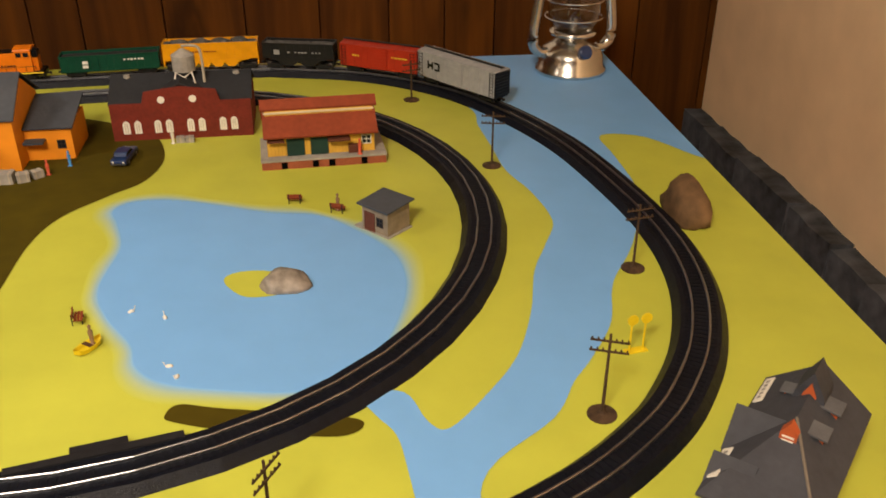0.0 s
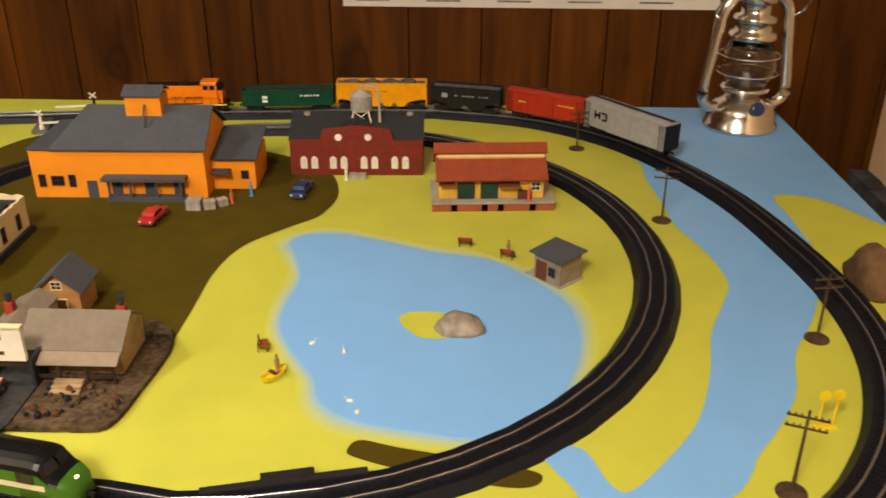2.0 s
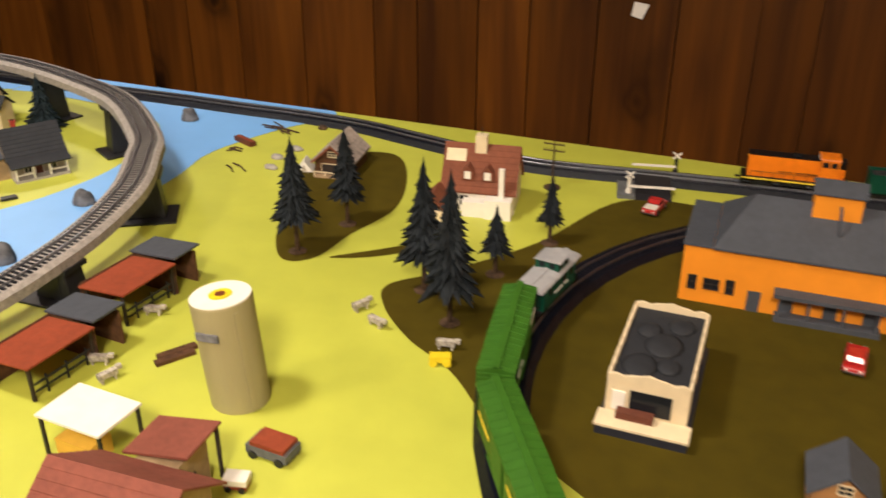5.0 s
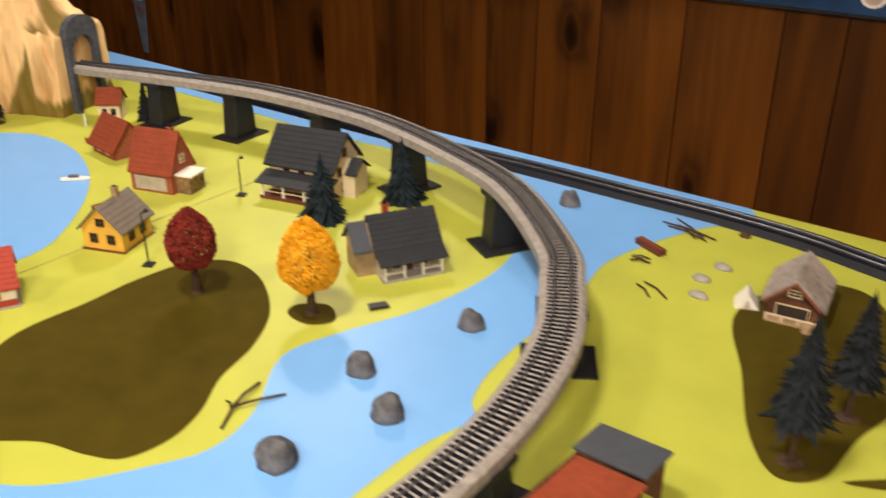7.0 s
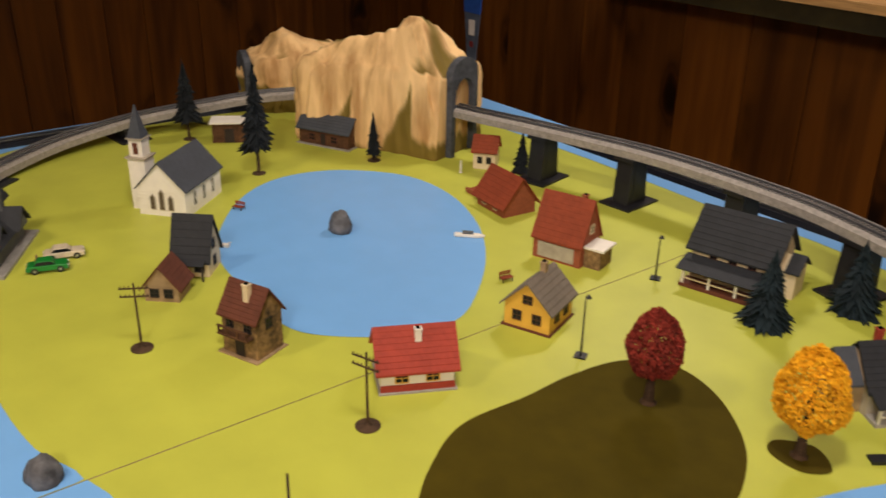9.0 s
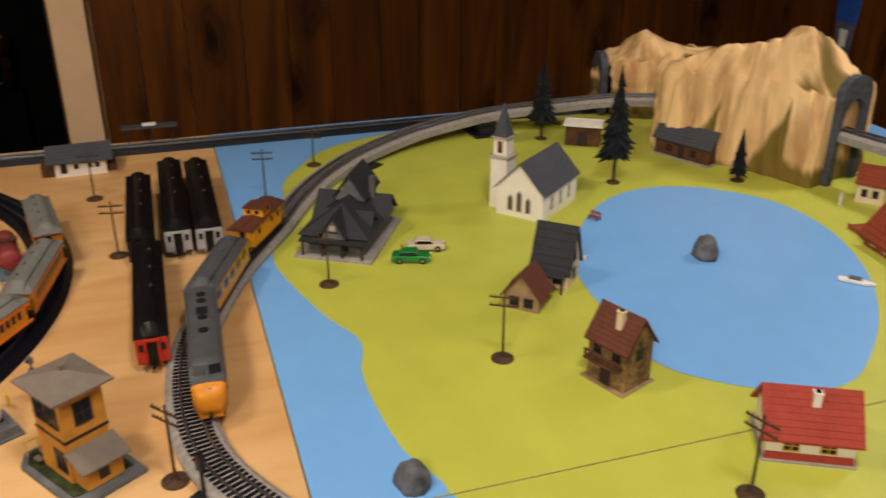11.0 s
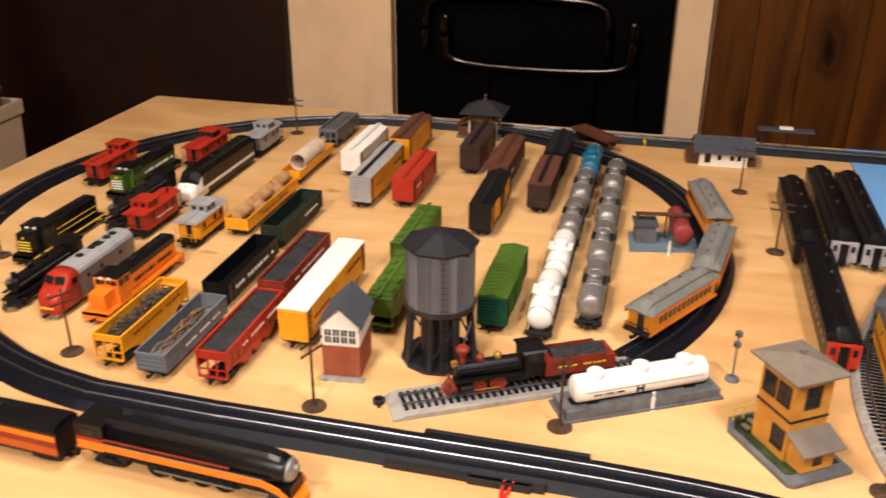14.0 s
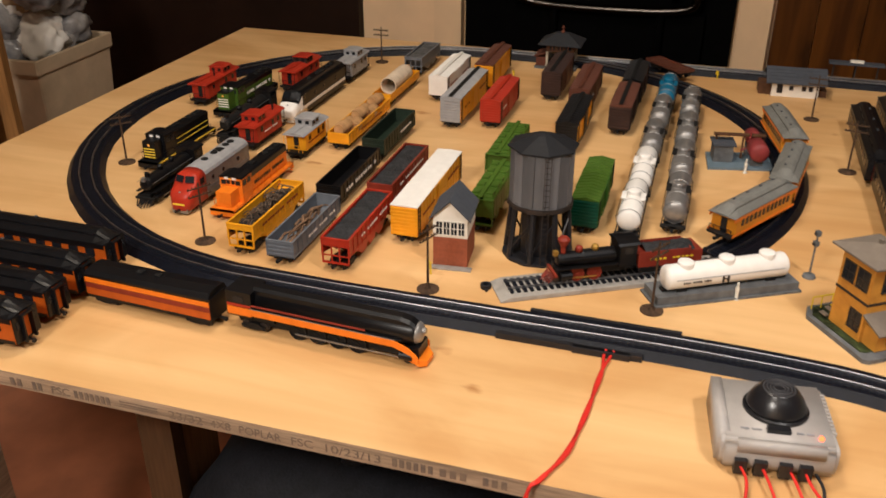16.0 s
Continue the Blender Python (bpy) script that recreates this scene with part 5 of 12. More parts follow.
def brick_works():
    w, d, h = 0.198, 0.105, 0.052
    t = thing("brick_workshop", "dark red brick workshop with grey roof and water tank", "model workshop", (-0.830, 0.856, 0), 2, group="model buildings")
    part("wall_shell", boxes((0, w, 0.0015, d, 0, h)), BRICK, t)
    front = [(0, 0), (w, 0), (w, h + 0.003), (0.155, h + 0.003), (0.150, h + 0.020), (0.10, h + 0.026), (0.050, h + 0.020), (0.045, h + 0.003), (0, h + 0.003)]
    part("parapet_front", extrude_poly(front, -0.003, 0.0014, "y"), BRICK, t)
    part("roof", roof_at(-0.002, w + 0.002, 0.0018, d + 0.002, h + 0.0005, 0.028), CHAR, t)
    part("roof", extrude_poly([(0.046, h), (0.1, h + 0.028), (0.154, h), (0.154, h + 0.0022), (0.1, h + 0.031), (0.046, h + 0.0022)], 0.0018, d * 0.55, "y"), CHAR, t)
    for u in (0.020, 0.036, 0.064, 0.080, 0.110, 0.126, 0.156, 0.172):
        o = part("arched_window", extrude_poly([(-0.0048, 0), (0.0048, 0), (0.0048, 0.015), (0.003, 0.018), (0, 0.0195), (-0.003, 0.018), (-0.0048, 0.015)], -0.0044, -0.0028, "y"), WHITES, t)
        o.location = (u, 0, 0.011)
        for k in (-0.0016, 0.0016):
            part("glazing_bar", boxes((k - 0.0003, k + 0.0003, -0.0050, -0.0045, 0.001, 0.016)), GREYW, o)
    for u in (0.073, 0.117):
        part("round_window", lathe([(0.0052, -0.0042), (0.0052, -0.0028)], 14, "y", Matrix.Translation((u, 0, h + 0.008))), WHITES, t)
    for x in (0.022, 0.178):
        part("vent_pipe", lathe([(0.004, h + 0.010), (0.003, h + 0.026), (0.0052, h + 0.027), (0.0045, h + 0.031)], 10, m=Matrix.Translation((x, d * 0.45, 0))), CONC, t)
    tk = part("water_tank", lathe([(0.0165, 0.036), (0.0165, 0.058), (0.017, 0.0585), (0.002, 0.068)], 16, m=Matrix.Translation((0.105, d * 0.42, h))), CONC, t)
    for sx in (-1, 1):
        for sy in (-1, 1):
            part("tank_leg", tube([Vector((0.105 + sx * 0.016, d * 0.42 + sy * 0.016, h + 0.015)), Vector((0.105 + sx * 0.011, d * 0.42 + sy * 0.011, h + 0.037))], 0.0012, 5), WHITES, tk)
    part("tank_brace", tube([Vector((0.089, d * 0.42 - 0.016, h + 0.017)), Vector((0.116, d * 0.42 - 0.011, h + 0.036))], 0.0008, 5), WHITES, tk)
    part("tank_brace", tube([Vector((0.121, d * 0.42 - 0.016, h + 0.017)), Vector((0.094, d * 0.42 - 0.011, h + 0.036))], 0.0008, 5), WHITES, tk)
    part("overflow_pipe", tube(spline([Vector((0.105, d * 0.42, h + 0.071)), Vector((0.118, d * 0.42 - 0.004, h + 0.073)), Vector((0.131, d * 0.42 - 0.008, h + 0.066)), Vector((0.133, d * 0.42 - 0.012, h + 0.02))], False, 5), 0.0020, 6), GREYW, t)
    return t


def goods_station():
    w, d = 0.168, 0.085
    t = thing("goods_station", "yellow goods station with rust red roof on a brick platform", "model station", (-0.612, 0.724, 0), 4, group="model buildings")
    part("platform", boxes((0, w, 0, d, 0, 0.011)), BRICKO, t)
    slab(t, "platform_top", -0.001, w + 0.001, -0.001, d + 0.001, 0.0111, 0.0138, CONC)
    for x in (0.030, 0.072, 0.094, 0.138):
        slab(t, "platform_vent", x - 0.004, x + 0.004, -0.0008, 0.001, 0.001, 0.010, VOID)
    x0, x1, y0, y1, h = 0.009, 0.154, 0.014, 0.072, 0.046
    part("wall_shell", extrude_poly([(y0, 0.0139), (y1, 0.0139), (y1, h), ((y0 + y1) / 2, h + 0.030), (y0, h)], x0, x1, "x"), YELLOW, t)
    part("clapboard_edges", join(*[boxes((x, x + 0.0006, y0 - 0.0006, y0, 0.014, h)) for x in (x0 + i * 0.0048 for i in range(31))]), GOLDEDGE, t)
    part("roof", extrude_poly([(y0 - 0.012, h - 0.003), ((y0 + y1) / 2 - 0.006, h + 0.020), ((y0 + y1) / 2 - 0.006, h + 0.023), (y0 - 0.013, h - 0.0005)], x0 - 0.004, x1 + 0.004, "x"), REDROOF, t)
    part("upper_roof", extrude_poly([((y0 + y1) / 2 - 0.012, h + 0.026), ((y0 + y1) / 2, h + 0.036), (y1 + 0.008, h - 0.003), (y1 + 0.009, h), ((y0 + y1) / 2, h + 0.039), ((y0 + y1) / 2 - 0.013, h + 0.029)], x0 - 0.006, x1 + 0.006, "x"), REDROOF, t)
    part("clerestory", boxes((x0, x1, (y0 + y1) / 2 - 0.0115, (y0 + y1) / 2 - 0.004, h + 0.0165, h + 0.027)), YELLOW, t)
    slab(t, "fascia", x0 - 0.002, x1 + 0.002, (y0 + y1) / 2 - 0.0135, (y0 + y1) / 2 - 0.0118, h + 0.022, h + 0.0245, CREAMW)
    for u in (0.047, 0.079):
        slab(t, "goods_door", u - 0.012, u + 0.012, y0 - 0.002, y0 - 0.0007, 0.014, 0.038, DARKGREEN)
    slab(t, "entry_porch", 0.118, 0.136, y0 - 0.006, y0 - 0.0007, 0.014, 0.026, BROWNROOF)
    o = opening(t, w, d, "f", 0.143, 0.026, 0.011, 0.011, WHITEW)
    o.location[1] = y0 - 0.001
    slab(t, "awning", 0.010, 0.032, y0 - 0.013, y0 - 0.0008, 0.0375, 0.0395, BROWNROOF)
    slab(t, "awning", 0.090, 0.120, y0 - 0.016, y0 - 0.0008, 0.0360, 0.0385, BROWNROOF)
    return t


GOLDEDGE = mat("yellow_batten", (0.62, 0.36, 0.05), 0.6)
feed_mill()
brick_works()
goods_station()
figurine((-0.480, 0.736), 0, 0.014, "tiny plain painted figure on a platform")


def hut():
    t = thing("tool_hut", "small pale grey hut with a sloping slate roof", "model hut", (-0.457, 0.512, 0), 44, group="model buildings")
    w, d = 0.038, 0.040
    slab(t, "base", -0.002, w + 0.002, -0.003, d + 0.012, 0, 0.0018, CONC)
    part("wall_shell", extrude_poly([(0, 0.0019), (d, 0.0019), (d, 0.032), (0, 0.032)], 0, w, "x"), mat("weathered_tan_grey_boards", (0.27, 0.215, 0.155), 0.8, var=0.2, scale=80), t)
    part("roof", extrude_poly([(-0.004, 0.0322), (w + 0.005, 0.0350), (w + 0.005, 0.0370), (-0.004, 0.0342)], -0.004, d + 0.005, "y"), SLATE, t)
    opening(t, w, d, "l", 0.012, 0.012, 0.008, 0.009, DARKW)
    opening(t, w, d, "l", 0.028, 0.002, 0.014, 0.022, BROWNROOF, BROWNROOF, "door", False)
    return t


hut()


def bench(at, rz, occupied=False):
    t = thing("park_bench", "tiny red-brown slatted park bench", "bench", (*at, 0), rz, group="park benches")
    for y in (-0.003, 0.0, 0.003):
        slab(t, "seat_slat", -0.009, 0.009, y - 0.0012, y + 0.0012, 0.0055, 0.0063, REDROOF)
    for z in (0.0080, 0.0108):
        slab(t, "back_slat", -0.009, 0.009, 0.0045, 0.0053, z, z + 0.002, REDROOF)
    for x in (-0.007, 0.007):
        part("side_frame", join(boxes((x - 0.0006, x + 0.0006, -0.004, 0.0052, 0.0045, 0.0054)), boxes((x - 0.0006, x + 0.0006, -0.004, -0.003, 0, 0.0044)), boxes((x - 0.0006, x + 0.0006, 0.0054, 0.0062, 0, 0.0125))), BLACK, t)
    if occupied:
        figurine(at, 3, 0.002, "tiny plain dark figure at a bench")
    return t


bench((-0.566, 0.622), 175)
bench((-0.513, 0.590), 160, True)
bench((-0.770, 0.373), 100)


def canoe():
    t = thing("canoe", "tiny yellow canoe drawn up on the grass", "boat", (-0.750, 0.322, 0), 55)
    bm = bmesh.new()
    rings = []
    for i in range(9):
        u = -1 + i / 4
        wd = 0.0065 * (1 - u * u) ** 0.6 + 0.0004
        rings.append([bm.verts.new((u * 0.016, s * wd * k, z + 0.003 * u ** 4)) for s, k, z in ((-1, 1, 0.006), (-1, 0.8, 0.001), (1, 0.8, 0.001), (1, 1, 0.006), (1, 0.75, 0.0055), (1, 0.5, 0.0025), (-1, 0.5, 0.0025), (-1, 0.75, 0.0055))])
    for a, b in zip(rings, rings[1:]):
        for k in range(8):
            bm.faces.new((a[k], a[(k + 1) % 8], b[(k + 1) % 8], b[k]))
    bm.faces.new(rings[0])
    bm.faces.new(rings[-1][::-1])
    bmesh.ops.recalc_face_normals(bm, faces=bm.faces)
    part("hull", bm, GOLDP, t)
    part("thwart", boxes((-0.002, 0.002, -0.0055, 0.0055, 0.0058, 0.0066)), LOG, t)
    figurine((-0.746, 0.324), 3, 0.004, "tiny plain dark figure beside a canoe")


canoe()
for i, (x, y) in enumerate(((-0.722, 0.383), (-0.687, 0.368), (-0.671, 0.285), (-0.662, 0.268))):
    t = thing("swan", "tiny white swan on blue water", "bird", (x, y, 0), 40 + 70 * i, group="swans")
    t.scale = (0.7, 0.7, 0.7)
    bm = bmesh.new()
    bmesh.ops.create_uvsphere(bm, u_segments=10, v_segments=6, radius=0.0042)
    for v in bm.verts:
        v.co = Vector((v.co.x * 1.25, v.co.y * 0.72, max(v.co.z, -0.0015) * 0.7 + 0.002))
    part("body", bm, WHITES, t, smooth=True)
    part("neck", tube(spline([Vector((0.004, 0, 0.003)), Vector((0.006, 0, 0.006)), Vector((0.0055, 0, 0.008)), Vector((0.0075, 0, 0.008))], False, 3), 0.0007, 5), WHITES, t)


def hotel():
    w, d, h = 0.075, 0.141, 0.046
    t = thing("corner_hotel", "cream two-storey shop with scalloped parapet and black roof", "model shop", (-1.204, 0.495, 0), 0.5, group="model buildings")
    slab(t, "base", -0.004, w + 0.004, -0.023, d + 0.003, 0, 0.0108, mat("blue_black_plinth", (0.022, 0.024, 0.034), 0.6))
    part("wall_shell", boxes((0, w, 0, d, 0.0109, h)), CREAMW, t)
    slab(t, "flat_roof", 0.003, w - 0.003, 0.003, d - 0.003, h + 0.0002, h + 0.0016, CHAR)
    for nm, ax in (("parapet", "f"), ("parapet", "b")):
        pts = [(0, h), (w, h), (w, h + 0.006)] + [(w * (1 - i / 10), h + 0.006 + 0.0022 * (i % 2) + (0.003 if 4 <= i <= 6 else 0)) for i in range(1, 10)] + [(0, h + 0.006)]
        y = (-0.0005, 0.0025) if ax == "f" else (d - 0.0025, d + 0.0005)
        part(nm, extrude_poly(pts, y[0], y[1], "y"), CREAMW, t)
    for x in ((-0.0005, 0.0025), (w - 0.0025, w + 0.0005)):
        pts = [(0.0026, h), (d - 0.0026, h)] + [(0.0026 + (d - 0.0052) * (1 - i / 16), h + 0.005 + 0.0018 * (i % 2)) for i in range(17)]
        part("parapet", extrude_poly(pts, x[0], x[1], "x"), CREAMW, t)
    for x, y, s in ((0.024, 0.030, 0.017), (0.050, 0.036, 0.012), (0.040, 0.072, 0.019), (0.022, 0.096, 0.013), (0.052, 0.112, 0.014)):
        part("roof_cover", lathe([(s, h + 0.0017), (s * 0.8, h + 0.0036), (s * 0.35, h + 0.0052)], 12, m=Matrix.Translation((x, y, 0)) @ Matrix.Diagonal((1.0, 1.25, 1.0, 1.0))), CHAR, t, smooth=True)
    slab(t, "shop_window", 0.022, 0.060, -0.0012, 0.0, 0.016, 0.039, GLASS)
    slab(t, "sign_board", 0.006, 0.018, -0.0016, 0.0, 0.016, 0.036, WHITES)
    slab(t, "counter", 0.012, 0.046, -0.012, -0.002, 0.0133, 0.0205, BROWNROOF)
    slab(t, "porch_slab", -0.005, w + 0.005, -0.025, -0.0005, 0.0109, 0.0132, CREAMW)
    for u in (0.03, 0.075, 0.115):
        opening(t, w, d, "r", u, 0.018, 0.008, 0.018, DARKW)
    return t


hotel()


def tavern():
    dirt = mat("brown_scatter_ground", (0.085, 0.055, 0.030), 0.95, var=0.6, scale=150, bump=0.9)
    tar = mat("dark_tar_drive", (0.035, 0.035, 0.036), 0.85, var=0.3, scale=150, bump=0.4)
    pale = mat("pale_porch_roof", (0.26, 0.205, 0.155), 0.8, var=0.08, scale=120, bump=0.3)
    t = thing("roadside_tavern", "grey-roofed roadside tavern with a white sign board and parked truck", "model tavern", (0, 0, 0), group="model buildings")
    pts = [(p.x, p.y) for p in spline([(-1.040, 0.262, 0), (-1.000, 0.232, 0), (-0.965, 0.229, 0), (-0.915, 0.230, 0), (-0.880, 0.236, 0), (-0.869, 0.290, 0), (-0.864, 0.375, 0), (-0.90, 0.415, 0), (-1.00, 0.405, 0), (-1.043, 0.35, 0)], True, 4)]
    part("ground_base", extrude_poly(pts, 0.0012, 0.0062), dirt, t)
    z = 0.0063
    x0, x1, y0, y1 = -0.985, -0.893, 0.314, 0.376
    h = 0.030
    part("wall_shell", extrude_poly([(y0, z), (y1, z), (y1, z + h), ((y0 + y1) / 2, z + h + 0.019), (y0, z + h)], x0, x1, "x"), TAN, t)
    part("roof", roof_at(x0 - 0.004, x1 + 0.004, y0 - 0.006, y1 + 0.006, z + h - 0.003, 0.0235), GREYROOF, t)
    part("porch_roof", extrude_poly([(y0 - 0.020, z + 0.0205), (y0 - 0.0062, z + 0.0265), (y0 - 0.0062, z + 0.0284), (y0 - 0.021, z + 0.0222)], x0 + 0.014, x1 + 0.003, "x"), pale, t)
    posts(t, (x0 + 0.016, x0 + 0.038, x0 + 0.064, x1 - 0.002), y0 - 0.017, z, z + 0.0212, 0.0013, DARKW)
    for i in range(3):
        slab(t, "step", x0 + 0.034, x0 + 0.062, y0 - 0.036 + 0.006 * i, y0 - 0.0305 + 0.006 * i, z, z + 0.002 + 0.002 * i, TAN)
    for x in (x0 + 0.017, x0 + 0.066):
        slab(t, "railing", x, x + 0.022, y0 - 0.0185, y0 - 0.0170, z + 0.006, z + 0.0095, DARKW)
    for u in (x0 + 0.028, x0 + 0.077):
        o = opening(t, 0, 0, "f", u, z + 0.008, 0.014, 0.012, DARKW)
        o.location[1] = y0
    part("side_wing", extrude_poly([(-1.022, z), (-0.9855, z), (-0.9855, z + 0.034), (-1.003, z + 0.044), (-1.022, z + 0.034)], 0.330, 0.392, "y"), TAN, t)
    part("side_wing_roof", extrude_poly([(-1.026, z + 0.033), (-1.003, z + 0.0455), (-0.9855, z + 0.035), (-0.9855, z + 0.037), (-1.003, z + 0.0475), (-1.027, z + 0.035)], 0.325, 0.396, "y"), GREYROOF, t)
    for x, y, hh in ((-0.900, 0.350, 0.056), (-1.014, 0.356, 0.054)):
        c = part("chimney", boxes((x - 0.0042, x + 0.0042, y - 0.0042, y + 0.0042, z + 0.03, z + hh)), BARNRED, t)
        part("chimney_pot", lathe([(0.003, z + hh), (0.0035, z + hh + 0.010)], 8, m=Matrix.Translation((x, y, 0))), CHAR, c)
    part("false_front", boxes((-1.030, -0.970, 0.290, 0.294, z + 0.022, z + 0.031)), DARKW, t)
    slab(t, "garage_side", -1.034, -1.0305, 0.2880, 0.3295, z, z + 0.031, CHAR)
    slab(t, "garage_side", -0.9695, -0.966, 0.2880, 0.3295, z, z + 0.031, CHAR)
    part("driveway", extrude_poly([(-1.036, 0.246), (-0.972, 0.218), (-0.967, 0.232), (-0.967, 0.3295), (-1.036, 0.3295)], 0.0063, 0.0079), tar, t)
    sb = part("sign_board", boxes((-1.030, -0.969, 0.2855, 0.2895, z + 0.031, z + 0.066)), WHITES, t, "white painted sign board")
    part("sign_cap", boxes((-1.031, -0.968, 0.284, 0.291, z + 0.0661, z + 0.0682)), CREAMW, sb)
    for k, (xa, xb) in enumerate(((-1.015, -1.011), (-1.010, -1.006), (-1.005, -1.001), (-1.000, -0.996), (-0.994, -0.988))):
        part("sign_bar", boxes((xa, xb, 0.2848, 0.2855, z + 0.054, z + 0.0595)), DARKW, sb)
    for xa, xb in ((-1.013, -1.005), (-1.003, -0.998), (-0.996, -0.988)):
        part("sign_bar", boxes((xa, xb, 0.2848, 0.2855, z + 0.038, z + 0.0415)), LOG, sb)
    part("sign_mark", lathe([(0.0036, 0.2846), (0.0036, 0.2855)], 12, "y", Matrix.Translation((-1.000, 0, z + 0.0478))), BARNRED, sb)
    rng = random.Random(3)
    for i in range(34):
        a, b = rng.uniform(-0.960, -0.880), rng.uniform(0.240, 0.290)
        s = rng.uniform(0.0015, 0.0045)
        bm = bmesh.new()
        bmesh.ops.create_icosphere(bm, subdivisions=1, radius=s)
        for v in bm.verts:
            v.co *= rng.uniform(0.7, 1.2)
        part("clump", bm, rng.choice((dirt, LOG, PINEGREEN)), t).location = (a, b, z + s * 0.5)
    model_car((-1.002, 0.262), -86, BROWNP, "rusty brown model pickup truck at the tavern", 0.046, True, z + 0.0017)
    figurine((-1.024, 0.270), 2, z + 0.0017)


tavern()


def small_barn(at, rz):
    house("small_barn", "small tan barn with a blue-grey gable roof", at, rz, 0.046, 0.044, 0.035, 0.019, mat("orange_brown_boards", (0.42, 0.21, 0.075), 0.75, var=0.15, scale=80), SLATE, "y", 0.005, wins=(("f", 0.023, 0.036, 0.010, 0.008),), doors=(("f", 0.023, 0.016, 0.022, LOG),), frame=CREAMW, courses=0, cat="model barn")


small_barn((-1.0235, 0.424), 2)
model_car((-0.984, 0.682), 84, REDP, "small red model sedan beside the mill")
model_car((-0.802, 0.782), 84, BLUEP, "small navy blue model sedan near the workshop", 0.056)
model_car((-1.243, 0.992), 80, REDP, "red model pickup with a white bed", 0.05, True)
for i, (a, s) in enumerate((((-0.940, 0.722), 0.020), ((-0.920, 0.724), 0.016), ((-0.905, 0.735), 0.014))):
    t = thing("crate", "small pale grey stacked crate", "crate", (*a, 0), 20 * i, group="crates")
    part("box", bevel(boxes((-s / 2, s / 2, -s / 2.4, s / 2.4, 0, s * 0.75)), 0.001, 1), CONC, t)
    for k in (-0.3, 0.3):
        slab(t, "strap", s * k - 0.0008, s * k + 0.0008, -s / 2.4 - 0.0005, s / 2.4 + 0.0005, -0.0, s * 0.75 + 0.0005, GREYW)
figurine((-0.893, 0.742), 0)
figurine((-0.872, 0.770), 1)
figurine((-0.745, 0.838), 2)
for x in (-0.735, -0.722):
    t = thing("crate", "small pale box beside the brick workshop", "crate", (x, 0.843, 0), 5, group="crates")
    part("box", bevel(boxes((-0.006, 0.006, -0.005, 0.005, 0, 0.008)), 0.0008, 1), CONC, t)
    slab(t, "strap", -0.001, 0.001, -0.0053, 0.0053, 0.0, 0.0084, GREYW)


def crossing():
    t = thing("level_crossing", "black plastic level crossing ramp with white gate arms", "crossing", (-1.262, 1.082, 0), 12)
    part("ramp", extrude_poly([(-0.060, 0), (-0.030, 0.0105), (0.030, 0.0105), (0.060, 0)], -0.026, 0.026, "x"), BLACK, t)
    for s, y in ((-1, -0.045), (1, 0.045)):
        g = part("gate_post", lathe([(0.004, 0), (0.004, 0.012), (0.0025, 0.013), (0.0025, 0.030)], 8, m=Matrix.Translation((s * 0.036, y, 0))), BLACK if s > 0 else WHITES, t)
        a0, a1 = sorted((s * 0.036, -s * 0.030))
        part("gate_arm", boxes((a0, a1, y - 0.004, y - 0.0026, 0.016, 0.0195)), WHITES, g)
        part("crossbuck", boxes((-0.008, 0.008, -0.0006, 0.0006, -0.0011, 0.0011), m=Matrix.Translation((s * 0.036, y - 0.0032, 0.036)) @ Matrix.Rotation(0.7, 4, "Y")), WHITES, g)
        part("crossbuck", boxes((-0.008, 0.008, -0.0006, 0.0006, -0.0011, 0.0011), m=Matrix.Translation((s * 0.036, y - 0.0046, 0.036)) @ Matrix.Rotation(-0.7, 4, "Y")), WHITES, g)
    slab(t, "road_plate", -0.052, -0.0265, -0.056, 0.0, 0, 0.006, CONCD)


crossing()
t = thing("yellow_sign", "pair of yellow plastic lollipop road signs on one base", "sign", (-0.241, 0.262, 0), 10)
slab(t, "base", -0.011, 0.011, -0.004, 0.004, 0, 0.0016, GOLDP)
for x in (-0.007, 0.007):
    s_ = part("stem", lathe([(0.0011, 0.0017), (0.0011, 0.034)], 6, m=Matrix.Translation((x, 0, 0))), GOLDP, t)
    part("disc", lathe([(0.0055, -0.0008), (0.0055, 0.0008)], 14, "y", Matrix.Translation((x, -0.001, 0.036))), GOLDP, s_)


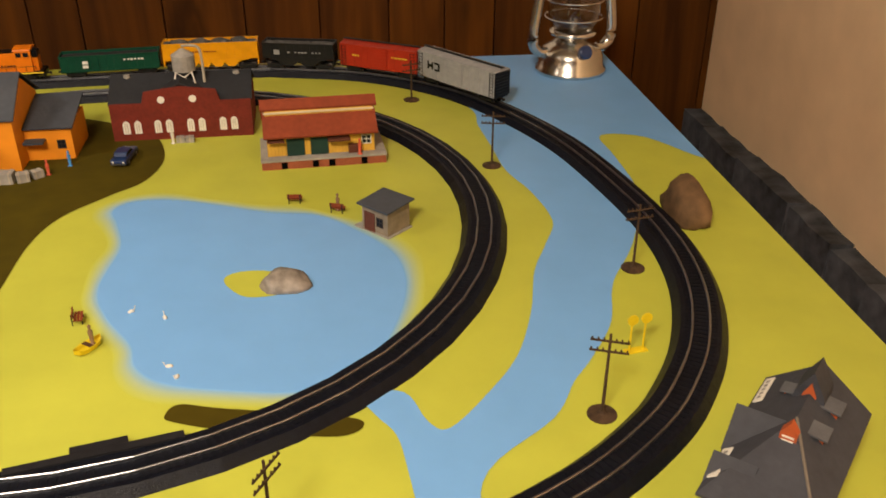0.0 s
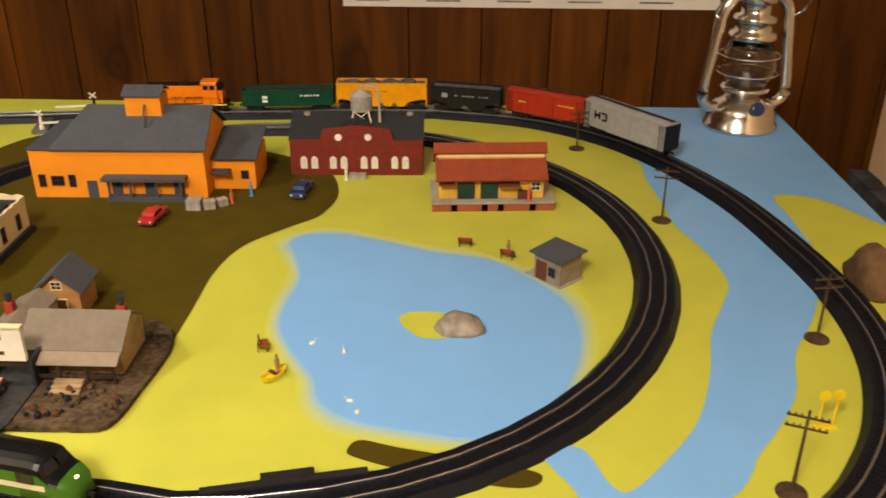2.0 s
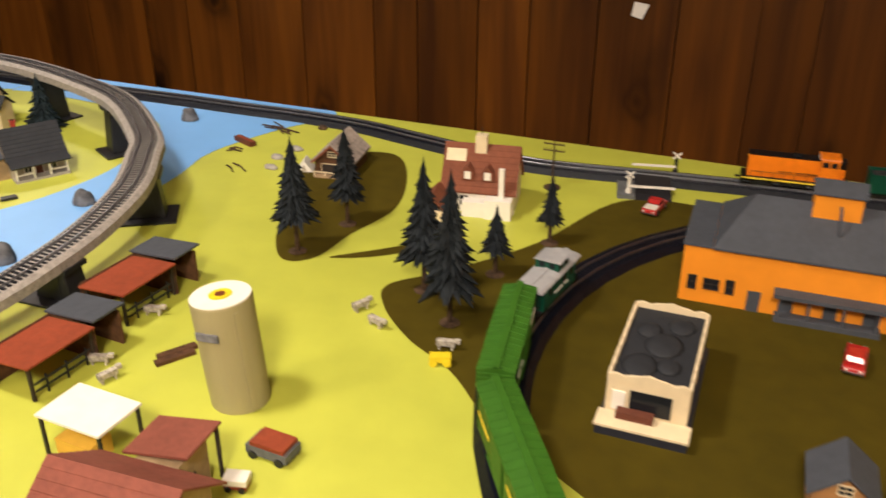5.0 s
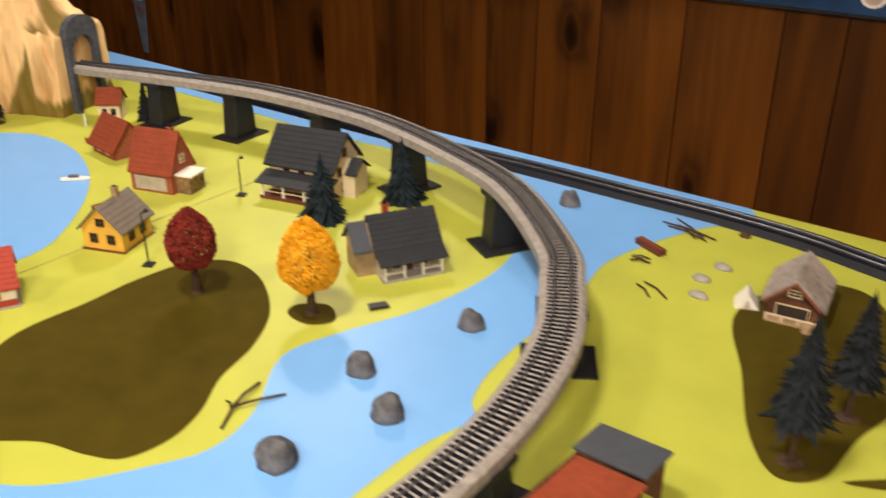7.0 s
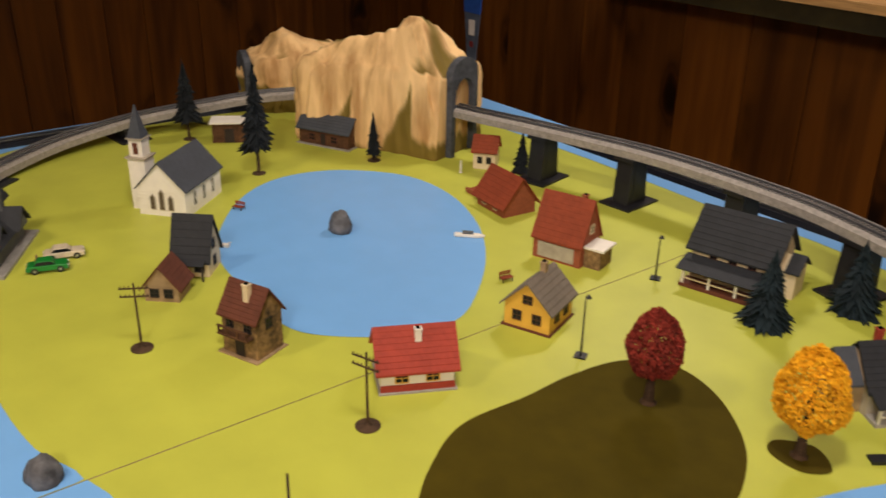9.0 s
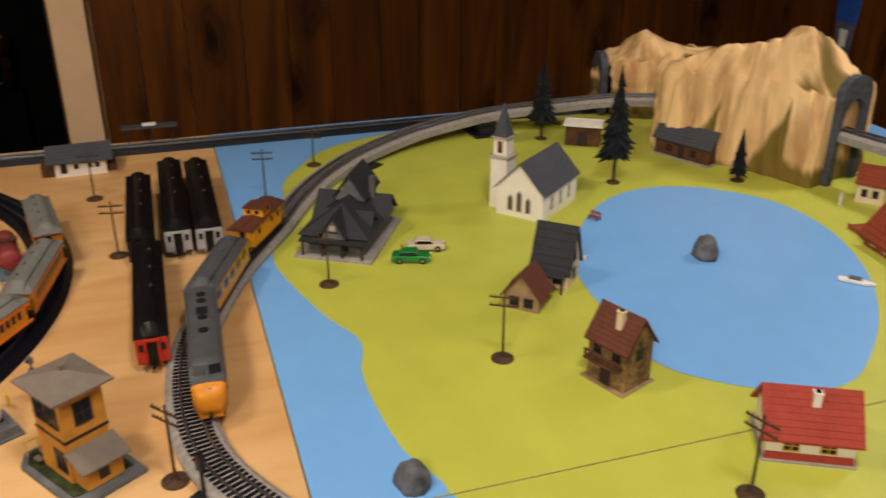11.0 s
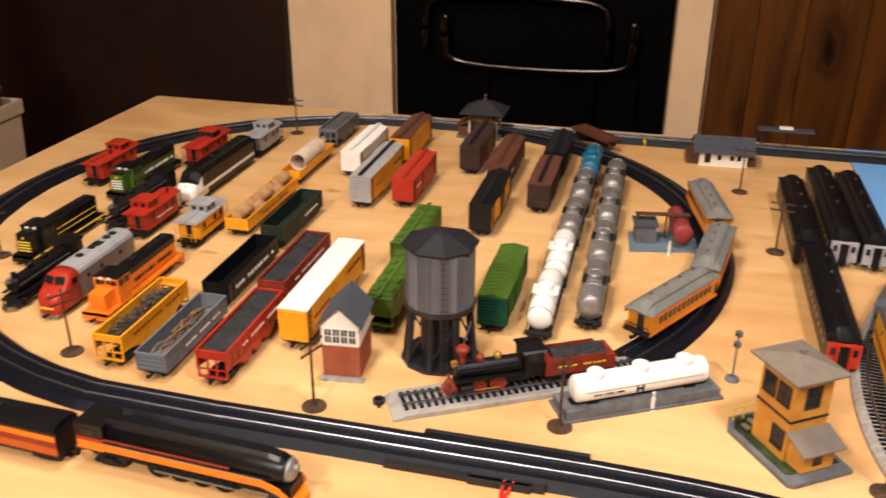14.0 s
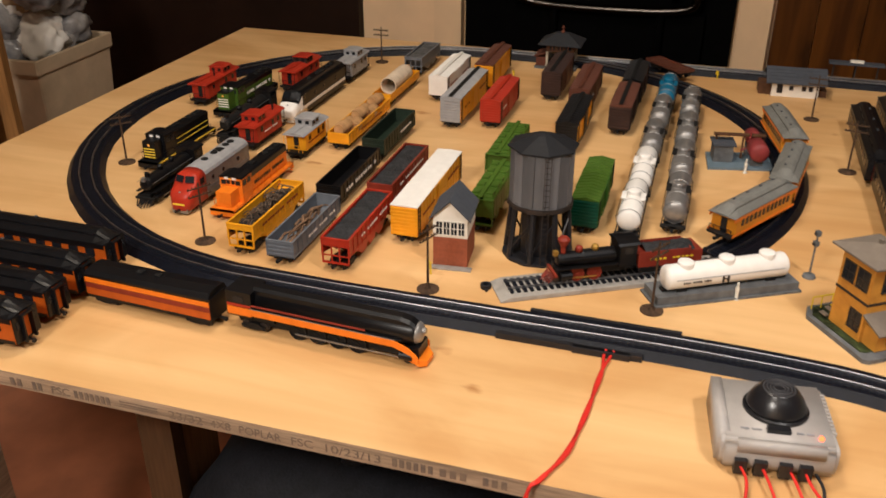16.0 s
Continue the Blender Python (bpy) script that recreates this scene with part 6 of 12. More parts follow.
def manor():
    """A grey many-gabled house near the table edge, hipped at one end."""
    dark = mat("blue_grey_slate", (0.052, 0.054, 0.066), 0.75, var=0.10, scale=140, bump=0.3)
    lead = mat("pale_slate_dormer_roof", (0.115, 0.115, 0.125), 0.75, var=0.1, scale=140, bump=0.3)
    trim = mat("orange_red_dormer_front", (0.48, 0.10, 0.03), 0.7, var=0.1, scale=80)
    t = thing("gabled_manor", "slate-grey gabled house with small red dormers", "model house", (-0.189, 0.073, 0), 48.5, group="model buildings")
    part("wall_shell", boxes((-0.072, 0.078, -0.034, 0.034, 0, 0.0335)), CONC, t)
    bm = bmesh.new()
    e = 0.0415
    lo = [bm.verts.new(p) for p in ((-0.078, -e, 0.0338), (0.084, -e, 0.0338), (0.084, e, 0.0338), (-0.078, e, 0.0338))]
    up = [bm.verts.new((v.co.x, v.co.y, 0.0362)) for v in lo]
    ra, rb = bm.verts.new((0.002, 0, 0.068)), bm.verts.new((0.084, 0, 0.068))
    for q in ((up[0], up[1], rb, ra), (up[2], up[3], ra, rb), (up[3], up[0], ra), (up[1], up[2], rb), lo[::-1]):
        bm.faces.new(q)
    for k in range(4):
        bm.faces.new((lo[k], lo[(k + 1) % 4], up[(k + 1) % 4], up[k]))
    bmesh.ops.recalc_face_normals(bm, faces=bm.faces)
    part("roof", bm, dark, t)
    for xm, hw, top, y0, y1 in ((0.0, 0.024, 0.064, 0.000, 0.0425), (-0.046, 0.017, 0.052, 0.010, 0.0420)):
        part("cross_roof", extrude_poly([(xm - hw, 0.0364), (xm + hw, 0.0364), (xm, top)], y0, y1, "y"), dark, t)
    gb = part("end_gable", extrude_poly([(-0.014, 0.046), (0.014, 0.046), (0.011, 0.066), (0.0, 0.086), (-0.011, 0.066)], 0.038, 0.064, "x"), dark, t)
    part("gable_face", extrude_poly([(-0.0055, 0.056), (0.0055, 0.056), (0.005, 0.066), (0.0, 0.077), (-0.005, 0.066)], 0.0368, 0.0379, "x"), trim, gb)
    part("ridge_cap", tube([Vector((0.002, 0, 0.0685)), Vector((-0.076, -0.0405, 0.0372))], 0.0012, 6), GREYROOF, t)
    for xa, xb, ya, yb in ((0.0, 0.018, -0.024, -0.006), (0.036, 0.054, -0.025, -0.008), (0.042, 0.056, 0.006, 0.022)):
        s = 1 if ya > 0 else -1
        hi, out = (ya, yb) if s > 0 else (yb, ya)
        a, b = sorted((hi, out - s * 0.003))
        dm = part("dormer", boxes((xa + 0.004, xb - 0.004, a, b, 0.040, 0.0568)), trim, t)
        part("dormer_roof", extrude_poly([(hi - s * 0.004, 0.0600), (out, 0.0570), (out, 0.0586), (hi - s * 0.004, 0.0616)], xa, xb, "x"), lead, dm)
    tw = part("red_turret", extrude_poly([(-0.006, 0.050), (0.006, 0.050), (0.006, 0.066), (0.0, 0.075), (-0.006, 0.066)], -0.017, -0.009, "x"), trim, t)
    for z in (0.056, 0.0595, 0.063):
        part("white_slat", boxes((-0.0178, -0.0171, -0.0042, 0.0042, z, z + 0.0014)), WHITES, tw)
    for x in (-0.062, 0.041):
        o = part("roof_sign", boxes((0, 0.036, -0.004, 0.004, 0, 0.001)), WHITES, t)
        o.location, o.rotation_euler = (x, 0.0360, 0.0412), (radians(-37.5), 0, 0)
        for k in range(5):
            part("sign_bar", boxes((0.004 + 0.006 * k, 0.0075 + 0.006 * k, -0.0016, 0.0016, 0.0011, 0.0013)), CONC, o)


manor()


# ---- farm and homes between the two halves ----
RUSSETB = mat("faded_brick_red_roof", (0.21, 0.062, 0.040), 0.75, var=0.12, scale=150, bump=0.35)
RUSSET = mat("russet_shingle", (0.19, 0.062, 0.032), 0.8, var=0.12, scale=150, bump=0.4)


def brown_house():
    t = house("gambrel_house", "brown-shingled house with white walls, dormers and a chimney", (-1.522, 0.884), 10, 0.100, 0.078, 0.034, 0.052, WHITES, RUSSET, "x", 0.004, wins=(("r", 0.03, 0.012, 0.010, 0.014), ("f", 0.030, 0.010, 0.012, 0.015)), frame=WHITEW, courses=8)
    for x in (0.034, 0.062):
        dm = part("dormer", extrude_poly([(x - 0.008, 0.046), (x + 0.008, 0.046), (x + 0.008, 0.058), (x, 0.067), (x - 0.008, 0.058)], 0.004, 0.034, "y"), RUSSET, t)
        part("dormer_window", boxes((x - 0.0045, x + 0.0045, 0.003, 0.004, 0.048, 0.059)), WHITES, dm)
    part("white_porch", bevel(boxes((0.030, 0.062, -0.018, -0.0005, 0, 0.022)), 0.0008, 1), WHITES, t)
    part("white_porch", bevel(boxes((0.0625, 0.099, -0.022, -0.0005, 0, 0.028)), 0.0008, 1), WHITES, t)
    part("porch_column", boxes((0.080, 0.087, -0.010, -0.003, 0.0282, 0.070)), WHITES, t)
    slab(t, "front_wing", -0.022, 0.012, -0.056, -0.0005, 0, 0.020, CREAMW)
    part("front_wing_roof", extrude_poly([(-0.026, 0.0202), (-0.005, 0.040), (0.016, 0.0202), (0.016, 0.0224), (-0.005, 0.0424), (-0.026, 0.0224)], -0.058, -0.0006, "y"), RUSSET, t)
    for y in (-0.042, -0.018):
        part("wing_window", boxes((-0.0235, -0.0221, y - 0.006, y + 0.006, 0.006, 0.016)), GLASS, t)
    o = part("roof_sheet", boxes((-0.014, 0.014, -0.009, 0.009, 0, 0.0012)), CREAMW, t)
    o.location, o.rotation_euler = (0.014, 0.028, 0.0735), (radians(53), 0, 0)
    part("stone_chimney", boxes((0.040, 0.056, 0.030, 0.046, 0.076, 0.102)), CREAMW, t)
    part("weathervane", lathe([(0.0006, 0.102), (0.0006, 0.114)], 5, m=Matrix.Translation((0.048, 0.038, 0))), DARKW, t)


brown_house()
l_ = house("log_lodge", "small log lodge with a pale shingled roof and open porch", (-1.753, 0.930), 8, 0.058, 0.076, 0.026, 0.026, LOG, mat("pale_shingles", (0.34, 0.29, 0.26), 0.85, var=0.25, scale=120, bump=0.4), "y", 0.006, wins=(("f", 0.029, 0.032, 0.012, 0.007),), doors=(("f", 0.029, 0.034, 0.018, DARKW),), frame=CREAMW, courses=6)
for s_ in (-1, 1):
    o = part("rake_board", boxes((0, 0.043, -0.0012, 0.0, -0.0015, 0.0015)), RUSSET, l_)
    o.location, o.rotation_euler = (0.029, -0.0065, 0.0505), (0, radians(42 if s_ > 0 else 138), 0)
slab(l_, "porch_deck", 0.002, 0.056, -0.012, -0.0005, 0, 0.003, TAN)
slab(l_, "porch_rail", 0.002, 0.056, -0.0115, -0.0102, 0.009, 0.0105, CREAMW)
for x in (0.003, 0.020, 0.038, 0.055):
    slab(l_, "porch_post", x - 0.0009, x + 0.0009, -0.0118, -0.0100, 0.0031, 0.0089, CREAMW)
slab(l_, "woodpile", 0.044, 0.057, -0.022, -0.0125, 0, 0.008, TAN)
t = thing("white_tent", "small white tent pitched beside a lodge", "tent", (-1.778, 0.944, 0), 20)
part("canvas", extrude_poly([(-0.014, 0), (0.014, 0), (0.0, 0.019)], -0.014, 0.014, "y"), WHITES, t)
part("flap", extrude_poly([(-0.005, 0), (0.005, 0), (0.0, 0.013)], -0.0152, -0.0142, "y"), GREYW, t)
for i, (x, y) in enumerate(((-1.844, 0.968), (-1.834, 1.013), (-1.830, 0.926))):
    boulder("pale_stone", (x, y), (0.012, 0.007, 0.007), CONC, "pale flat stone on the grass", 40 + i, "pale stones")
t = thing("long_crate", "small red-brown wooden crate lying by the river", "crate", (-1.932, 1.010, 0), -24)
part("box", bevel(boxes((-0.024, 0.024, -0.006, 0.006, 0, 0.008)), 0.001, 1), BROWNROOF, t)
part("lid_slat", boxes((-0.023, 0.023, -0.002, 0.002, 0.0081, 0.0089)), REDROOF, t)


def log_heap(at, rz, n, L, label):
    rng = random.Random(int(at[0] * 1000))
    t = thing("fallen_branch", label, "branch", (*at, 0), rz, group="fallen branches")
    for i in range(n):
        a = rng.uniform(-0.6, 0.6)
        l = L * rng.uniform(0.5, 1)
        y = rng.uniform(-0.012, 0.012)
        part("twig", tube([Vector((-l / 2 * math.cos(a), y - l / 2 * math.sin(a), 0.0018)), Vector((0, y + 0.002, 0.004)), Vector((l / 2 * math.cos(a), y + l / 2 * math.sin(a), 0.0022))], 0.0013, 5), BARK, t)


log_heap((-1.925, 0.965), 20, 3, 0.03, "small heap of brown twigs")
log_heap((-1.915, 1.085), -15, 5, 0.085, "dark fallen branches at the river bend")
log_heap((-1.885, 0.900), -50, 2, 0.06, "thin brown branch on the grass")
t = thing("fallen_branch", "dry forked branch on the river bank", "branch", (-2.096, 0.442, 0), 0, group="fallen branches")
for bend, rr in ((((0.014, -0.026, 0.0016), (0.006, -0.012, 0.0020), (0.0, 0.0, 0.0045), (-0.006, 0.020, 0.0060), (-0.011, 0.044, 0.0035)), 0.0017), (((0.0, 0.0, 0.0045), (0.007, 0.012, 0.0060), (0.012, 0.024, 0.0050), (0.022, 0.048, 0.0016)), 0.0014), (((0.001, -0.003, 0.0040), (-0.006, 0.002, 0.0060), (-0.013, 0.003, 0.0040)), 0.0011)):
    part("twig", tube([Vector(q) for q in bend], rr, 6), BARK, t)
pl_ = thing("plank_stack", "two dark sawn planks on the grass beside a silo", "planks", (-1.640, 0.432, 0), 58)
for i_ in (-1, 1):
    part("plank", bevel(boxes((-0.021, 0.021, -0.0045, 0.0045, 0, 0.0042)), 0.0006, 1), LOG, pl_).location = (0.003 * i_, 0.0049 * i_, 0)
boulder("stump", (-1.846, 1.123), (0.008, 0.007, 0.007), BARK, "small brown stump near the track", 51)
boulder("stump", (-1.555, 1.02), (0.008, 0.007, 0.007), BARK, "small brown stump near the track", 52)


def silo():
    t = thing("grain_silo", "tall olive-grey cylindrical silo with a white top", "silo", (-1.537, 0.396, 0))
    t.rotation_euler = (0, radians(-5), 0)
    cyl = mat("olive_grey_board", (0.33, 0.29, 0.15), 0.6, var=0.08, scale=20, stretch=(1, 1, 0.1))
    part("barrel", lathe([(0.0280, -0.003), (0.0285, 0.002), (0.0292, 0.110), (0.0288, 0.112)], 36), cyl, t, smooth=False)
    part("top", lathe([(0.0285, 0.1121), (0.0285, 0.1132)], 36), WHITES, t)
    part("ring_mark", lathe([(0.011, 0.1133), (0.011, 0.1140)], 20), GOLDP, t)
    part("ring_mark", lathe([(0.005, 0.1141), (0.005, 0.1146)], 16), BROWNP, t)
    b = part("label_band", boxes((-0.012, 0.012, -0.0308, -0.0285, 0.080, 0.0875)), INKGREY, t)
    part("ladder_bar", boxes((-0.0305, -0.0295, -0.002, 0.002, 0.0, 0.105), m=Matrix.Rotation(2.6, 4, "Z")), cyl, t)


silo()
t = thing("hay_cart", "small dark cart with a rust red cover", "cart", (-1.463, 0.335, 0), -4)
t.scale = (0.92, 0.92, 0.82)
part("body", bevel(boxes((-0.023, 0.023, -0.013, 0.013, 0.005, 0.016)), 0.001, 1), CONCD, t)
part("cover", bevel(boxes((-0.018, 0.020, -0.0125, 0.0125, 0.0161, 0.021)), 0.001, 1), REDROOF, t)
for x in (-0.015, 0.015):
    for y in (-0.0135, 0.0135):
        part("wheel", lathe([(0.005, -0.001), (0.005, 0.001)], 12, "y", Matrix.Translation((x, y, 0.005))), BLACK, t)
t = thing("small_wagon", "tiny wagon with a white top and red body", "cart", (-1.469, 0.287, 0), 15)
t.scale = (0.75, 0.75, 0.72)
part("body", boxes((-0.013, 0.013, -0.009, 0.009, 0.004, 0.010)), REDROOF, t)
part("top", bevel(boxes((-0.014, 0.014, -0.010, 0.010, 0.0101, 0.018)), 0.003, 2), WHITES, t)
for x in (-0.008, 0.008):
    for y in (-0.0095, 0.0095):
        part("wheel", lathe([(0.004, -0.001), (0.004, 0.001)], 10, "y", Matrix.Translation((x, y, 0.004))), BLACK, t)


def stable(at, rz):
    t = thing("feed_stable", "dark open stable with rust red and grey flat roofs", "model stable", (*at, 0), rz, group="stables")
    w, d = 0.060, 0.120
    slab(t, "back_wall", -0.002, 0.0, 0.0, d, 0, 0.040, LOG)
    slab(t, "side_wall", 0.0001, w, d - 0.003, d, 0, 0.040, LOG)
    slab(t, "pen_wall", 0.0001, w, d - 0.038, d - 0.036, 0, 0.040, LOG)
    posts(t, (0.004, w - 0.003), 0.003, 0, 0.036, 0.0016, DARKW)
    posts(t, (w - 0.003,), d - 0.040, 0, 0.040, 0.0016, DARKW)
    part("red_roof", extrude_poly([(0.0, 0.0365), (w + 0.006, 0.0415), (w + 0.006, 0.0435), (0.0, 0.0385)], -0.004, d - 0.040, "y"), REDROOF, t)
    part("grey_roof", extrude_poly([(-0.005, 0.0415), (w + 0.004, 0.0465), (w + 0.004, 0.0488), (-0.005, 0.0438)], d - 0.0395, d + 0.004, "y"), SLATE, t)
    for z in (0.008, 0.016):
        slab(t, "fence_rail", w - 0.003, w - 0.0018, 0.006, d - 0.045, z, z + 0.0025, BLACK)
    for y in (0.02, 0.045, 0.07):
        slab(t, "fence_post", w - 0.0045, w - 0.0032, y, y + 0.002, 0, 0.021, BLACK)


stable((-1.784, 0.462), -4)
stable((-1.774, 0.317), -4)


def red_barn():
    t = house("farm_house", "farmhouse with reddish brown roofs near the table edge", (-1.552, 0.148), 3, 0.100, 0.086, 0.048, 0.030, TAN, RUSSETB, "x", 0.009, wins=(("f", 0.03, 0.02, 0.014, 0.016), ("r", 0.028, 0.014, 0.012, 0.018), ("r", 0.058, 0.014, 0.012, 0.018)), frame=CREAMW, courses=7)
    part("rear_wing", boxes((0.024, 0.064, 0.0865, 0.136, 0, 0.0440)), TAN, t)
    part("rear_roof", extrude_poly([(0.012, 0.0452), (0.074, 0.0545), (0.074, 0.0570), (0.012, 0.0477)], 0.0960, 0.146, "y"), RUSSETB, t)
    posts(t, (0.071,), 0.142, 0, 0.0525, 0.0014, DARKW)
    slab(t, "side_door", 0.0642, 0.0650, 0.100, 0.116, 0, 0.026, DARKW)


red_barn()
t = thing("open_shelter", "open farm shelter with a white flat roof", "model shelter", (-1.611, 0.280, 0), -3, group="model buildings")
slab(t, "roof", -0.036, 0.036, -0.026, 0.026, 0.0440, 0.0465, WHITES)
for x in (-0.033, 0.033):
    for y in (-0.023, 0.023):
        part("post", boxes((x - 0.0014, x + 0.0014, y - 0.0014, y + 0.0014, 0, 0.0439)), BLACK, t)
slab(t, "hay_stack", -0.028, 0.012, -0.018, 0.008, 0, 0.018, YELLOW)


def cow(at, rz, m, h=0.011):
    t = mesh_ob("toy_cow", join(bevel(boxes((-0.011, 0.009, -0.0035, 0.0035, h * 0.45, h)), 0.0012, 1), boxes((0.0085, 0.0145, -0.002, 0.002, h * 0.75, h * 1.2)),
                               *[boxes((x - 0.001, x + 0.001, y - 0.001, y + 0.001, 0, h * 0.47)) for x in (-0.008, 0.006) for y in (-0.0024, 0.0024)]), m)
    t.location, t.rotation_euler = (*at, 0), (0, 0, radians(rz))
    tagged(t, "tiny toy cow standing on the grass", "toy animal", "toy cows")


HIDE = mat("piebald_hide", (0.55, 0.50, 0.42), 0.7, var=0.4, scale=260, tint=(0.04, 0.03, 0.025))
for a, r in (((-1.384, 0.551), 10), ((-1.472, 0.564), -20), ((-1.504, 0.590), 60), ((-1.714, 0.492), 15), ((-1.675, 0.371), 70), ((-1.702, 0.391), 20)):
    cow(a, r, HIDE)
t = thing("yellow_cart", "tiny yellow plastic cart under the pines", "cart", (-1.380, 0.522, 0), 20)
part("tray", bevel(boxes((-0.011, 0.011, -0.006, 0.006, 0.005, 0.011)), 0.001, 1), GOLDP, t)
for x in (-0.007, 0.007):
    part("axle_wheel", lathe([(0.0045, -0.0065), (0.0045, 0.0065)], 10, "y", Matrix.Translation((x, 0, 0.0045))), GOLDP, t)

# ---- village ----
def pier(at, h, rz):
    """A black plastic bridge pier on its base plate."""
    t = thing("bridge_pier", "black plastic bridge pier on a square base plate", "pier", (*at, 0), rz, group="bridge piers")
    slab(t, "base_plate", -0.030, 0.030, -0.040, 0.040, 0, 0.003, BLACK, bv=0.0008)
    part("shaft", bevel(extrude_poly([(-0.026, 0.0031), (0.026, 0.0031), (0.020, h - 0.006), (-0.020, h - 0.006)], -0.015, 0.015, "x"), 0.001, 1), BLACK, t)
    slab(t, "cap", -0.018, 0.018, -0.026, 0.026, h - 0.0059, h, BLACK, bv=0.0006)
    for x in (-0.0156, 0.0151):
        slab(t, "rib", x, x + 0.0005, -0.012, 0.012, 0.006, max(0.008, h - 0.010), BLACK)


GP = even(GREY, True, 0.01)
for a, rz in (((-2.89, 0.975), 12), ((-2.715, 0.998), 5), ((-2.52, 1.002), 0), ((-2.321, 0.973), -12), ((-2.105, 0.893), -30), ((-1.905, 0.690), -58), ((-1.846, 0.490), -88), ((-1.885, 0.265), -110), ((-3.505, 0.455), 95), ((-3.36, 0.205), 130)):
    q = min(GP, key=lambda v: (v.x - a[0]) ** 2 + (v.y - a[1]) ** 2)
    pier((q.x, q.y), q.z - 0.0072, rz)


def church():
    t = house("village_church", "white wooden church with grey roof and steeple", (-3.122, 0.332), 40, 0.078, 0.120, 0.045, 0.040, WHITES, SLATE, "y", 0.004, wins=(), frame=WHITEW, courses=0, clap=8, cat="model church")
    for u, hh in ((0.024, 0.026), (0.039, 0.034), (0.054, 0.026)):
        o = part("arched_window", extrude_poly([(-0.0045, 0), (0.0045, 0), (0.0045, hh - 0.006), (0, hh), (-0.0045, hh - 0.006)], -0.0014, 0, "y"), GREYW, t)
        o.location = (u, 0, 0.010)
        part("pane", extrude_poly([(-0.003, 0.0015), (0.003, 0.0015), (0.003, hh - 0.0065), (0, hh - 0.0025), (-0.003, hh - 0.0065)], -0.0020, -0.0015, "y"), mat("dim_church_glass", (0.10, 0.075, 0.05), 0.35), o)
    for u in (0.03, 0.06, 0.09):
        opening(t, 0.078, 0.12, "r", u, 0.012, 0.009, 0.022, WHITEW)
    tw = part("tower", boxes((-0.022, 0.006, 0.018, 0.046, 0, 0.082)), WHITES, t)
    part("tower_eave", boxes((-0.025, 0.009, 0.015, 0.049, 0.0821, 0.0845)), GREYW, tw)
    part("belfry", boxes((-0.019, 0.003, 0.021, 0.043, 0.0846, 0.112)), WHITES, tw)
    part("louvre", boxes((-0.012, -0.004, 0.0200, 0.0209, 0.089, 0.107)), BROWNROOF, tw)
    part("belfry_eave", boxes((-0.022, 0.006, 0.018, 0.046, 0.1121, 0.114)), GREYW, tw)
    bm = lathe([(0.0165, 0.1141), (0.0008, 0.164)], 4, m=Matrix.Translation((-0.008, 0.032, 0)) @ Matrix.Rotation(0.785, 4, "Z"))
    part("spire", bm, SLATE, tw)
    part("annex_roof", extrude_poly([(-0.014, 0.040), (-0.001, 0.052), (-0.001, 0.0535), (-0.016, 0.0415)], 0.050, 0.085, "y"), SLATE, t)
    part("annex", boxes((-0.013, -0.0005, 0.0505, 0.083, 0, 0.0395)), WHITES, t)


church()
h_ = house("gabled_house", "tall cream house with a steep charcoal roof at the lake", (-2.884, 0.290), 48, 0.048, 0.048, 0.028, 0.050, CREAMW, CHAR, "x", 0.004, wins=(("f", 0.013, 0.008, 0.012, 0.014), ("f", 0.035, 0.008, 0.012, 0.014), ("r", 0.024, 0.010, 0.009, 0.012), ("r", 0.024, 0.034, 0.009, 0.012), ("l", 0.024, 0.034, 0.009, 0.012)), chimneys=((0.034, 0.034, 0.032, BRICKO),), frame=DARKW)
part("porch_roof", extrude_poly([(-0.016, 0.0215), (-0.0045, 0.0262), (-0.0045, 0.0280), (-0.017, 0.0233)], 0.002, 0.046, "x"), CHAR, h_)
posts(h_, (0.004, 0.024, 0.044), -0.014, 0.0, 0.0222, 0.0012, DARKW)
house("cottage", "small tan cottage with a reddish brown roof", (-2.836, 0.233), 48, 0.044, 0.040, 0.021, 0.027, TAN, BROWNROOF, "y", 0.005, wins=(("f", 0.013, 0.007, 0.010, 0.010), ("f", 0.031, 0.007, 0.010, 0.010)), frame=DARKW)
s_ = house("stone_house", "brown fieldstone house with a brown roof and white chimney", (-2.668, 0.262), 22, 0.050, 0.043, 0.050, 0.030, STONEW, BROWNROOF, "x", 0.004, wins=(("f", 0.012, 0.033, 0.009, 0.011), ("f", 0.038, 0.033, 0.009, 0.011), ("r", 0.021, 0.034, 0.009, 0.011)), doors=(("f", 0.025, 0.011, 0.022, DARKW),), chimneys=((0.030, 0.012, 0.034, CREAMW),), frame=DARKW, courses=8, base=(-0.004, 0.054, -0.006, 0.047, 0.0015, TAN))
slab(s_, "balcony", 0.003, 0.047, -0.012, -0.001, 0.027, 0.029, LOG)
for x in (0.005, 0.018, 0.032, 0.045):
    slab(s_, "baluster", x - 0.001, x + 0.001, -0.0115, -0.0095, 0.0291, 0.037, LOG)
slab(s_, "porch_beam", 0.003, 0.047, -0.0118, -0.0092, 0.0371, 0.0385, LOG)
r_ = house("red_bungalow", "white bungalow with a bright red roof and skirting", (-2.489, 0.356), 63, 0.078, 0.060, 0.028, 0.032, WHITES, BARNRED, "x", 0.006, wins=(("f", 0.022, 0.011, 0.013, 0.010), ("f", 0.055, 0.011, 0.013, 0.010)), chimneys=((0.042, 0.020, 0.034, WHITES),), frame=YELLOW, courses=8, base=(-0.003, 0.081, -0.004, 0.063, 0.002, CONC))
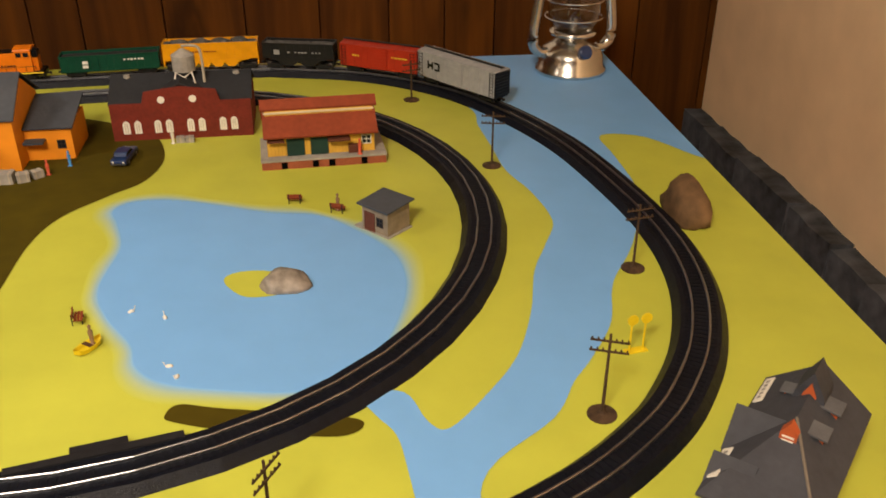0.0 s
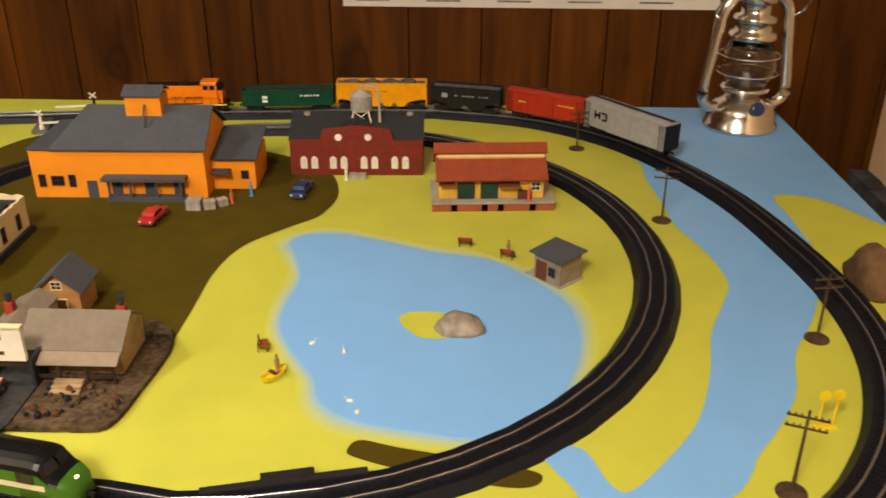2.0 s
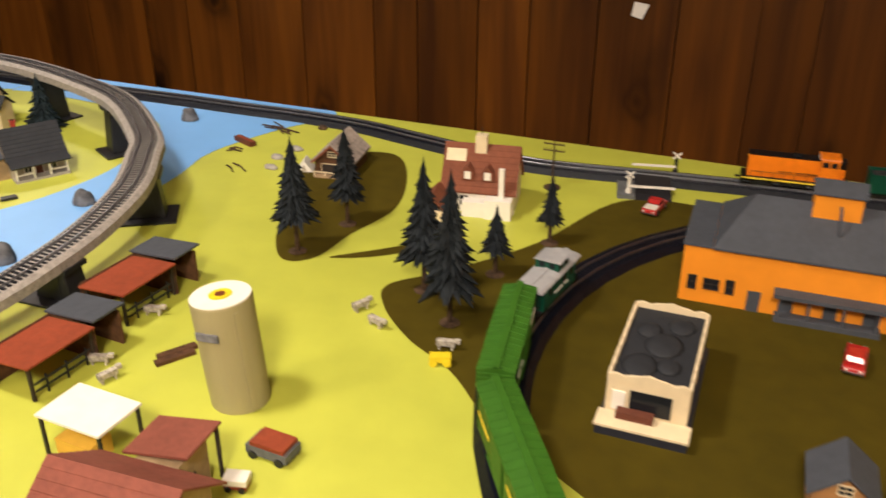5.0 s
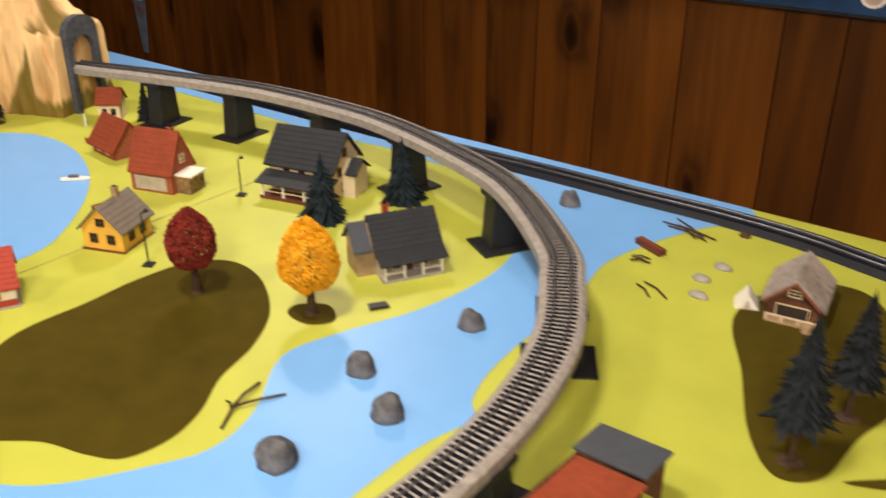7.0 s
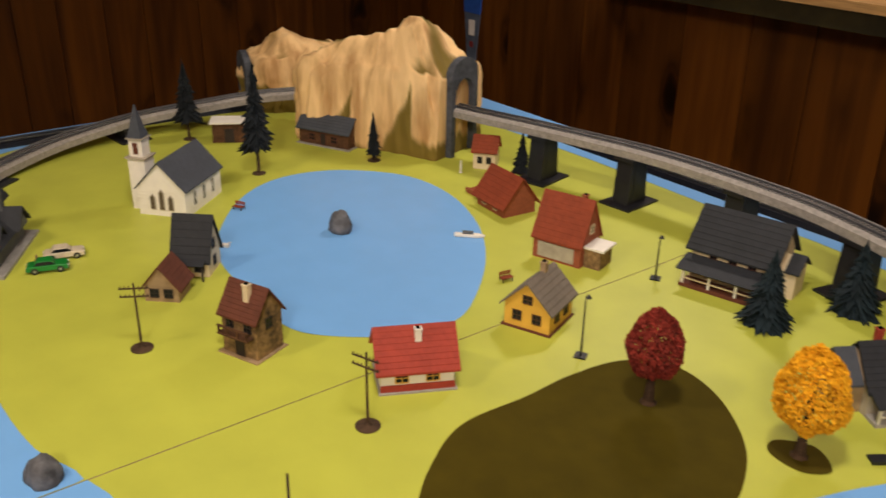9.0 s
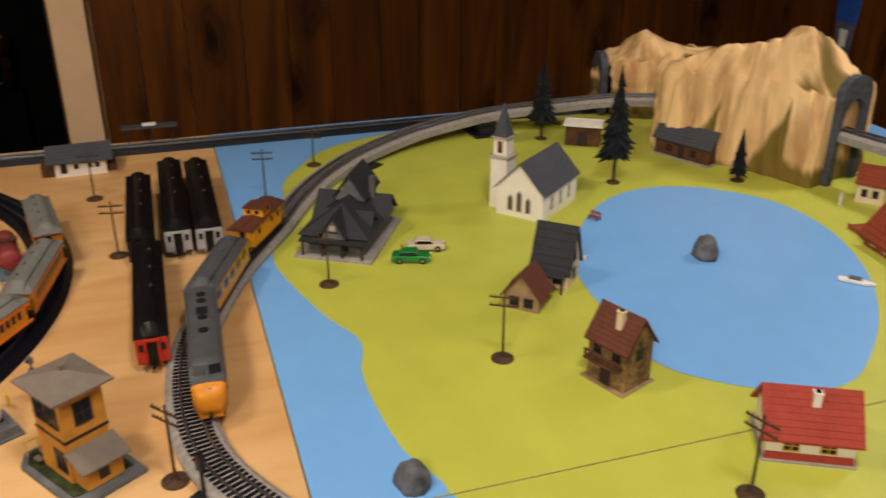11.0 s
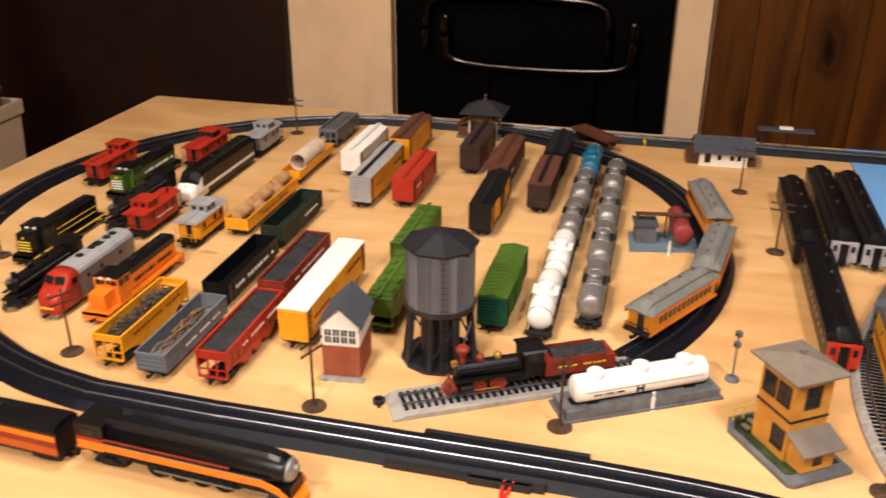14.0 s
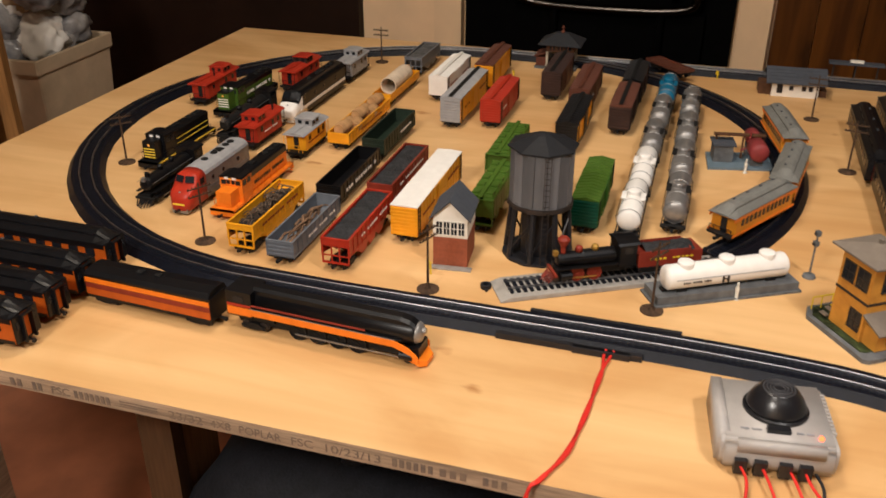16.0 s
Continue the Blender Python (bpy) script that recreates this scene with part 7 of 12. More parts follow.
slab(r_, "red_skirting", -0.0008, 0.0788, -0.0012, -0.0002, 0, 0.008, BARNRED)
house("yellow_cottage", "yellow half-timbered cottage with a grey-brown roof", (-2.530, 0.562), 21, 0.060, 0.064, 0.030, 0.030, YELLOW, GREYROOF, "y", 0.005, wins=(("f", 0.017, 0.010, 0.010, 0.011), ("f", 0.043, 0.010, 0.010, 0.011), ("f", 0.030, 0.034, 0.011, 0.009), ("r", 0.02, 0.010, 0.010, 0.012), ("r", 0.045, 0.010, 0.010, 0.012)), chimneys=((0.030, 0.040, 0.042, TAN),), frame=LOG, base=(-0.003, 0.063, -0.004, 0.067, 0.0015, BROWNROOF))
b_ = house("red_roofed_house", "tall house with a steep rust red roof", (-2.655, 0.724), 17, 0.074, 0.058, 0.034, 0.056, BRICKO, REDROOF, "x", 0.003, wins=(("r", 0.03, 0.014, 0.010, 0.013), ("r", 0.03, 0.044, 0.009, 0.011)), chimneys=((0.058, 0.034, 0.060, BRICKO),), frame=CREAMW, courses=9)
slab(b_, "shop_front", 0.008, 0.064, -0.0012, 0, 0.004, 0.026, GREYW)
slab(b_, "side_porch", 0.0745, 0.104, 0.008, 0.048, 0.028, 0.031, WHITES)
part("side_room", boxes((0.0746, 0.099, 0.010, 0.046, 0, 0.0279)), STONEW, b_)
house("red_cottage", "low cottage with wide rust red roofs", (-2.856, 0.788), -6, 0.074, 0.060, 0.022, 0.038, BRICKO, REDROOF, "x", 0.007, wins=(("f", 0.02, 0.007, 0.009, 0.010), ("f", 0.05, 0.007, 0.009, 0.010)), frame=CREAMW, courses=7)
house("red_cottage", "small cottage with a rust red roof beside the mountain", (-2.993, 0.890), 40, 0.040, 0.042, 0.034, 0.022, CREAMW, REDROOF, "x", 0.004, wins=(("f", 0.012, 0.012, 0.007, 0.010), ("f", 0.028, 0.012, 0.007, 0.010)), frame=DARKW, courses=5)
t = thing("red_terrace", "low red terrace slab beside the cottages", "terrace", (-2.886, 0.824, 0), -6)
slab(t, "slab", -0.02, 0.028, -0.018, 0.018, 0, 0.006, REDROOF)
slab(t, "kerb", -0.022, 0.030, -0.020, -0.0181, 0, 0.008, BRICKO)

g_ = house("farm_villa", "two-storey cream villa with charcoal roofs and a long porch", (-2.478, 0.846), 14, 0.108, 0.078, 0.052, 0.042, CREAMW, CHAR, "x", 0.007, wins=(("f", 0.03, 0.038, 0.009, 0.011), ("f", 0.056, 0.038, 0.009, 0.011), ("f", 0.082, 0.038, 0.009, 0.011), ("r", 0.02, 0.034, 0.009, 0.012), ("r", 0.055, 0.034, 0.009, 0.012), ("r", 0.038, 0.060, 0.009, 0.011), ("r", 0.03, 0.008, 0.010, 0.013)), frame=BROWNROOF, courses=8)
part("porch_roof", extrude_poly([(-0.034, 0.026), (-0.0005, 0.036), (-0.0005, 0.038), (-0.036, 0.028)], -0.006, 0.118, "x"), CHAR, g_)
slab(g_, "porch_floor", -0.002, 0.114, -0.028, -0.0005, 0, 0.005, BROWNROOF)
posts(g_, (0.002, 0.038, 0.074, 0.110), -0.026, 0.0051, 0.0275, 0.0014, WHITEW)
slab(g_, "porch_rail", 0.002, 0.110, -0.0268, -0.0252, 0.012, 0.0135, CREAMW)
part("rear_wing", extrude_poly([(0.026, 0), (0.066, 0), (0.066, 0.038), (0.046, 0.054), (0.026, 0.038)], 0.1086, 0.130, "x"), CREAMW, g_)
part("rear_wing_roof", extrude_poly([(0.022, 0.036), (0.046, 0.0545), (0.070, 0.036), (0.070, 0.038), (0.046, 0.057), (0.022, 0.038)], 0.1155, 0.135, "x"), CHAR, g_)

p_ = house("porch_house", "grey house with a charcoal roof and white porch", (-2.164, 0.733), 59, 0.080, 0.062, 0.034, 0.036, GREYW, CHAR, "x", 0.005, wins=(("f", 0.024, 0.008, 0.010, 0.016), ("f", 0.060, 0.008, 0.010, 0.016)), doors=(("f", 0.040, 0.011, 0.022, BROWNROOF),), frame=WHITEW, chimneys=((0.024, 0.042, 0.044, BARNRED),), courses=8)
slab(p_, "porch_floor", 0, 0.080, -0.020, -0.0003, 0, 0.004, CONC)
part("porch_roof", extrude_poly([(-0.024, 0.024), (-0.0056, 0.0325), (-0.0056, 0.0345), (-0.025, 0.026)], -0.004, 0.084, "x"), CHAR, p_)
posts(p_, (0.003, 0.028, 0.052, 0.077), -0.018, 0.0041, 0.0255, 0.0013, WHITEW)
for x0 in (0.003, 0.052):
    slab(p_, "porch_rail", x0, x0 + 0.025, -0.0188, -0.0174, 0.011, 0.0125, WHITEW)
part("side_wing", extrude_poly([(0.010, 0), (0.056, 0), (0.056, 0.038), (0.033, 0.062), (0.010, 0.038)], -0.024, -0.0006, "x"), TAN, p_)
part("side_wing_roof", extrude_poly([(0.004, 0.034), (0.033, 0.0625), (0.062, 0.034), (0.062, 0.0365), (0.033, 0.0655), (0.004, 0.0365)], -0.029, -0.0056, "x"), SLATE, p_)
t = thing("yard_sign", "small dark plaque lying on the grass", "sign", (-2.117, 0.678, 0), 55)
slab(t, "plaque", -0.011, 0.011, -0.006, 0.006, 0, 0.003, BLACK)
slab(t, "rim", -0.012, 0.012, -0.0075, -0.0061, 0, 0.004, BLACK)
house("log_cabin", "long low log cabin with a blue-grey roof", (-3.305, 0.712), 25, 0.112, 0.042, 0.032, 0.022, LOG, SLATE, "x", 0.005, wins=(("f", 0.03, 0.008, 0.012, 0.012), ("f", 0.08, 0.008, 0.012, 0.012)), doors=(("f", 0.055, 0.012, 0.022, DARKW),), frame=BROWNROOF, courses=6, base=(-0.004, 0.116, -0.006, 0.045, 0.002, CONC), cat="model cabin")
t = thing("goods_shed", "brown shed with a flat pale roof under the raised track", "model shed", (-3.392, 0.572, 0), 59, group="model buildings")
part("wall_shell", boxes((0, 0.064, 0, 0.04, 0, 0.038)), LOG, t)
slab(t, "roof", -0.004, 0.068, -0.006, 0.044, 0.0381, 0.041, WHITES)
opening(t, 0.064, 0.04, "f", 0.032, 0.002, 0.016, 0.024, DARKW, DARKW, "door", False)
model_car((-2.996, 0.160), 72, GREENP, "small bright green model sedan near the depot", 0.052)
model_car((-3.026, 0.190), 75, CREAMP, "small cream model sedan beside a green one", 0.052)
figurine((-3.005, 0.150), 3)


def depot():
    t = thing("gabled_depot", "dark slate station with many gables on a grey platform", "model station", (-3.060, 0.020, 0), 60, group="model buildings")
    slab(t, "platform", -0.006, 0.105, -0.010, 0.150, 0, 0.004, CONC)
    part("wall_shell", boxes((0.008, 0.090, 0.012, 0.132, 0.0041, 0.036)), CONCD, t)
    bm = bmesh.new()
    e = [bm.verts.new(q) for q in ((-0.002, -0.002, 0.032), (0.100, -0.002, 0.032), (0.100, 0.142, 0.032), (-0.002, 0.142, 0.032))]
    k = [bm.verts.new(q) for q in ((0.049, 0.040, 0.066), (0.049, 0.104, 0.066))]
    for f in ((e[0], e[1], k[0]), (e[1], e[2], k[1], k[0]), (e[2], e[3], k[1]), (e[3], e[0], k[0], k[1]), (e[3], e[2], e[1], e[0])):
        bm.faces.new(f)
    part("roof", bm, CHAR, t)

    def gable(axis, mid, half, eave, top, a, b):
        part("cross_gable", extrude_poly([(mid - half, eave), (mid, top), (mid + half, eave), (mid + half - 0.002, eave - 0.0005), (mid, top - 0.0035), (mid - half + 0.002, eave - 0.0005)], a, b, axis), CHAR, t)
        part("gable_wall", extrude_poly([(mid - half + 0.004, eave - 0.004), (mid + half - 0.004, eave - 0.004), (mid, top - 0.006)], a + 0.004, b - 0.004, axis), CONCD, t)

    gable("x", 0.100, 0.026, 0.033, 0.061, -0.006, 0.106)
    gable("x", 0.046, 0.018, 0.033, 0.055, 0.006, 0.094)
    gable("y", 0.049, 0.026, 0.060, 0.096, 0.072, 0.146)
    gable("y", 0.049, 0.021, 0.034, 0.064, -0.007, 0.050)
    part("tower", boxes((0.029, 0.069, 0.080, 0.138, 0.034, 0.0598)), CONCD, t)
    part("front_porch", extrude_poly([(-0.010, 0.025), (0.0115, 0.030), (0.0115, 0.032), (-0.012, 0.027)], 0.002, 0.096, "x"), CHAR, t)
    posts(t, (0.006, 0.034, 0.062, 0.090), -0.006, 0.0041, 0.0255, 0.0013, DARKW)
    for u in (0.030, 0.060):
        o = opening(t, 0, 0, "f", u, 0.008, 0.010, 0.016, BROWNROOF)
        o.location[1] = 0.012
    part("gable_pane", boxes((0.045, 0.053, -0.0038, -0.0031, 0.042, 0.050)), GREYW, t)
    part("chimney", boxes((0.072, 0.080, 0.095, 0.103, 0.046, 0.086)), CONCD, t)


depot()
t = thing("motor_boat", "small white and silver boat on the lake", "boat", (-2.757, 0.691, 0.0007), 45)
part("hull", bevel(extrude_poly([(-0.022, -0.004), (0.012, -0.005), (0.024, 0.0), (0.012, 0.005), (-0.022, 0.004)], 0.0, 0.005), 0.001, 1), WHITES, t)
part("cockpit", boxes((-0.010, 0.006, -0.003, 0.003, 0.0051, 0.0085)), CONCD, t)
for i, (x, y) in enumerate(((-2.930, 0.385), (-2.905, 0.345))):
    t = thing("swan", "tiny white swan on blue water", "bird", (x, y, 0), 40 + 70 * i, group="swans")
    part("body", bevel(boxes((-0.005, 0.005, -0.003, 0.003, 0.0007, 0.005)), 0.0015, 2), WHITES, t)
    part("neck", tube([Vector((0.004, 0, 0.004)), Vector((0.006, 0, 0.008)), Vector((0.008, 0, 0.008))], 0.0008, 5), WHITES, t)
bench((-3.050, 0.462), 30)
bench((-2.615, 0.640), 80)
log_heap((-2.62, 0.640), 10, 2, 0.016, "tiny brown bush twigs by the lake")
figurine((-2.988, 0.858), 2)


# ---- lantern ----
def lantern():
    t = thing("hurricane_lantern", "chrome hurricane lantern with a clear glass globe", "lantern", (-0.091, 1.116, 0), 12)
    silver = mat("polished_tin", (0.72, 0.69, 0.64), 0.20, 1.0, var=0.06, scale=40)
    glass = bpy.data.materials.new("clear_glass")
    glass.use_nodes = True
    b = glass.node_tree.nodes["Principled BSDF"]
    b.inputs["Transmission Weight"].default_value, b.inputs["Roughness"].default_value, b.inputs["IOR"].default_value = 1.0, 0.02, 1.45
    S = 1.0
    part("fuel_tank", lathe([(0.060, 0), (0.063, 0.003), (0.063, 0.008), (0.058, 0.012), (0.056, 0.032), (0.050, 0.044), (0.034, 0.052), (0.030, 0.056)], 40), silver, t, smooth=True)
    part("burner", lathe([(0.026, 0.0562), (0.026, 0.064), (0.040, 0.067), (0.042, 0.072), (0.036, 0.0745)], 32), silver, t, smooth=True)
    g = part("glass_globe", lathe([(0.034, 0.075), (0.043, 0.094), (0.046, 0.112), (0.042, 0.134), (0.032, 0.152), (0.0305, 0.152), (0.0405, 0.134), (0.0445, 0.112), (0.0415, 0.094), (0.0325, 0.0752)], 40), glass, t, "clear glass globe", smooth=True)
    g.visible_shadow = False
    part("wick_tube", lathe([(0.008, 0.0746), (0.008, 0.092), (0.004, 0.096)], 14), silver, t)
    part("cap", lathe([(0.036, 0.1525), (0.040, 0.158), (0.038, 0.165), (0.030, 0.168), (0.030, 0.182), (0.036, 0.184), (0.034, 0.192), (0.024, 0.196), (0.024, 0.214), (0.034, 0.217), (0.028, 0.232), (0.012, 0.238)], 36), silver, t, smooth=True)
    part("filler_cap", lathe([(0.012, 0), (0.012, 0.007), (0.009, 0.009)], 16, m=Matrix.Translation((0.0, -0.050, 0.046)) @ Matrix.Rotation(radians(70), 4, "X")), BLUEP, t)
    for s in (-1, 1):
        pts = [Vector((s * 0.048, 0, 0.038)), Vector((s * 0.062, 0, 0.040)), Vector((s * 0.074, 0, 0.054)), Vector((s * 0.075, 0, 0.080)), Vector((s * 0.068, 0, 0.13)), Vector((s * 0.062, 0, 0.175)), Vector((s * 0.056, 0, 0.205)), Vector((s * 0.040, 0, 0.222)), Vector((s * 0.020, 0, 0.226))]
        part("side_tube", tube(spline(pts, False, 5), 0.0095, 12), silver, t, smooth=True)
    for z in (0.098, 0.128):
        part("globe_guard", tube([Vector((0.050 * math.cos(a), 0.050 * math.sin(a), z)) for a in [2 * math.pi * i / 36 for i in range(37)]], 0.0012, 6), silver, t)
    part("bail", tube(spline([Vector((-0.062, 0, 0.185)), Vector((-0.080, -0.02, 0.21)), Vector((-0.05, -0.06, 0.25)), Vector((0.05, -0.06, 0.25)), Vector((0.080, -0.02, 0.21)), Vector((0.062, 0, 0.185))], False, 6), 0.0018, 6), silver, t)
    part("crank", tube([Vector((0.050, -0.02, 0.060)), Vector((0.060, -0.035, 0.060)), Vector((0.066, -0.035, 0.068))], 0.0014, 6), silver, t)


lantern()


# ---- yard buildings ----
def water_tower():
    t = thing("water_tower", "grey wooden water tower with charcoal roof on black legs", "water tower", (-2.747, -0.608, 0), 20)
    body = mat("grey_tank_staves", (0.150, 0.150, 0.158), 0.65, var=0.2, scale=60, stretch=(1, 1, 0.15), rnd=0.35)
    part("base_plate", lathe([(0.044, 0), (0.044, 0.003)], 12), BLACK, t)
    part("tank", lathe([(0.0360, 0.072), (0.0360, 0.139)], 24), body, t)
    for k in range(16):
        st = part("stave", boxes((0.0356, 0.0372, -0.0070, 0.0070, 0.0725, 0.1385)), body, t)
        st.rotation_euler = (0, 0, 2 * math.pi * (k + 0.5) / 16)
    for z in (0.074, 0.136):
        part("hoop", lathe([(0.0376, z), (0.0376, z + 0.0012)], 24), CONCD, t)
    part("roof", lathe([(0.042, 0.1392), (0.042, 0.141), (0.010, 0.153), (0.001, 0.155)], 8), mat("near_black_roof", (0.010, 0.011, 0.014), 0.6, var=0.15, scale=120, bump=0.3), t)
    part("deck", lathe([(0.040, 0.067), (0.040, 0.0718)], 12), DARKW, t)
    for k in range(8):
        a = 2 * math.pi * (k + 0.5) / 8
        part("leg", tube([Vector((0.040 * math.cos(a), 0.040 * math.sin(a), 0.003)), Vector((0.034 * math.cos(a), 0.034 * math.sin(a), 0.0668))], 0.0036, 6), BLACK, t)
        b = 2 * math.pi * (k + 1.5) / 8
        part("brace", tube([Vector((0.039 * math.cos(a), 0.039 * math.sin(a), 0.012)), Vector((0.037 * math.cos(b), 0.037 * math.sin(b), 0.056))], 0.0012, 5), BLACK, t)
    part("riser", lathe([(0.022, 0.003), (0.022, 0.0668)], 14), BLACK, t)
    part("ladder", join(boxes((0.0410, 0.0416, -0.004, -0.0032, 0.004, 0.139)), boxes((0.0410, 0.0416, 0.0032, 0.004, 0.004, 0.139)), *[boxes((0.0411, 0.0415, -0.0031, 0.0031, z, z + 0.0007)) for z in [0.008 + 0.007 * i for i in range(19)]]), DARKW, t)


water_tower()


def signal_box():
    t = thing("signal_box", "white signal cabin with grey roof on red brick base", "signal box", (-2.675, -0.720, 0), 96, group="model buildings")
    w, d = 0.041, 0.056
    part("brick_base", boxes((0, w, 0, d, 0, 0.0385)), BRICKO, t)
    part("cabin", gable_prism(w, d, 0.0265, 0.020, "y"), WHITES, t).location = (0, 0, 0.0386)
    o = part("roof", roof_slab(w, d, 0.0265, 0.020, "y", 0.004), SLATE, t)
    o.location = (0, 0, 0.0386)
    for i in range(4):
        o = opening(t, w, d, "f", 0.0075 + i * 0.0088, 0.0425, 0.0068, 0.0165, WHITEW)
    slab(t, "apron", -0.006, w + 0.006, -0.010, -0.0005, 0, 0.0015, CONC)


signal_box()


def yard_tower():
    t = thing("yard_office", "yellow two-storey yard office with grey roofs on a base", "yard office", (-2.669, -0.248, 0), 34, group="model buildings")
    amber = mat("amber_clapboard", (0.56, 0.265, 0.035), 0.65, var=0.18, scale=70, tint=(0.38, 0.16, 0.02))
    base = [(-0.053, -0.024), (-0.038, -0.036), (0.050, -0.036), (0.054, -0.030), (0.054, 0.034), (-0.044, 0.036), (-0.053, 0.022)]
    part("base", extrude_poly(base, 0, 0.005), CONCD, t)
    part("lawn", extrude_poly([(a * 0.84 - 0.004, b * 0.84) for a, b in base], 0.0051, 0.0062), mat("moss_green_scatter", (0.038, 0.052, 0.016), 0.95, var=0.5, scale=200, bump=0.8), t)
    z = 0.0063
    part("wall_shell", boxes((-0.022, 0.024, -0.021, 0.021, z, z + 0.088)), amber, t)
    for zz in (0.042, 0.084):
        part("trim_band", boxes((-0.0228, 0.0248, -0.0218, 0.0218, z + zz, z + zz + 0.0025)), DARKW, t)
    bm = bmesh.new()
    lo = [bm.verts.new(p) for p in ((-0.032, -0.030, z + 0.0882), (0.034, -0.030, z + 0.0882), (0.034, 0.029, z + 0.0882), (-0.032, 0.029, z + 0.0882))]
    md = [bm.verts.new((v.co.x, v.co.y, z + 0.0903)) for v in lo]
    ap = bm.verts.new((0.001, 0.0, z + 0.100))
    bm.faces.new(lo[::-1])
    for k in range(4):
        bm.faces.new((lo[k], lo[(k + 1) % 4], md[(k + 1) % 4], md[k]))
        bm.faces.new((md[k], md[(k + 1) % 4], ap))
    part("roof", bm, GREYROOF, t)
    part("finial", boxes((-0.001, 0.003, -0.002, 0.002, z + 0.099, z + 0.104)), GREYROOF, t)
    for sd, u, zz in (("f", -0.009, 0.056), ("f", 0.011, 0.056), ("r", 0.0, 0.056), ("l", 0.0, 0.056), ("l", 0.010, 0.010), ("f", 0.012, 0.010)):
        o = opening(t, 0, 0, sd, u, z + zz, 0.015, 0.020, DARKW)
        o.location = {"f": (u, -0.021, z + zz), "r": (0.024, u, z + zz), "l": (-0.022, u, z + zz)}[sd]
    part("porch_room", boxes((0.0245, 0.044, -0.018, 0.018, z, z + 0.022)), amber, t)
    part("porch_roof", extrude_poly([(0.0245, z + 0.032), (0.051, z + 0.022), (0.051, z + 0.0238), (0.0245, z + 0.034)], -0.024, 0.024, "y"), GREYROOF, t)
    slab(t, "porch_window", 0.0441, 0.0447, -0.006, 0.004, z + 0.006, z + 0.016, GLASS)
    for i in range(7):
        slab(t, "stair_tread", -0.032, -0.0225, -0.026 + 0.006 * i, -0.021 + 0.006 * i, z + 0.004 + 0.0048 * i, z + 0.0056 + 0.0048 * i, GREYROOF)
    for y in (-0.026, -0.014, 0.0, 0.014):
        slab(t, "rail_post", -0.0455, -0.0445, y, y + 0.001, z, z + 0.014, GOLDP)
    slab(t, "hand_rail", -0.0456, -0.0444, -0.026, 0.016, z + 0.0141, z + 0.0152, GOLDP)


yard_tower()


def stone_siding(at, L, W, h, m, rz, label):
    t = thing("loading_ramp", label, "ramp", (*at, 0), rz, group="yard ramps")
    part("slab", bevel(extrude_poly([(0, 0), (L, 0), (L, h), (0.012, h), (0, h * 0.3)], -W / 2, W / 2, "y"), 0.0006, 1), m, t)
    for i in range(int(L / 0.0078) - 2):
        x = 0.014 + i * 0.0078
        part("tie", boxes((x, x + 0.0038, -0.0155, 0.0155, h + 0.0001, h + 0.002)), SLEEPER, t)
    for s in (-0.00825, 0.00825):
        part("rail", boxes((0.012, L - 0.004, s - 0.0006, s + 0.0006, h + 0.0021, h + 0.0045)), STEEL, t)
    return t


stone_siding((-2.633, -0.633), 0.290, 0.048, 0.006, CONC, 119.5, "grey plastic ramp carrying a short piece of track")
t = thing("tank_cradle", "dark grey plinth that carries a tank car", "plinth", (-2.655, -0.455, 0), 119.3)
part("plinth", bevel(boxes((0, 0.172, 0.0, 0.036, 0, 0.012)), 0.001, 1), CONCD, t)
slab(t, "plinth_step", -0.003, 0.175, -0.003, 0.039, 0, 0.0025, CONCD)


def oil_depot():
    t = thing("oil_depot", "small fuel depot with two red tanks on a blue-grey base", "fuel depot", (-3.125, -0.375, 0), 100)
    red = mat("dull_red_tank", (0.22, 0.035, 0.035), 0.5, var=0.15, scale=80)
    part("base", extrude_poly([(-0.05, -0.035), (0.05, -0.030), (0.048, 0.035), (-0.045, 0.030)], 0, 0.004), mat("blue_grey_base", (0.13, 0.18, 0.22), 0.7), t)
    part("shed", boxes((-0.040, -0.012, -0.012, 0.018, 0.0041, 0.030)), CONCD, t)
    slab(t, "shed_roof", -0.043, -0.009, -0.015, 0.021, 0.0301, 0.033, SLATE)
    for y, r, hl, zc in ((-0.016, 0.0140, 0.015, 0.028), (0.030, 0.0115, 0.012, 0.031)):
        o = part("tank", lathe([(0.001, -hl - 0.005), (r * 0.5, -hl - 0.004), (r * 0.85, -hl - 0.002), (r, -hl), (r, hl), (r * 0.85, hl + 0.002), (r * 0.5, hl + 0.004), (0.001, hl + 0.005)], 20, "y"), red, t, smooth=True)
        o.location = (0.022, y, zc)
        slab(t, "saddle", 0.013, 0.031, y - 0.006, y + 0.006, 0.0041, zc - r * 0.75, CONCD)
    slab(t, "walkway", -0.040, 0.036, 0.004, 0.013, 0.0405, 0.0430, LOG)
    for x in (-0.036, 0.004, 0.034):
        slab(t, "walkway_post", x - 0.0012, x + 0.0012, 0.007, 0.010, 0.0041 if x > -0.03 else 0.0331, 0.0404, LOG)
    part("pump_pipe", tube([Vector((0.0, 0, 0.02)), Vector((0.012, 0, 0.025)), Vector((0.012, 0, 0.05))], 0.0015, 6), red, t)
    figurine((-3.085, -0.365), 2)


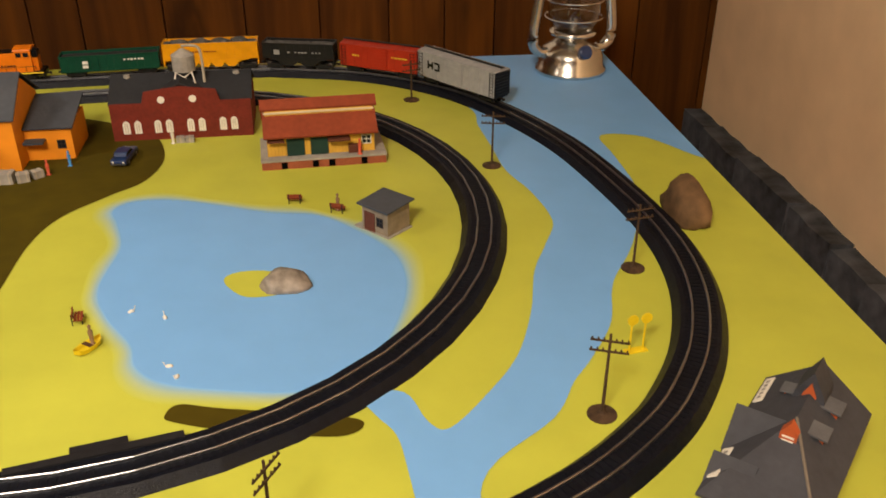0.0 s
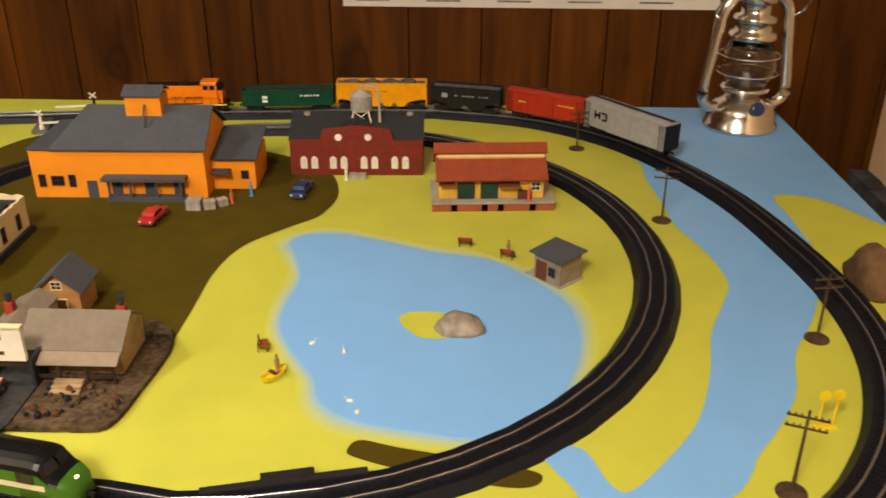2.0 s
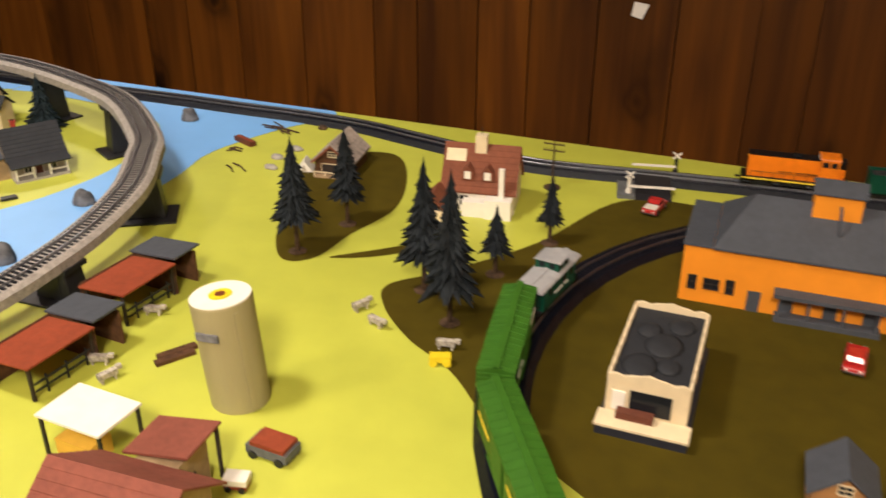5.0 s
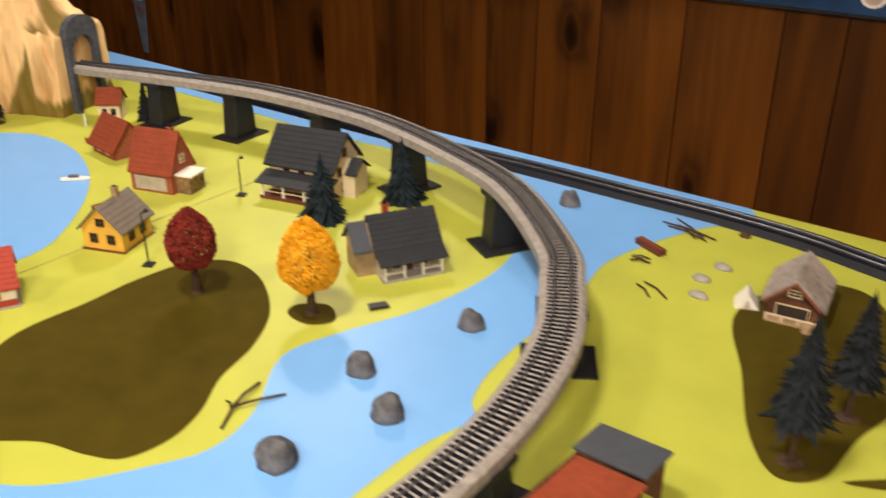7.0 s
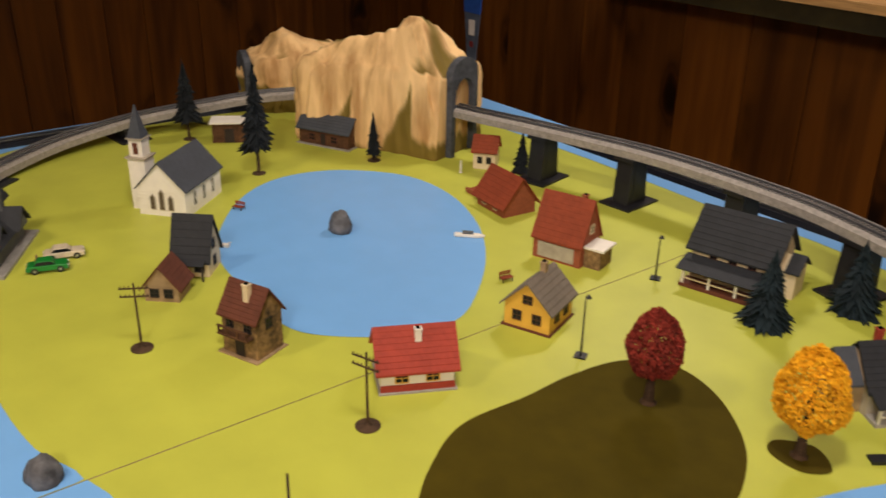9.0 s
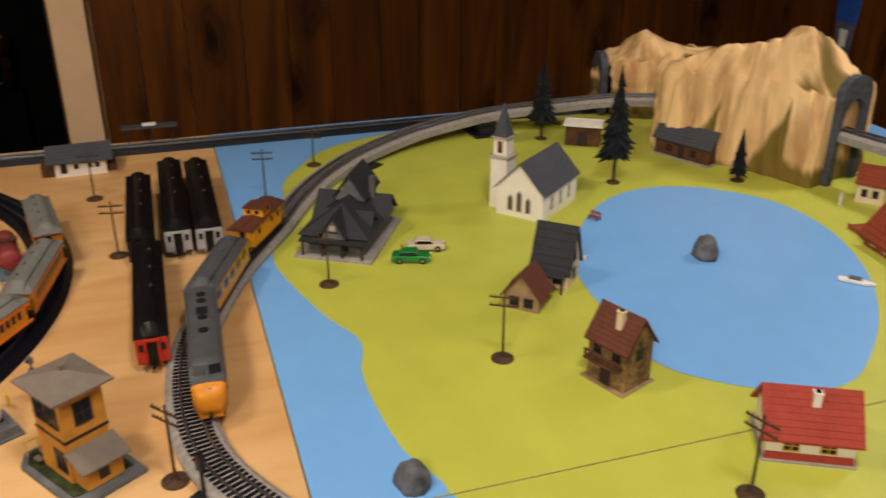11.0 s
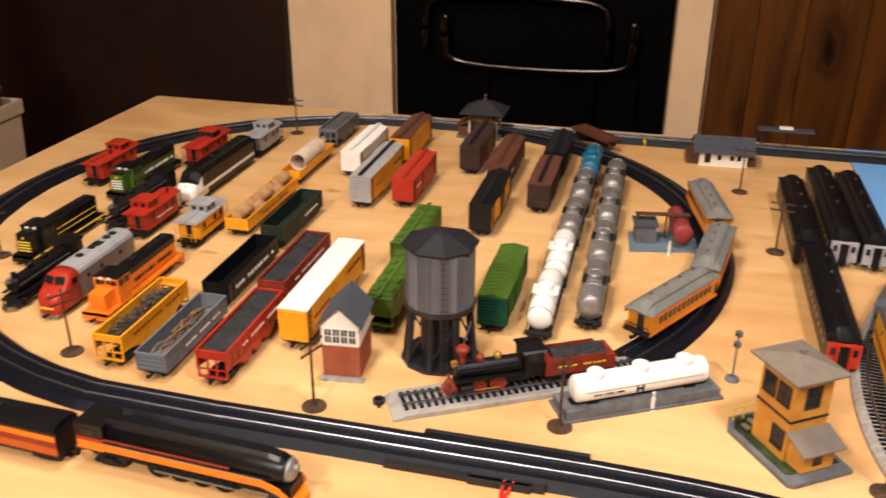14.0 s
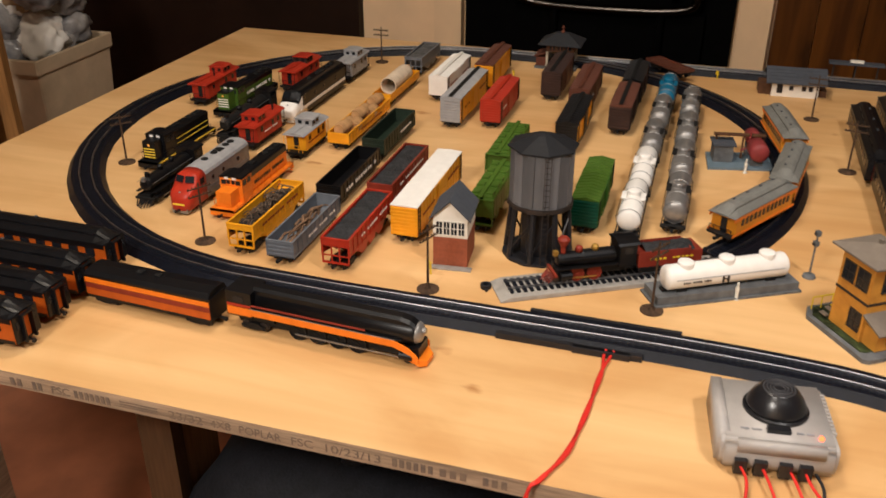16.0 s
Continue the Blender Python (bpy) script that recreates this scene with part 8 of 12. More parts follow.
oil_depot()
w_ = house("white_station", "small white station with a grey roof beside the track", (-3.4865, -0.322), 93, 0.082, 0.050, 0.033, 0.014, WHITES, SLATE, "x", 0.012, wins=(("f", 0.014, 0.008, 0.008, 0.014), ("f", 0.034, 0.014, 0.005, 0.006), ("f", 0.056, 0.014, 0.005, 0.006), ("f", 0.068, 0.014, 0.005, 0.006)), chimneys=((0.040, 0.025, 0.012, WHITES),), frame=DARKW, courses=5)
slab(w_, "lean_to", -0.022, -0.0005, 0.008, 0.045, 0, 0.020, LOG)
slab(w_, "lean_to", 0.0825, 0.098, 0.010, 0.045, 0, 0.012, LOG)
t = thing("platform_shelter", "flat grey-roofed platform shelter by the track", "shelter", (-3.640, -0.165, 0), 90)
slab(t, "roof", -0.05, 0.05, -0.010, 0.010, 0.030, 0.034, SLATE)
for x in (-0.04, 0.0, 0.04):
    slab(t, "post", x - 0.0015, x + 0.0015, -0.0015, 0.0015, 0, 0.0299, DARKW)
slab(t, "roof_lamp", -0.012, 0.012, -0.005, 0.005, 0.0341, 0.038, WHITES)


def switch_tower():
    t = thing("switch_tower", "dark wooden track tower with a hipped slate roof on posts", "tower", (-3.560, -0.728, 0), 90, group="model buildings")
    part("base", bevel(boxes((-0.050, 0.035, -0.030, 0.026, 0, 0.004)), 0.0008, 1), CONCD, t)
    for x in (-0.026, 0.026):
        for y in (-0.020, 0.020):
            part("post", boxes((x - 0.0022, x + 0.0022, y - 0.0022, y + 0.0022, 0.0041, 0.0340)), GREYW, t)
    part("shed", boxes((-0.048, -0.028, -0.022, 0.020, 0.0041, 0.022)), BROWNROOF, t)
    part("shed_roof", extrude_poly([(-0.052, 0.0221), (-0.0285, 0.0300), (-0.0285, 0.0320), (-0.052, 0.0240)], -0.026, 0.024, "y"), BROWNROOF, t)
    part("wall_shell", boxes((-0.028, 0.028, -0.022, 0.022, 0.0341, 0.0500)), LOG, t)
    for x in (-0.016, 0.0, 0.016):
        part("window", boxes((x - 0.0055, x + 0.0055, -0.0226, -0.0221, 0.0380, 0.0470)), GLASS, t)
        part("window_bar", boxes((x - 0.0004, x + 0.0004, -0.0230, -0.0227, 0.0380, 0.0470)), BRICKO, t)
    bm = bmesh.new()
    lo = [bm.verts.new(p) for p in ((-0.043, -0.036, 0.0490), (0.043, -0.036, 0.0490), (0.043, 0.036, 0.0490), (-0.043, 0.036, 0.0490))]
    md = [bm.verts.new((v.co.x, v.co.y, 0.0512)) for v in lo]
    hi = [bm.verts.new(p) for p in ((-0.012, -0.008, 0.0690), (0.012, -0.008, 0.0690), (0.012, 0.008, 0.0690), (-0.012, 0.008, 0.0690))]
    bm.faces.new(lo[::-1])
    bm.faces.new(hi)
    for ra, rb in ((lo, md), (md, hi)):
        for k in range(4):
            bm.faces.new((ra[k], ra[(k + 1) % 4], rb[(k + 1) % 4], rb[k]))
    part("roof", bm, CHAR, t)
    part("finial", lathe([(0.004, 0.0691), (0.003, 0.073), (0.0015, 0.075), (0.003, 0.079), (0.0012, 0.083)], 10), BROWNROOF, t)


switch_tower()


def signal_post(at, h, m, rz=0, label="small dark signal mast on a round foot"):
    t = thing("signal_mast", label, "signal", (*at, 0), rz, group="signals")
    part("foot", lathe([(0.008, 0), (0.007, 0.003), (0.002, 0.004)], 14), m, t)
    part("mast", lathe([(0.0012, 0.004), (0.0010, h)], 8), m, t)
    for z in (h, h - 0.013):
        hd = part("signal_head", boxes((-0.003, 0.003, -0.0025, 0.0025, z - 0.006, z)), m, t)
        part("visor", lathe([(0.0016, -0.001), (0.0016, 0.001)], 8, "y", Matrix.Translation((0, -0.0032, z - 0.003))), BLACK, hd)


signal_post((-2.779, -0.291), 0.060, CONCD, 30)


def square_mast(at, h, rz):
    t = thing("signal_mast", "short black signal mast on a flat square foot", "signal", (*at, 0), rz, group="signals")
    part("foot", bevel(boxes((-0.0095, 0.0095, -0.0095, 0.0095, 0, 0.0016)), 0.0005, 1), BLACK, t)
    part("mast", lathe([(0.0026, 0.0017), (0.0019, 0.010), (0.0016, h)], 8), BLACK, t)
    hd = part("signal_head", bevel(boxes((-0.0034, 0.0034, -0.0026, 0.0026, h - 0.016, h)), 0.0008, 1), BLACK, t)
    for z, m in ((h - 0.004, T_REDLENS), (h - 0.011, T_GREENLENS)):
        part("lens", lathe([(0.0016, -0.0034), (0.0016, -0.0026)], 10, "y", Matrix.Translation((0, 0, z))), m, hd)


T_REDLENS = mat("dark_red_lens", (0.16, 0.01, 0.008), 0.25)
T_GREENLENS = mat("dark_green_lens", (0.01, 0.08, 0.03), 0.25)
square_mast((-2.593, -0.143), 0.046, 40)
ring_ = thing("coupler_ring", "small black plastic ring lying on the plywood", "ring", (-2.641, -0.646, 0), 20)
part("ring", lathe([(0.0062, 0.0003), (0.0064, 0.0052), (0.0048, 0.0056), (0.0036, 0.0052), (0.0036, 0.0003)], 14), BLACK, ring_)
part("tab", boxes((0.0060, 0.0095, -0.0016, 0.0016, 0.0003, 0.0026)), BLACK, ring_)
for a in ((-2.653, -0.716), (-2.735, -0.245), (-3.445, -0.80), (-3.53, -0.50), (-3.565, -0.42), (-3.47, -0.90), (-2.79, -0.32)):
    t = thing("yellow_marker", "tiny yellow plastic trackside marker", "marker", (*a, 0), 30, group="track markers")
    part("stem", boxes((-0.0009, 0.0009, -0.0009, 0.0009, 0, 0.016)), GOLDP, t)
    part("board", boxes((-0.005, 0.005, -0.0014, -0.0009, 0.008, 0.0165)), GOLDP, t)
figurine((-2.70, -0.372), 2, 0.0, "tiny plain white figure beside a plinth")


# ---- power controller and wires ----
def controller():
    t = thing("power_controller", "pale grey train power controller with a black dial", "controller", (-2.456, -0.342, 0), 97)
    shell = mat("pale_grey_plastic", (0.40, 0.375, 0.355), 0.42, var=0.06, scale=80, spec=0.4)
    body = bevel(extrude_poly([(-0.043, 0.0012), (0.046, 0.0012), (0.049, 0.020), (0.046, 0.032), (-0.042, 0.034), (-0.047, 0.029), (-0.047, 0.012)], -0.047, 0.047, "x"), 0.0065, 4)
    part("housing", body, shell, t, smooth=True)
    part("front_lip", bevel(boxes((-0.034, 0.036, -0.0480, -0.0420, 0.0225, 0.0335)), 0.0026, 3), shell, t, smooth=True)
    part("side_rim", bevel(boxes((-0.0495, -0.040, -0.036, 0.040, 0.004, 0.0350)), 0.0042, 4), shell, t, smooth=True)
    for i in range(11):
        slab(t, "rib", 0.0440, 0.0478, -0.022 + 0.0052 * i, -0.0196 + 0.0052 * i, 0.010, 0.0325, shell, bv=0.0006)
    m = Matrix.Translation((0.002, 0.004, 0.0330)) @ Matrix.Rotation(radians(-2), 4, "X")
    glossy = mat("satin_black_plastic", (0.012, 0.012, 0.014), 0.28, var=0.1, scale=60, spec=0.5)
    part("dial_skirt", lathe([(0.0275, 0), (0.0275, 0.0022), (0.0262, 0.0034)], 40, m=m), glossy, t, smooth=False)
    k = part("dial", lathe([(0.0258, 0.0034), (0.0250, 0.0062), (0.0215, 0.0130), (0.0175, 0.0182), (0.0150, 0.0202), (0.0148, 0.0206)], 40, m=m), glossy, t, "black dial knob", smooth=True)
    for r, zz in ((0.0140, 0.0212), (0.0112, 0.0216), (0.0084, 0.0212), (0.0056, 0.0216)):
        part("dial_ring", lathe([(r, 0.0200), (r - 0.0004, zz), (r - 0.0014, zz), (r - 0.0018, 0.0200)], 28, m=m), mat("dark_grey_dial_ring", (0.06, 0.06, 0.065), 0.3, spec=0.5), k, smooth=False)
    part("pointer", boxes((-0.0009, 0.0009, 0.0225, 0.0268, 0.0058, 0.0068), m=m), WHITES, k)
    part("switch", bevel(boxes((-0.010, 0.009, -0.0330, -0.0270, 0.033, 0.0375)), 0.0012, 2), glossy, t)
    for xa, xb in ((-0.031, -0.024), (-0.022, -0.014), (0.014, 0.020), (0.022, 0.028)):
        part("print_bar", boxes((xa, xb, -0.0310, -0.0290, 0.0342, 0.0345)), INKGREY, t)
    lamp = bpy.data.materials.new("red_indicator")
    lamp.use_nodes = True
    b = lamp.node_tree.nodes["Principled BSDF"]
    b.inputs["Base Color"].default_value = (0.9, 0.1, 0.02, 1)
    b.inputs["Emission Color"].default_value, b.inputs["Emission Strength"].default_value = (1, 0.12, 0.03, 1), 4
    part("indicator", lathe([(0.0024, 0.0338), (0.0018, 0.0362)], 10, m=Matrix.Translation((0.033, -0.034, 0.0))), lamp, t, "glowing red indicator")
    for x in (-0.030, -0.014, 0.006, 0.022):
        part("socket", bevel(boxes((x - 0.0052, x + 0.0052, -0.0520, -0.0462, 0.003, 0.0165)), 0.001, 1), glossy, t)
    redw, blkw = mat("red_wire", (0.65, 0.03, 0.02), 0.4), BLACK
    for i, (x, m_) in enumerate(((-0.030, redw), (0.010, redw), (0.022, redw), (0.030, blkw), (-0.012, redw))):
        pts = [Vector((x, -0.050, 0.010)), Vector((x + 0.003, -0.068, 0.010)), Vector((x + 0.008 * (i % 3), -0.092, 0.004)), Vector((x + 0.010 * (i % 3), -0.118, 0.003)), Vector((x + 0.010 * (i % 3), -0.1255, -0.02)), Vector((x + 0.01, -0.128, -0.20))]
        part("lead", tube(spline(pts, False, 5), 0.0014, 6), m_, t, smooth=True)
    w = thing("red_wire", "twisted red feeder wire running over the table edge", "wire")
    for k in (-1, 1):
        pts = [Vector((-2.546, -0.492 + k * 0.004, 0.0066)), Vector((-2.538, -0.494 + k * 0.003, 0.0032)), Vector((-2.50, -0.496 - k * 0.0012, 0.003)), Vector((-2.44, -0.500 + k * 0.0012, 0.003)), Vector((-2.385, -0.507 - k * 0.0012, 0.003)), Vector((-2.345, -0.522 + k * 0.001, 0.003)), Vector((-2.334, -0.530, -0.003)), Vector((-2.332, -0.535 + k * 0.003, -0.06)), Vector((-2.336, -0.54 + k * 0.006, -0.25))]
        part("strand", tube(spline(pts, False, 6), 0.0017, 6), redw, w, smooth=True)
    r = thing("terminal_track", "black terminal rerailer blocks along the track", "track block", (-2.573, -0.50, 0), 90)
    for x0, x1, y in ((-0.085, 0.075, 0.0245), (-0.030, 0.028, -0.0325), (-0.11, 0.04, -0.0300)):
        part("block", bevel(boxes((x0, x1, y, y + 0.0058, 0, 0.0068)), 0.001, 1), BLACK, r)
    r = thing("terminal_track", "black terminal rerailer blocks along the track", "track block", (-0.705, 0.1605, 0), 13)
    for x0, x1, y in ((-0.07, 0.065, 0.0), (-0.022, 0.022, 0.0082)):
        part("block", bevel(boxes((x0, x1, y, y + 0.008, 0, 0.0105)), 0.001, 1), BLACK, r)


controller()


# ---- lettering on the sheet edge ----
def edge_text():
    t = thing("edge_lettering", "dark stamped lettering on the plywood edge", "lettering")
    ink = mat("faded_stamp_ink", (0.085, 0.065, 0.055), 0.9, var=0.5, scale=300, tint=(0.25, 0.18, 0.12))
    for txt, y0, y1 in (("FSC", -1.003, -0.981), ("23/32", -0.873, -0.837), ("4X8", -0.829, -0.808), ("POPLAR", -0.800, -0.757), ("FSC", -0.748, -0.726), ("10/23/13", -0.717, -0.662)):
        cu = bpy.data.curves.new("stamp", "FONT")
        cu.body, cu.size, cu.extrude = txt, 0.0125, 0.0001
        o = new("stamp", cu)
        me = bpy.data.meshes.new_from_object(o.evaluated_get(bpy.context.evaluated_depsgraph_get()))
        bpy.data.objects.remove(o)
        s = new("stamp", me)
        me.materials.append(ink)
        s.parent = t
        wide = max(v.co.x for v in me.vertices)
        s.scale = ((y1 - y0) / wide, 1, 1)
        s.rotation_euler = (radians(90), 0, radians(90))
        s.location = (XF - 0.0002, y0, -0.0142)
    for y0, y1, k in ((-1.050, -1.034, 2), (-1.024, -1.011, 2), (-0.976, -0.934, 7), (-0.651, -0.612, 6), (-0.608, -0.581, 3), (-0.570, -0.546, 3)):
        for i in range(k):
            w = (y1 - y0) / k
            part("stamp_bar", boxes((XF - 0.0003, XF, y0 + w * i, y0 + w * (i + 0.62), -0.0142, -0.0056)), ink, t)
    for z0, z1 in ((-0.0075, -0.0062), (-0.0105, -0.0092), (-0.0130, -0.0122)):
        part("stamp_line", boxes((XF - 0.0003, XF, -0.925, -0.884, z0, z1)), ink, t)
    # one timber in two colours: shade on its front, light on its side
    leg = thing("table_leg", "timber table leg with shaded front and lit side in its colours", "table leg", (-2.425, -0.960, FLOOR_Z))
    part("front_board", bevel(boxes((-0.020, 0.0, -0.020, 0.022, 0, -FLOOR_Z - 0.026)), 0.003, 1), mat("shaded_leg_timber", (0.10, 0.050, 0.020), 0.8, var=0.2, scale=30, stretch=(5, 5, 0.4)), leg, "leg front coloured dark as in shade")
    part("back_board", bevel(boxes((-0.095, -0.0205, -0.026, 0.014, 0, -FLOOR_Z - 0.026)), 0.003, 1), mat("lit_leg_timber", (0.42, 0.23, 0.09), 0.7, var=0.2, scale=30, stretch=(5, 5, 0.4)), leg, "leg side coloured light as if lit")


edge_text()


# ---- floor things beyond the table ----
def floor_things():
    bag = thing("travel_bag", "black fabric bag on the floor under the table", "bag", (-2.52, -0.645, FLOOR_Z))
    nylon = mat("black_nylon", (0.012, 0.013, 0.017), 0.7, var=0.25, scale=300, bump=0.4)

    def soft_box(hx, hy, hz, p, crease):
        bm = bmesh.new()
        bmesh.ops.create_cube(bm, size=1)
        bmesh.ops.subdivide_edges(bm, edges=bm.edges[:], cuts=11, use_grid_fill=True)
        for v in bm.verts:
            c = v.co * 2
            r = (abs(c.x) ** p + abs(c.y) ** p + abs(c.z) ** p) ** (1 / p)
            v.co = Vector((c.x / r * hx, c.y / r * hy, (c.z / r + 1) * hz)) + Vector((1, 1, 0.6)) * crease * noise.noise(c * 2.2) * (1 if c.z > -0.9 else 0)
        return bm

    part("body", soft_box(0.17, 0.315, 0.315, 4.5, 0.014), nylon, bag, smooth=True)
    pk = part("front_pocket", soft_box(0.050, 0.200, 0.190, 5, 0.008), nylon, bag, "bulging front pocket", smooth=True)
    pk.location = (0.160, 0.05, 0.03)
    part("zip", tube(spline([Vector((0.050, -0.17, 0.10)), Vector((0.052, -0.165, 0.30)), Vector((0.046, -0.12, 0.355)), Vector((0.046, 0.12, 0.355))], False, 5), 0.004, 6), BLACK, pk)
    for y in (-0.235, 0.21):
        part("strap", bevel(boxes((0.150, 0.176, y - 0.018, y + 0.018, 0.06, 0.60)), 0.006, 2), BLACK, bag)
        part("buckle", bevel(boxes((0.170, 0.184, y - 0.021, y + 0.021, 0.46, 0.50)), 0.004, 2), mat("worn_brass_buckle", (0.20, 0.13, 0.05), 0.4, 0.8), bag)
    part("handle", tube(spline([Vector((0.05, -0.12, 0.600)), Vector((0.06, -0.07, 0.645)), Vector((0.06, 0.07, 0.645)), Vector((0.05, 0.12, 0.600))], False, 5), 0.009, 8), BLACK, bag)
    binm = mat("beige_bin_plastic", (0.56, 0.45, 0.31), 0.5, var=0.10, scale=20)
    t = thing("rubbish_bin", "tall beige plastic bin heaped with clear bags", "bin", BIN, 1)
    body = bmesh.new()
    rings = []
    for z, a in ((0.0, 0.78), (0.615, 1.0), (0.615, 1.05), (0.655, 1.06), (0.655, 1.0), (0.05, 0.75)):
        rings.append([body.verts.new((sx * 0.150 * a, sy * 0.105 * a, z)) for sx, sy in ((-1, -1), (1, -1), (1, 1), (-1, 1))])
    for ra, rb in zip(rings, rings[1:]):
        for k in range(4):
            body.faces.new((ra[k], ra[(k + 1) % 4], rb[(k + 1) % 4], rb[k]))
    body.faces.new(rings[0][::-1])
    body.faces.new(rings[-1])
    bmesh.ops.recalc_face_normals(body, faces=body.faces)
    part("body", bevel(body, 0.012, 3), binm, t)
    rng = random.Random(12)
    film = mat("crumpled_clear_film", (0.30, 0.29, 0.28), 0.22, var=0.4, scale=30, bump=0.6, tint=(0.10, 0.10, 0.11))
    for i in range(12):
        bm = bmesh.new()
        bmesh.ops.create_icosphere(bm, subdivisions=4, radius=rng.uniform(0.055, 0.085))
        sd = rng.random() * 50
        for v in bm.verts:
            q = v.co.copy()
            ridge = 1 - abs(noise.noise(q * 22 + Vector((sd, 0, 0))))
            v.co *= 0.62 + 0.42 * ridge + 0.16 * noise.noise(q * 60 + Vector((0, sd, 0)))
        o = part("plastic_bag", bm, (film, film, PAPER, film, TAN, film)[i % 6], t, smooth=True)
        o.location = (rng.uniform(-0.095, 0.095), rng.uniform(-0.06, 0.06), 0.64 + 0.016 * i)
    for i, (y, h, m_) in enumerate(((-0.06, 1.30, TAN), (0.0, 1.36, YELLOW), (0.075, 1.28, TAN))):
        w = thing("timber_length", "long pine timber leaning in the corner", "timber", (-3.40 + 0.2 * y, -2.012 + y * 0.40, FLOOR_Z), 10, group="leaning timbers")
        part("batten", bevel(boxes((-0.012, 0.012, -0.016, 0.016, 0, h)), 0.003, 1), mat("orange_pine_batten", (0.34, 0.17, 0.055), 0.6, var=0.2, scale=40, stretch=(4, 4, 0.3)), w)
        slab(w, "tape", -0.013, 0.013, -0.017, 0.017, h * 0.62, h * 0.62 + 0.05, BLUEP)
    b = thing("carton", "white printed cardboard carton standing on the floor", "carton", (-3.27, -2.02, FLOOR_Z), 24)
    part("box", bevel(boxes((-0.04, 0.04, -0.075, 0.055, 0, 0.69)), 0.004, 1), PAPER, b)
    part("print_panel", boxes((0.0401, 0.0408, -0.055, 0.03, 0.42, 0.52)), BLUEP, b)
    part("print_mark", boxes((0.0401, 0.0408, -0.04, 0.02, 0.55, 0.59)), REDP, b)


BIN = (-3.72, -2.156, FLOOR_Z)
floor_things()

# ---- rolling stock ----
T_ORANGE = mat("train_orange", (0.80, 0.20, 0.008), 0.38, var=0.08, scale=80)
T_DKORANGE = mat("train_deep_orange", (0.44, 0.085, 0.006), 0.38, var=0.1, scale=80)
T_AMBER = mat("train_amber", (0.62, 0.235, 0.008), 0.40, var=0.1, scale=80)
T_YELLOW = mat("train_yellow", (0.80, 0.35, 0.007), 0.40, var=0.08, scale=80)
T_LEMON = mat("train_lettering_yellow", (0.85, 0.62, 0.05), 0.5)
T_GREEN = mat("train_dark_green", (0.004, 0.060, 0.034), 0.40, var=0.12, scale=80)
T_BRIGHT = mat("train_leaf_green", (0.038, 0.125, 0.012), 0.45, var=0.1, scale=80)
T_MOSS = mat("train_moss_green", (0.062, 0.125, 0.014), 0.45, var=0.1, scale=80)
T_OLIVE = mat("train_olive_black", (0.018, 0.030, 0.020), 0.5, var=0.15, scale=80)
T_RED = mat("train_red", (0.40, 0.030, 0.012), 0.40, var=0.1, scale=80)
T_BRICK = mat("train_brick_red", (0.22, 0.028, 0.014), 0.5, var=0.15, scale=80)
T_BROWN = mat("train_box_brown", (0.115, 0.040, 0.024), 0.5, var=0.15, scale=80)
T_DKBROWN = mat("train_dark_brown", (0.040, 0.020, 0.016), 0.5, var=0.15, scale=80)
T_BLACK = mat("train_black", (0.0055, 0.0055, 0.0065), 0.34, var=0.15, scale=80)
T_SOOT = mat("train_matt_black", (0.009, 0.009, 0.0095), 0.6, var=0.2, scale=120)
T_GREY = mat("train_blue_grey", (0.15, 0.165, 0.19), 0.45, var=0.12, scale=80)
T_SLATE = mat("train_slate_grey", (0.075, 0.080, 0.088), 0.45, var=0.12, scale=80)
T_AMBER = mat("train_amber", (0.62, 0.235, 0.012), 0.40, var=0.1, scale=80)
T_LTGREY = mat("train_light_grey", (0.34, 0.34, 0.35), 0.45, var=0.1, scale=80)
T_SILVER = mat("train_silver", (0.30, 0.29, 0.28), 0.40, 0.6, var=0.12, scale=80)
T_WHITE = mat("train_white", (0.80, 0.78, 0.74), 0.40, var=0.04, scale=80)
T_BLUE = mat("train_teal_blue", (0.01, 0.13, 0.24), 0.4, var=0.1, scale=80)
T_ROOFG = mat("train_roof_grey", (0.17, 0.17, 0.155), 0.6, var=0.12, scale=120)
T_LOAD = mat("dark_coal_load", (0.030, 0.031, 0.034), 0.75, var=0.4, scale=500, bump=0.6)
T_GLOAD = mat("grey_gravel_load", (0.12, 0.12, 0.12), 0.85, var=0.4, scale=500, bump=0.6)
T_SCRAP = mat("rusty_scrap", (0.16, 0.11, 0.075), 0.6, 0.3, var=0.5, scale=200)
T_TWIG = mat("brown_twigs", (0.22, 0.13, 0.075), 0.8, var=0.4, scale=200)
T_TANB = mat("tan_cardboard_barrel", (0.52, 0.30, 0.13), 0.8, var=0.2, scale=90)
T_LAMP = mat("amber_lamp_lens", (0.9, 0.45, 0.08), 0.2)
T_LIT = bpy.data.materials.new("lit_headlight")
T_LIT.use_nodes = True
T_LIT.node_tree.nodes["Principled BSDF"].inputs["Emission Color"].default_value = (1.0, 0.62, 0.25, 1)
T_LIT.node_tree.nodes["Principled BSDF"].inputs["Emission Strength"].default_value = 5.0
WHEELM = mat("dark_wheel_steel", (0.06, 0.05, 0.045), 0.45, 0.6, var=0.2)

PROTO = {}
W = 0.0172


def stock(name, key, make, material, parent, loc=(0, 0, 0), rz=0.0):
    """A part on a mesh that alike parts share."""
    if key in PROTO:
        return share(name, PROTO[key], parent, loc, rz)
    o = part(name, make(), material, parent)
    o.location, o.rotation_euler = loc, (0, 0, radians(rz))
    PROTO[key] = o
    return o


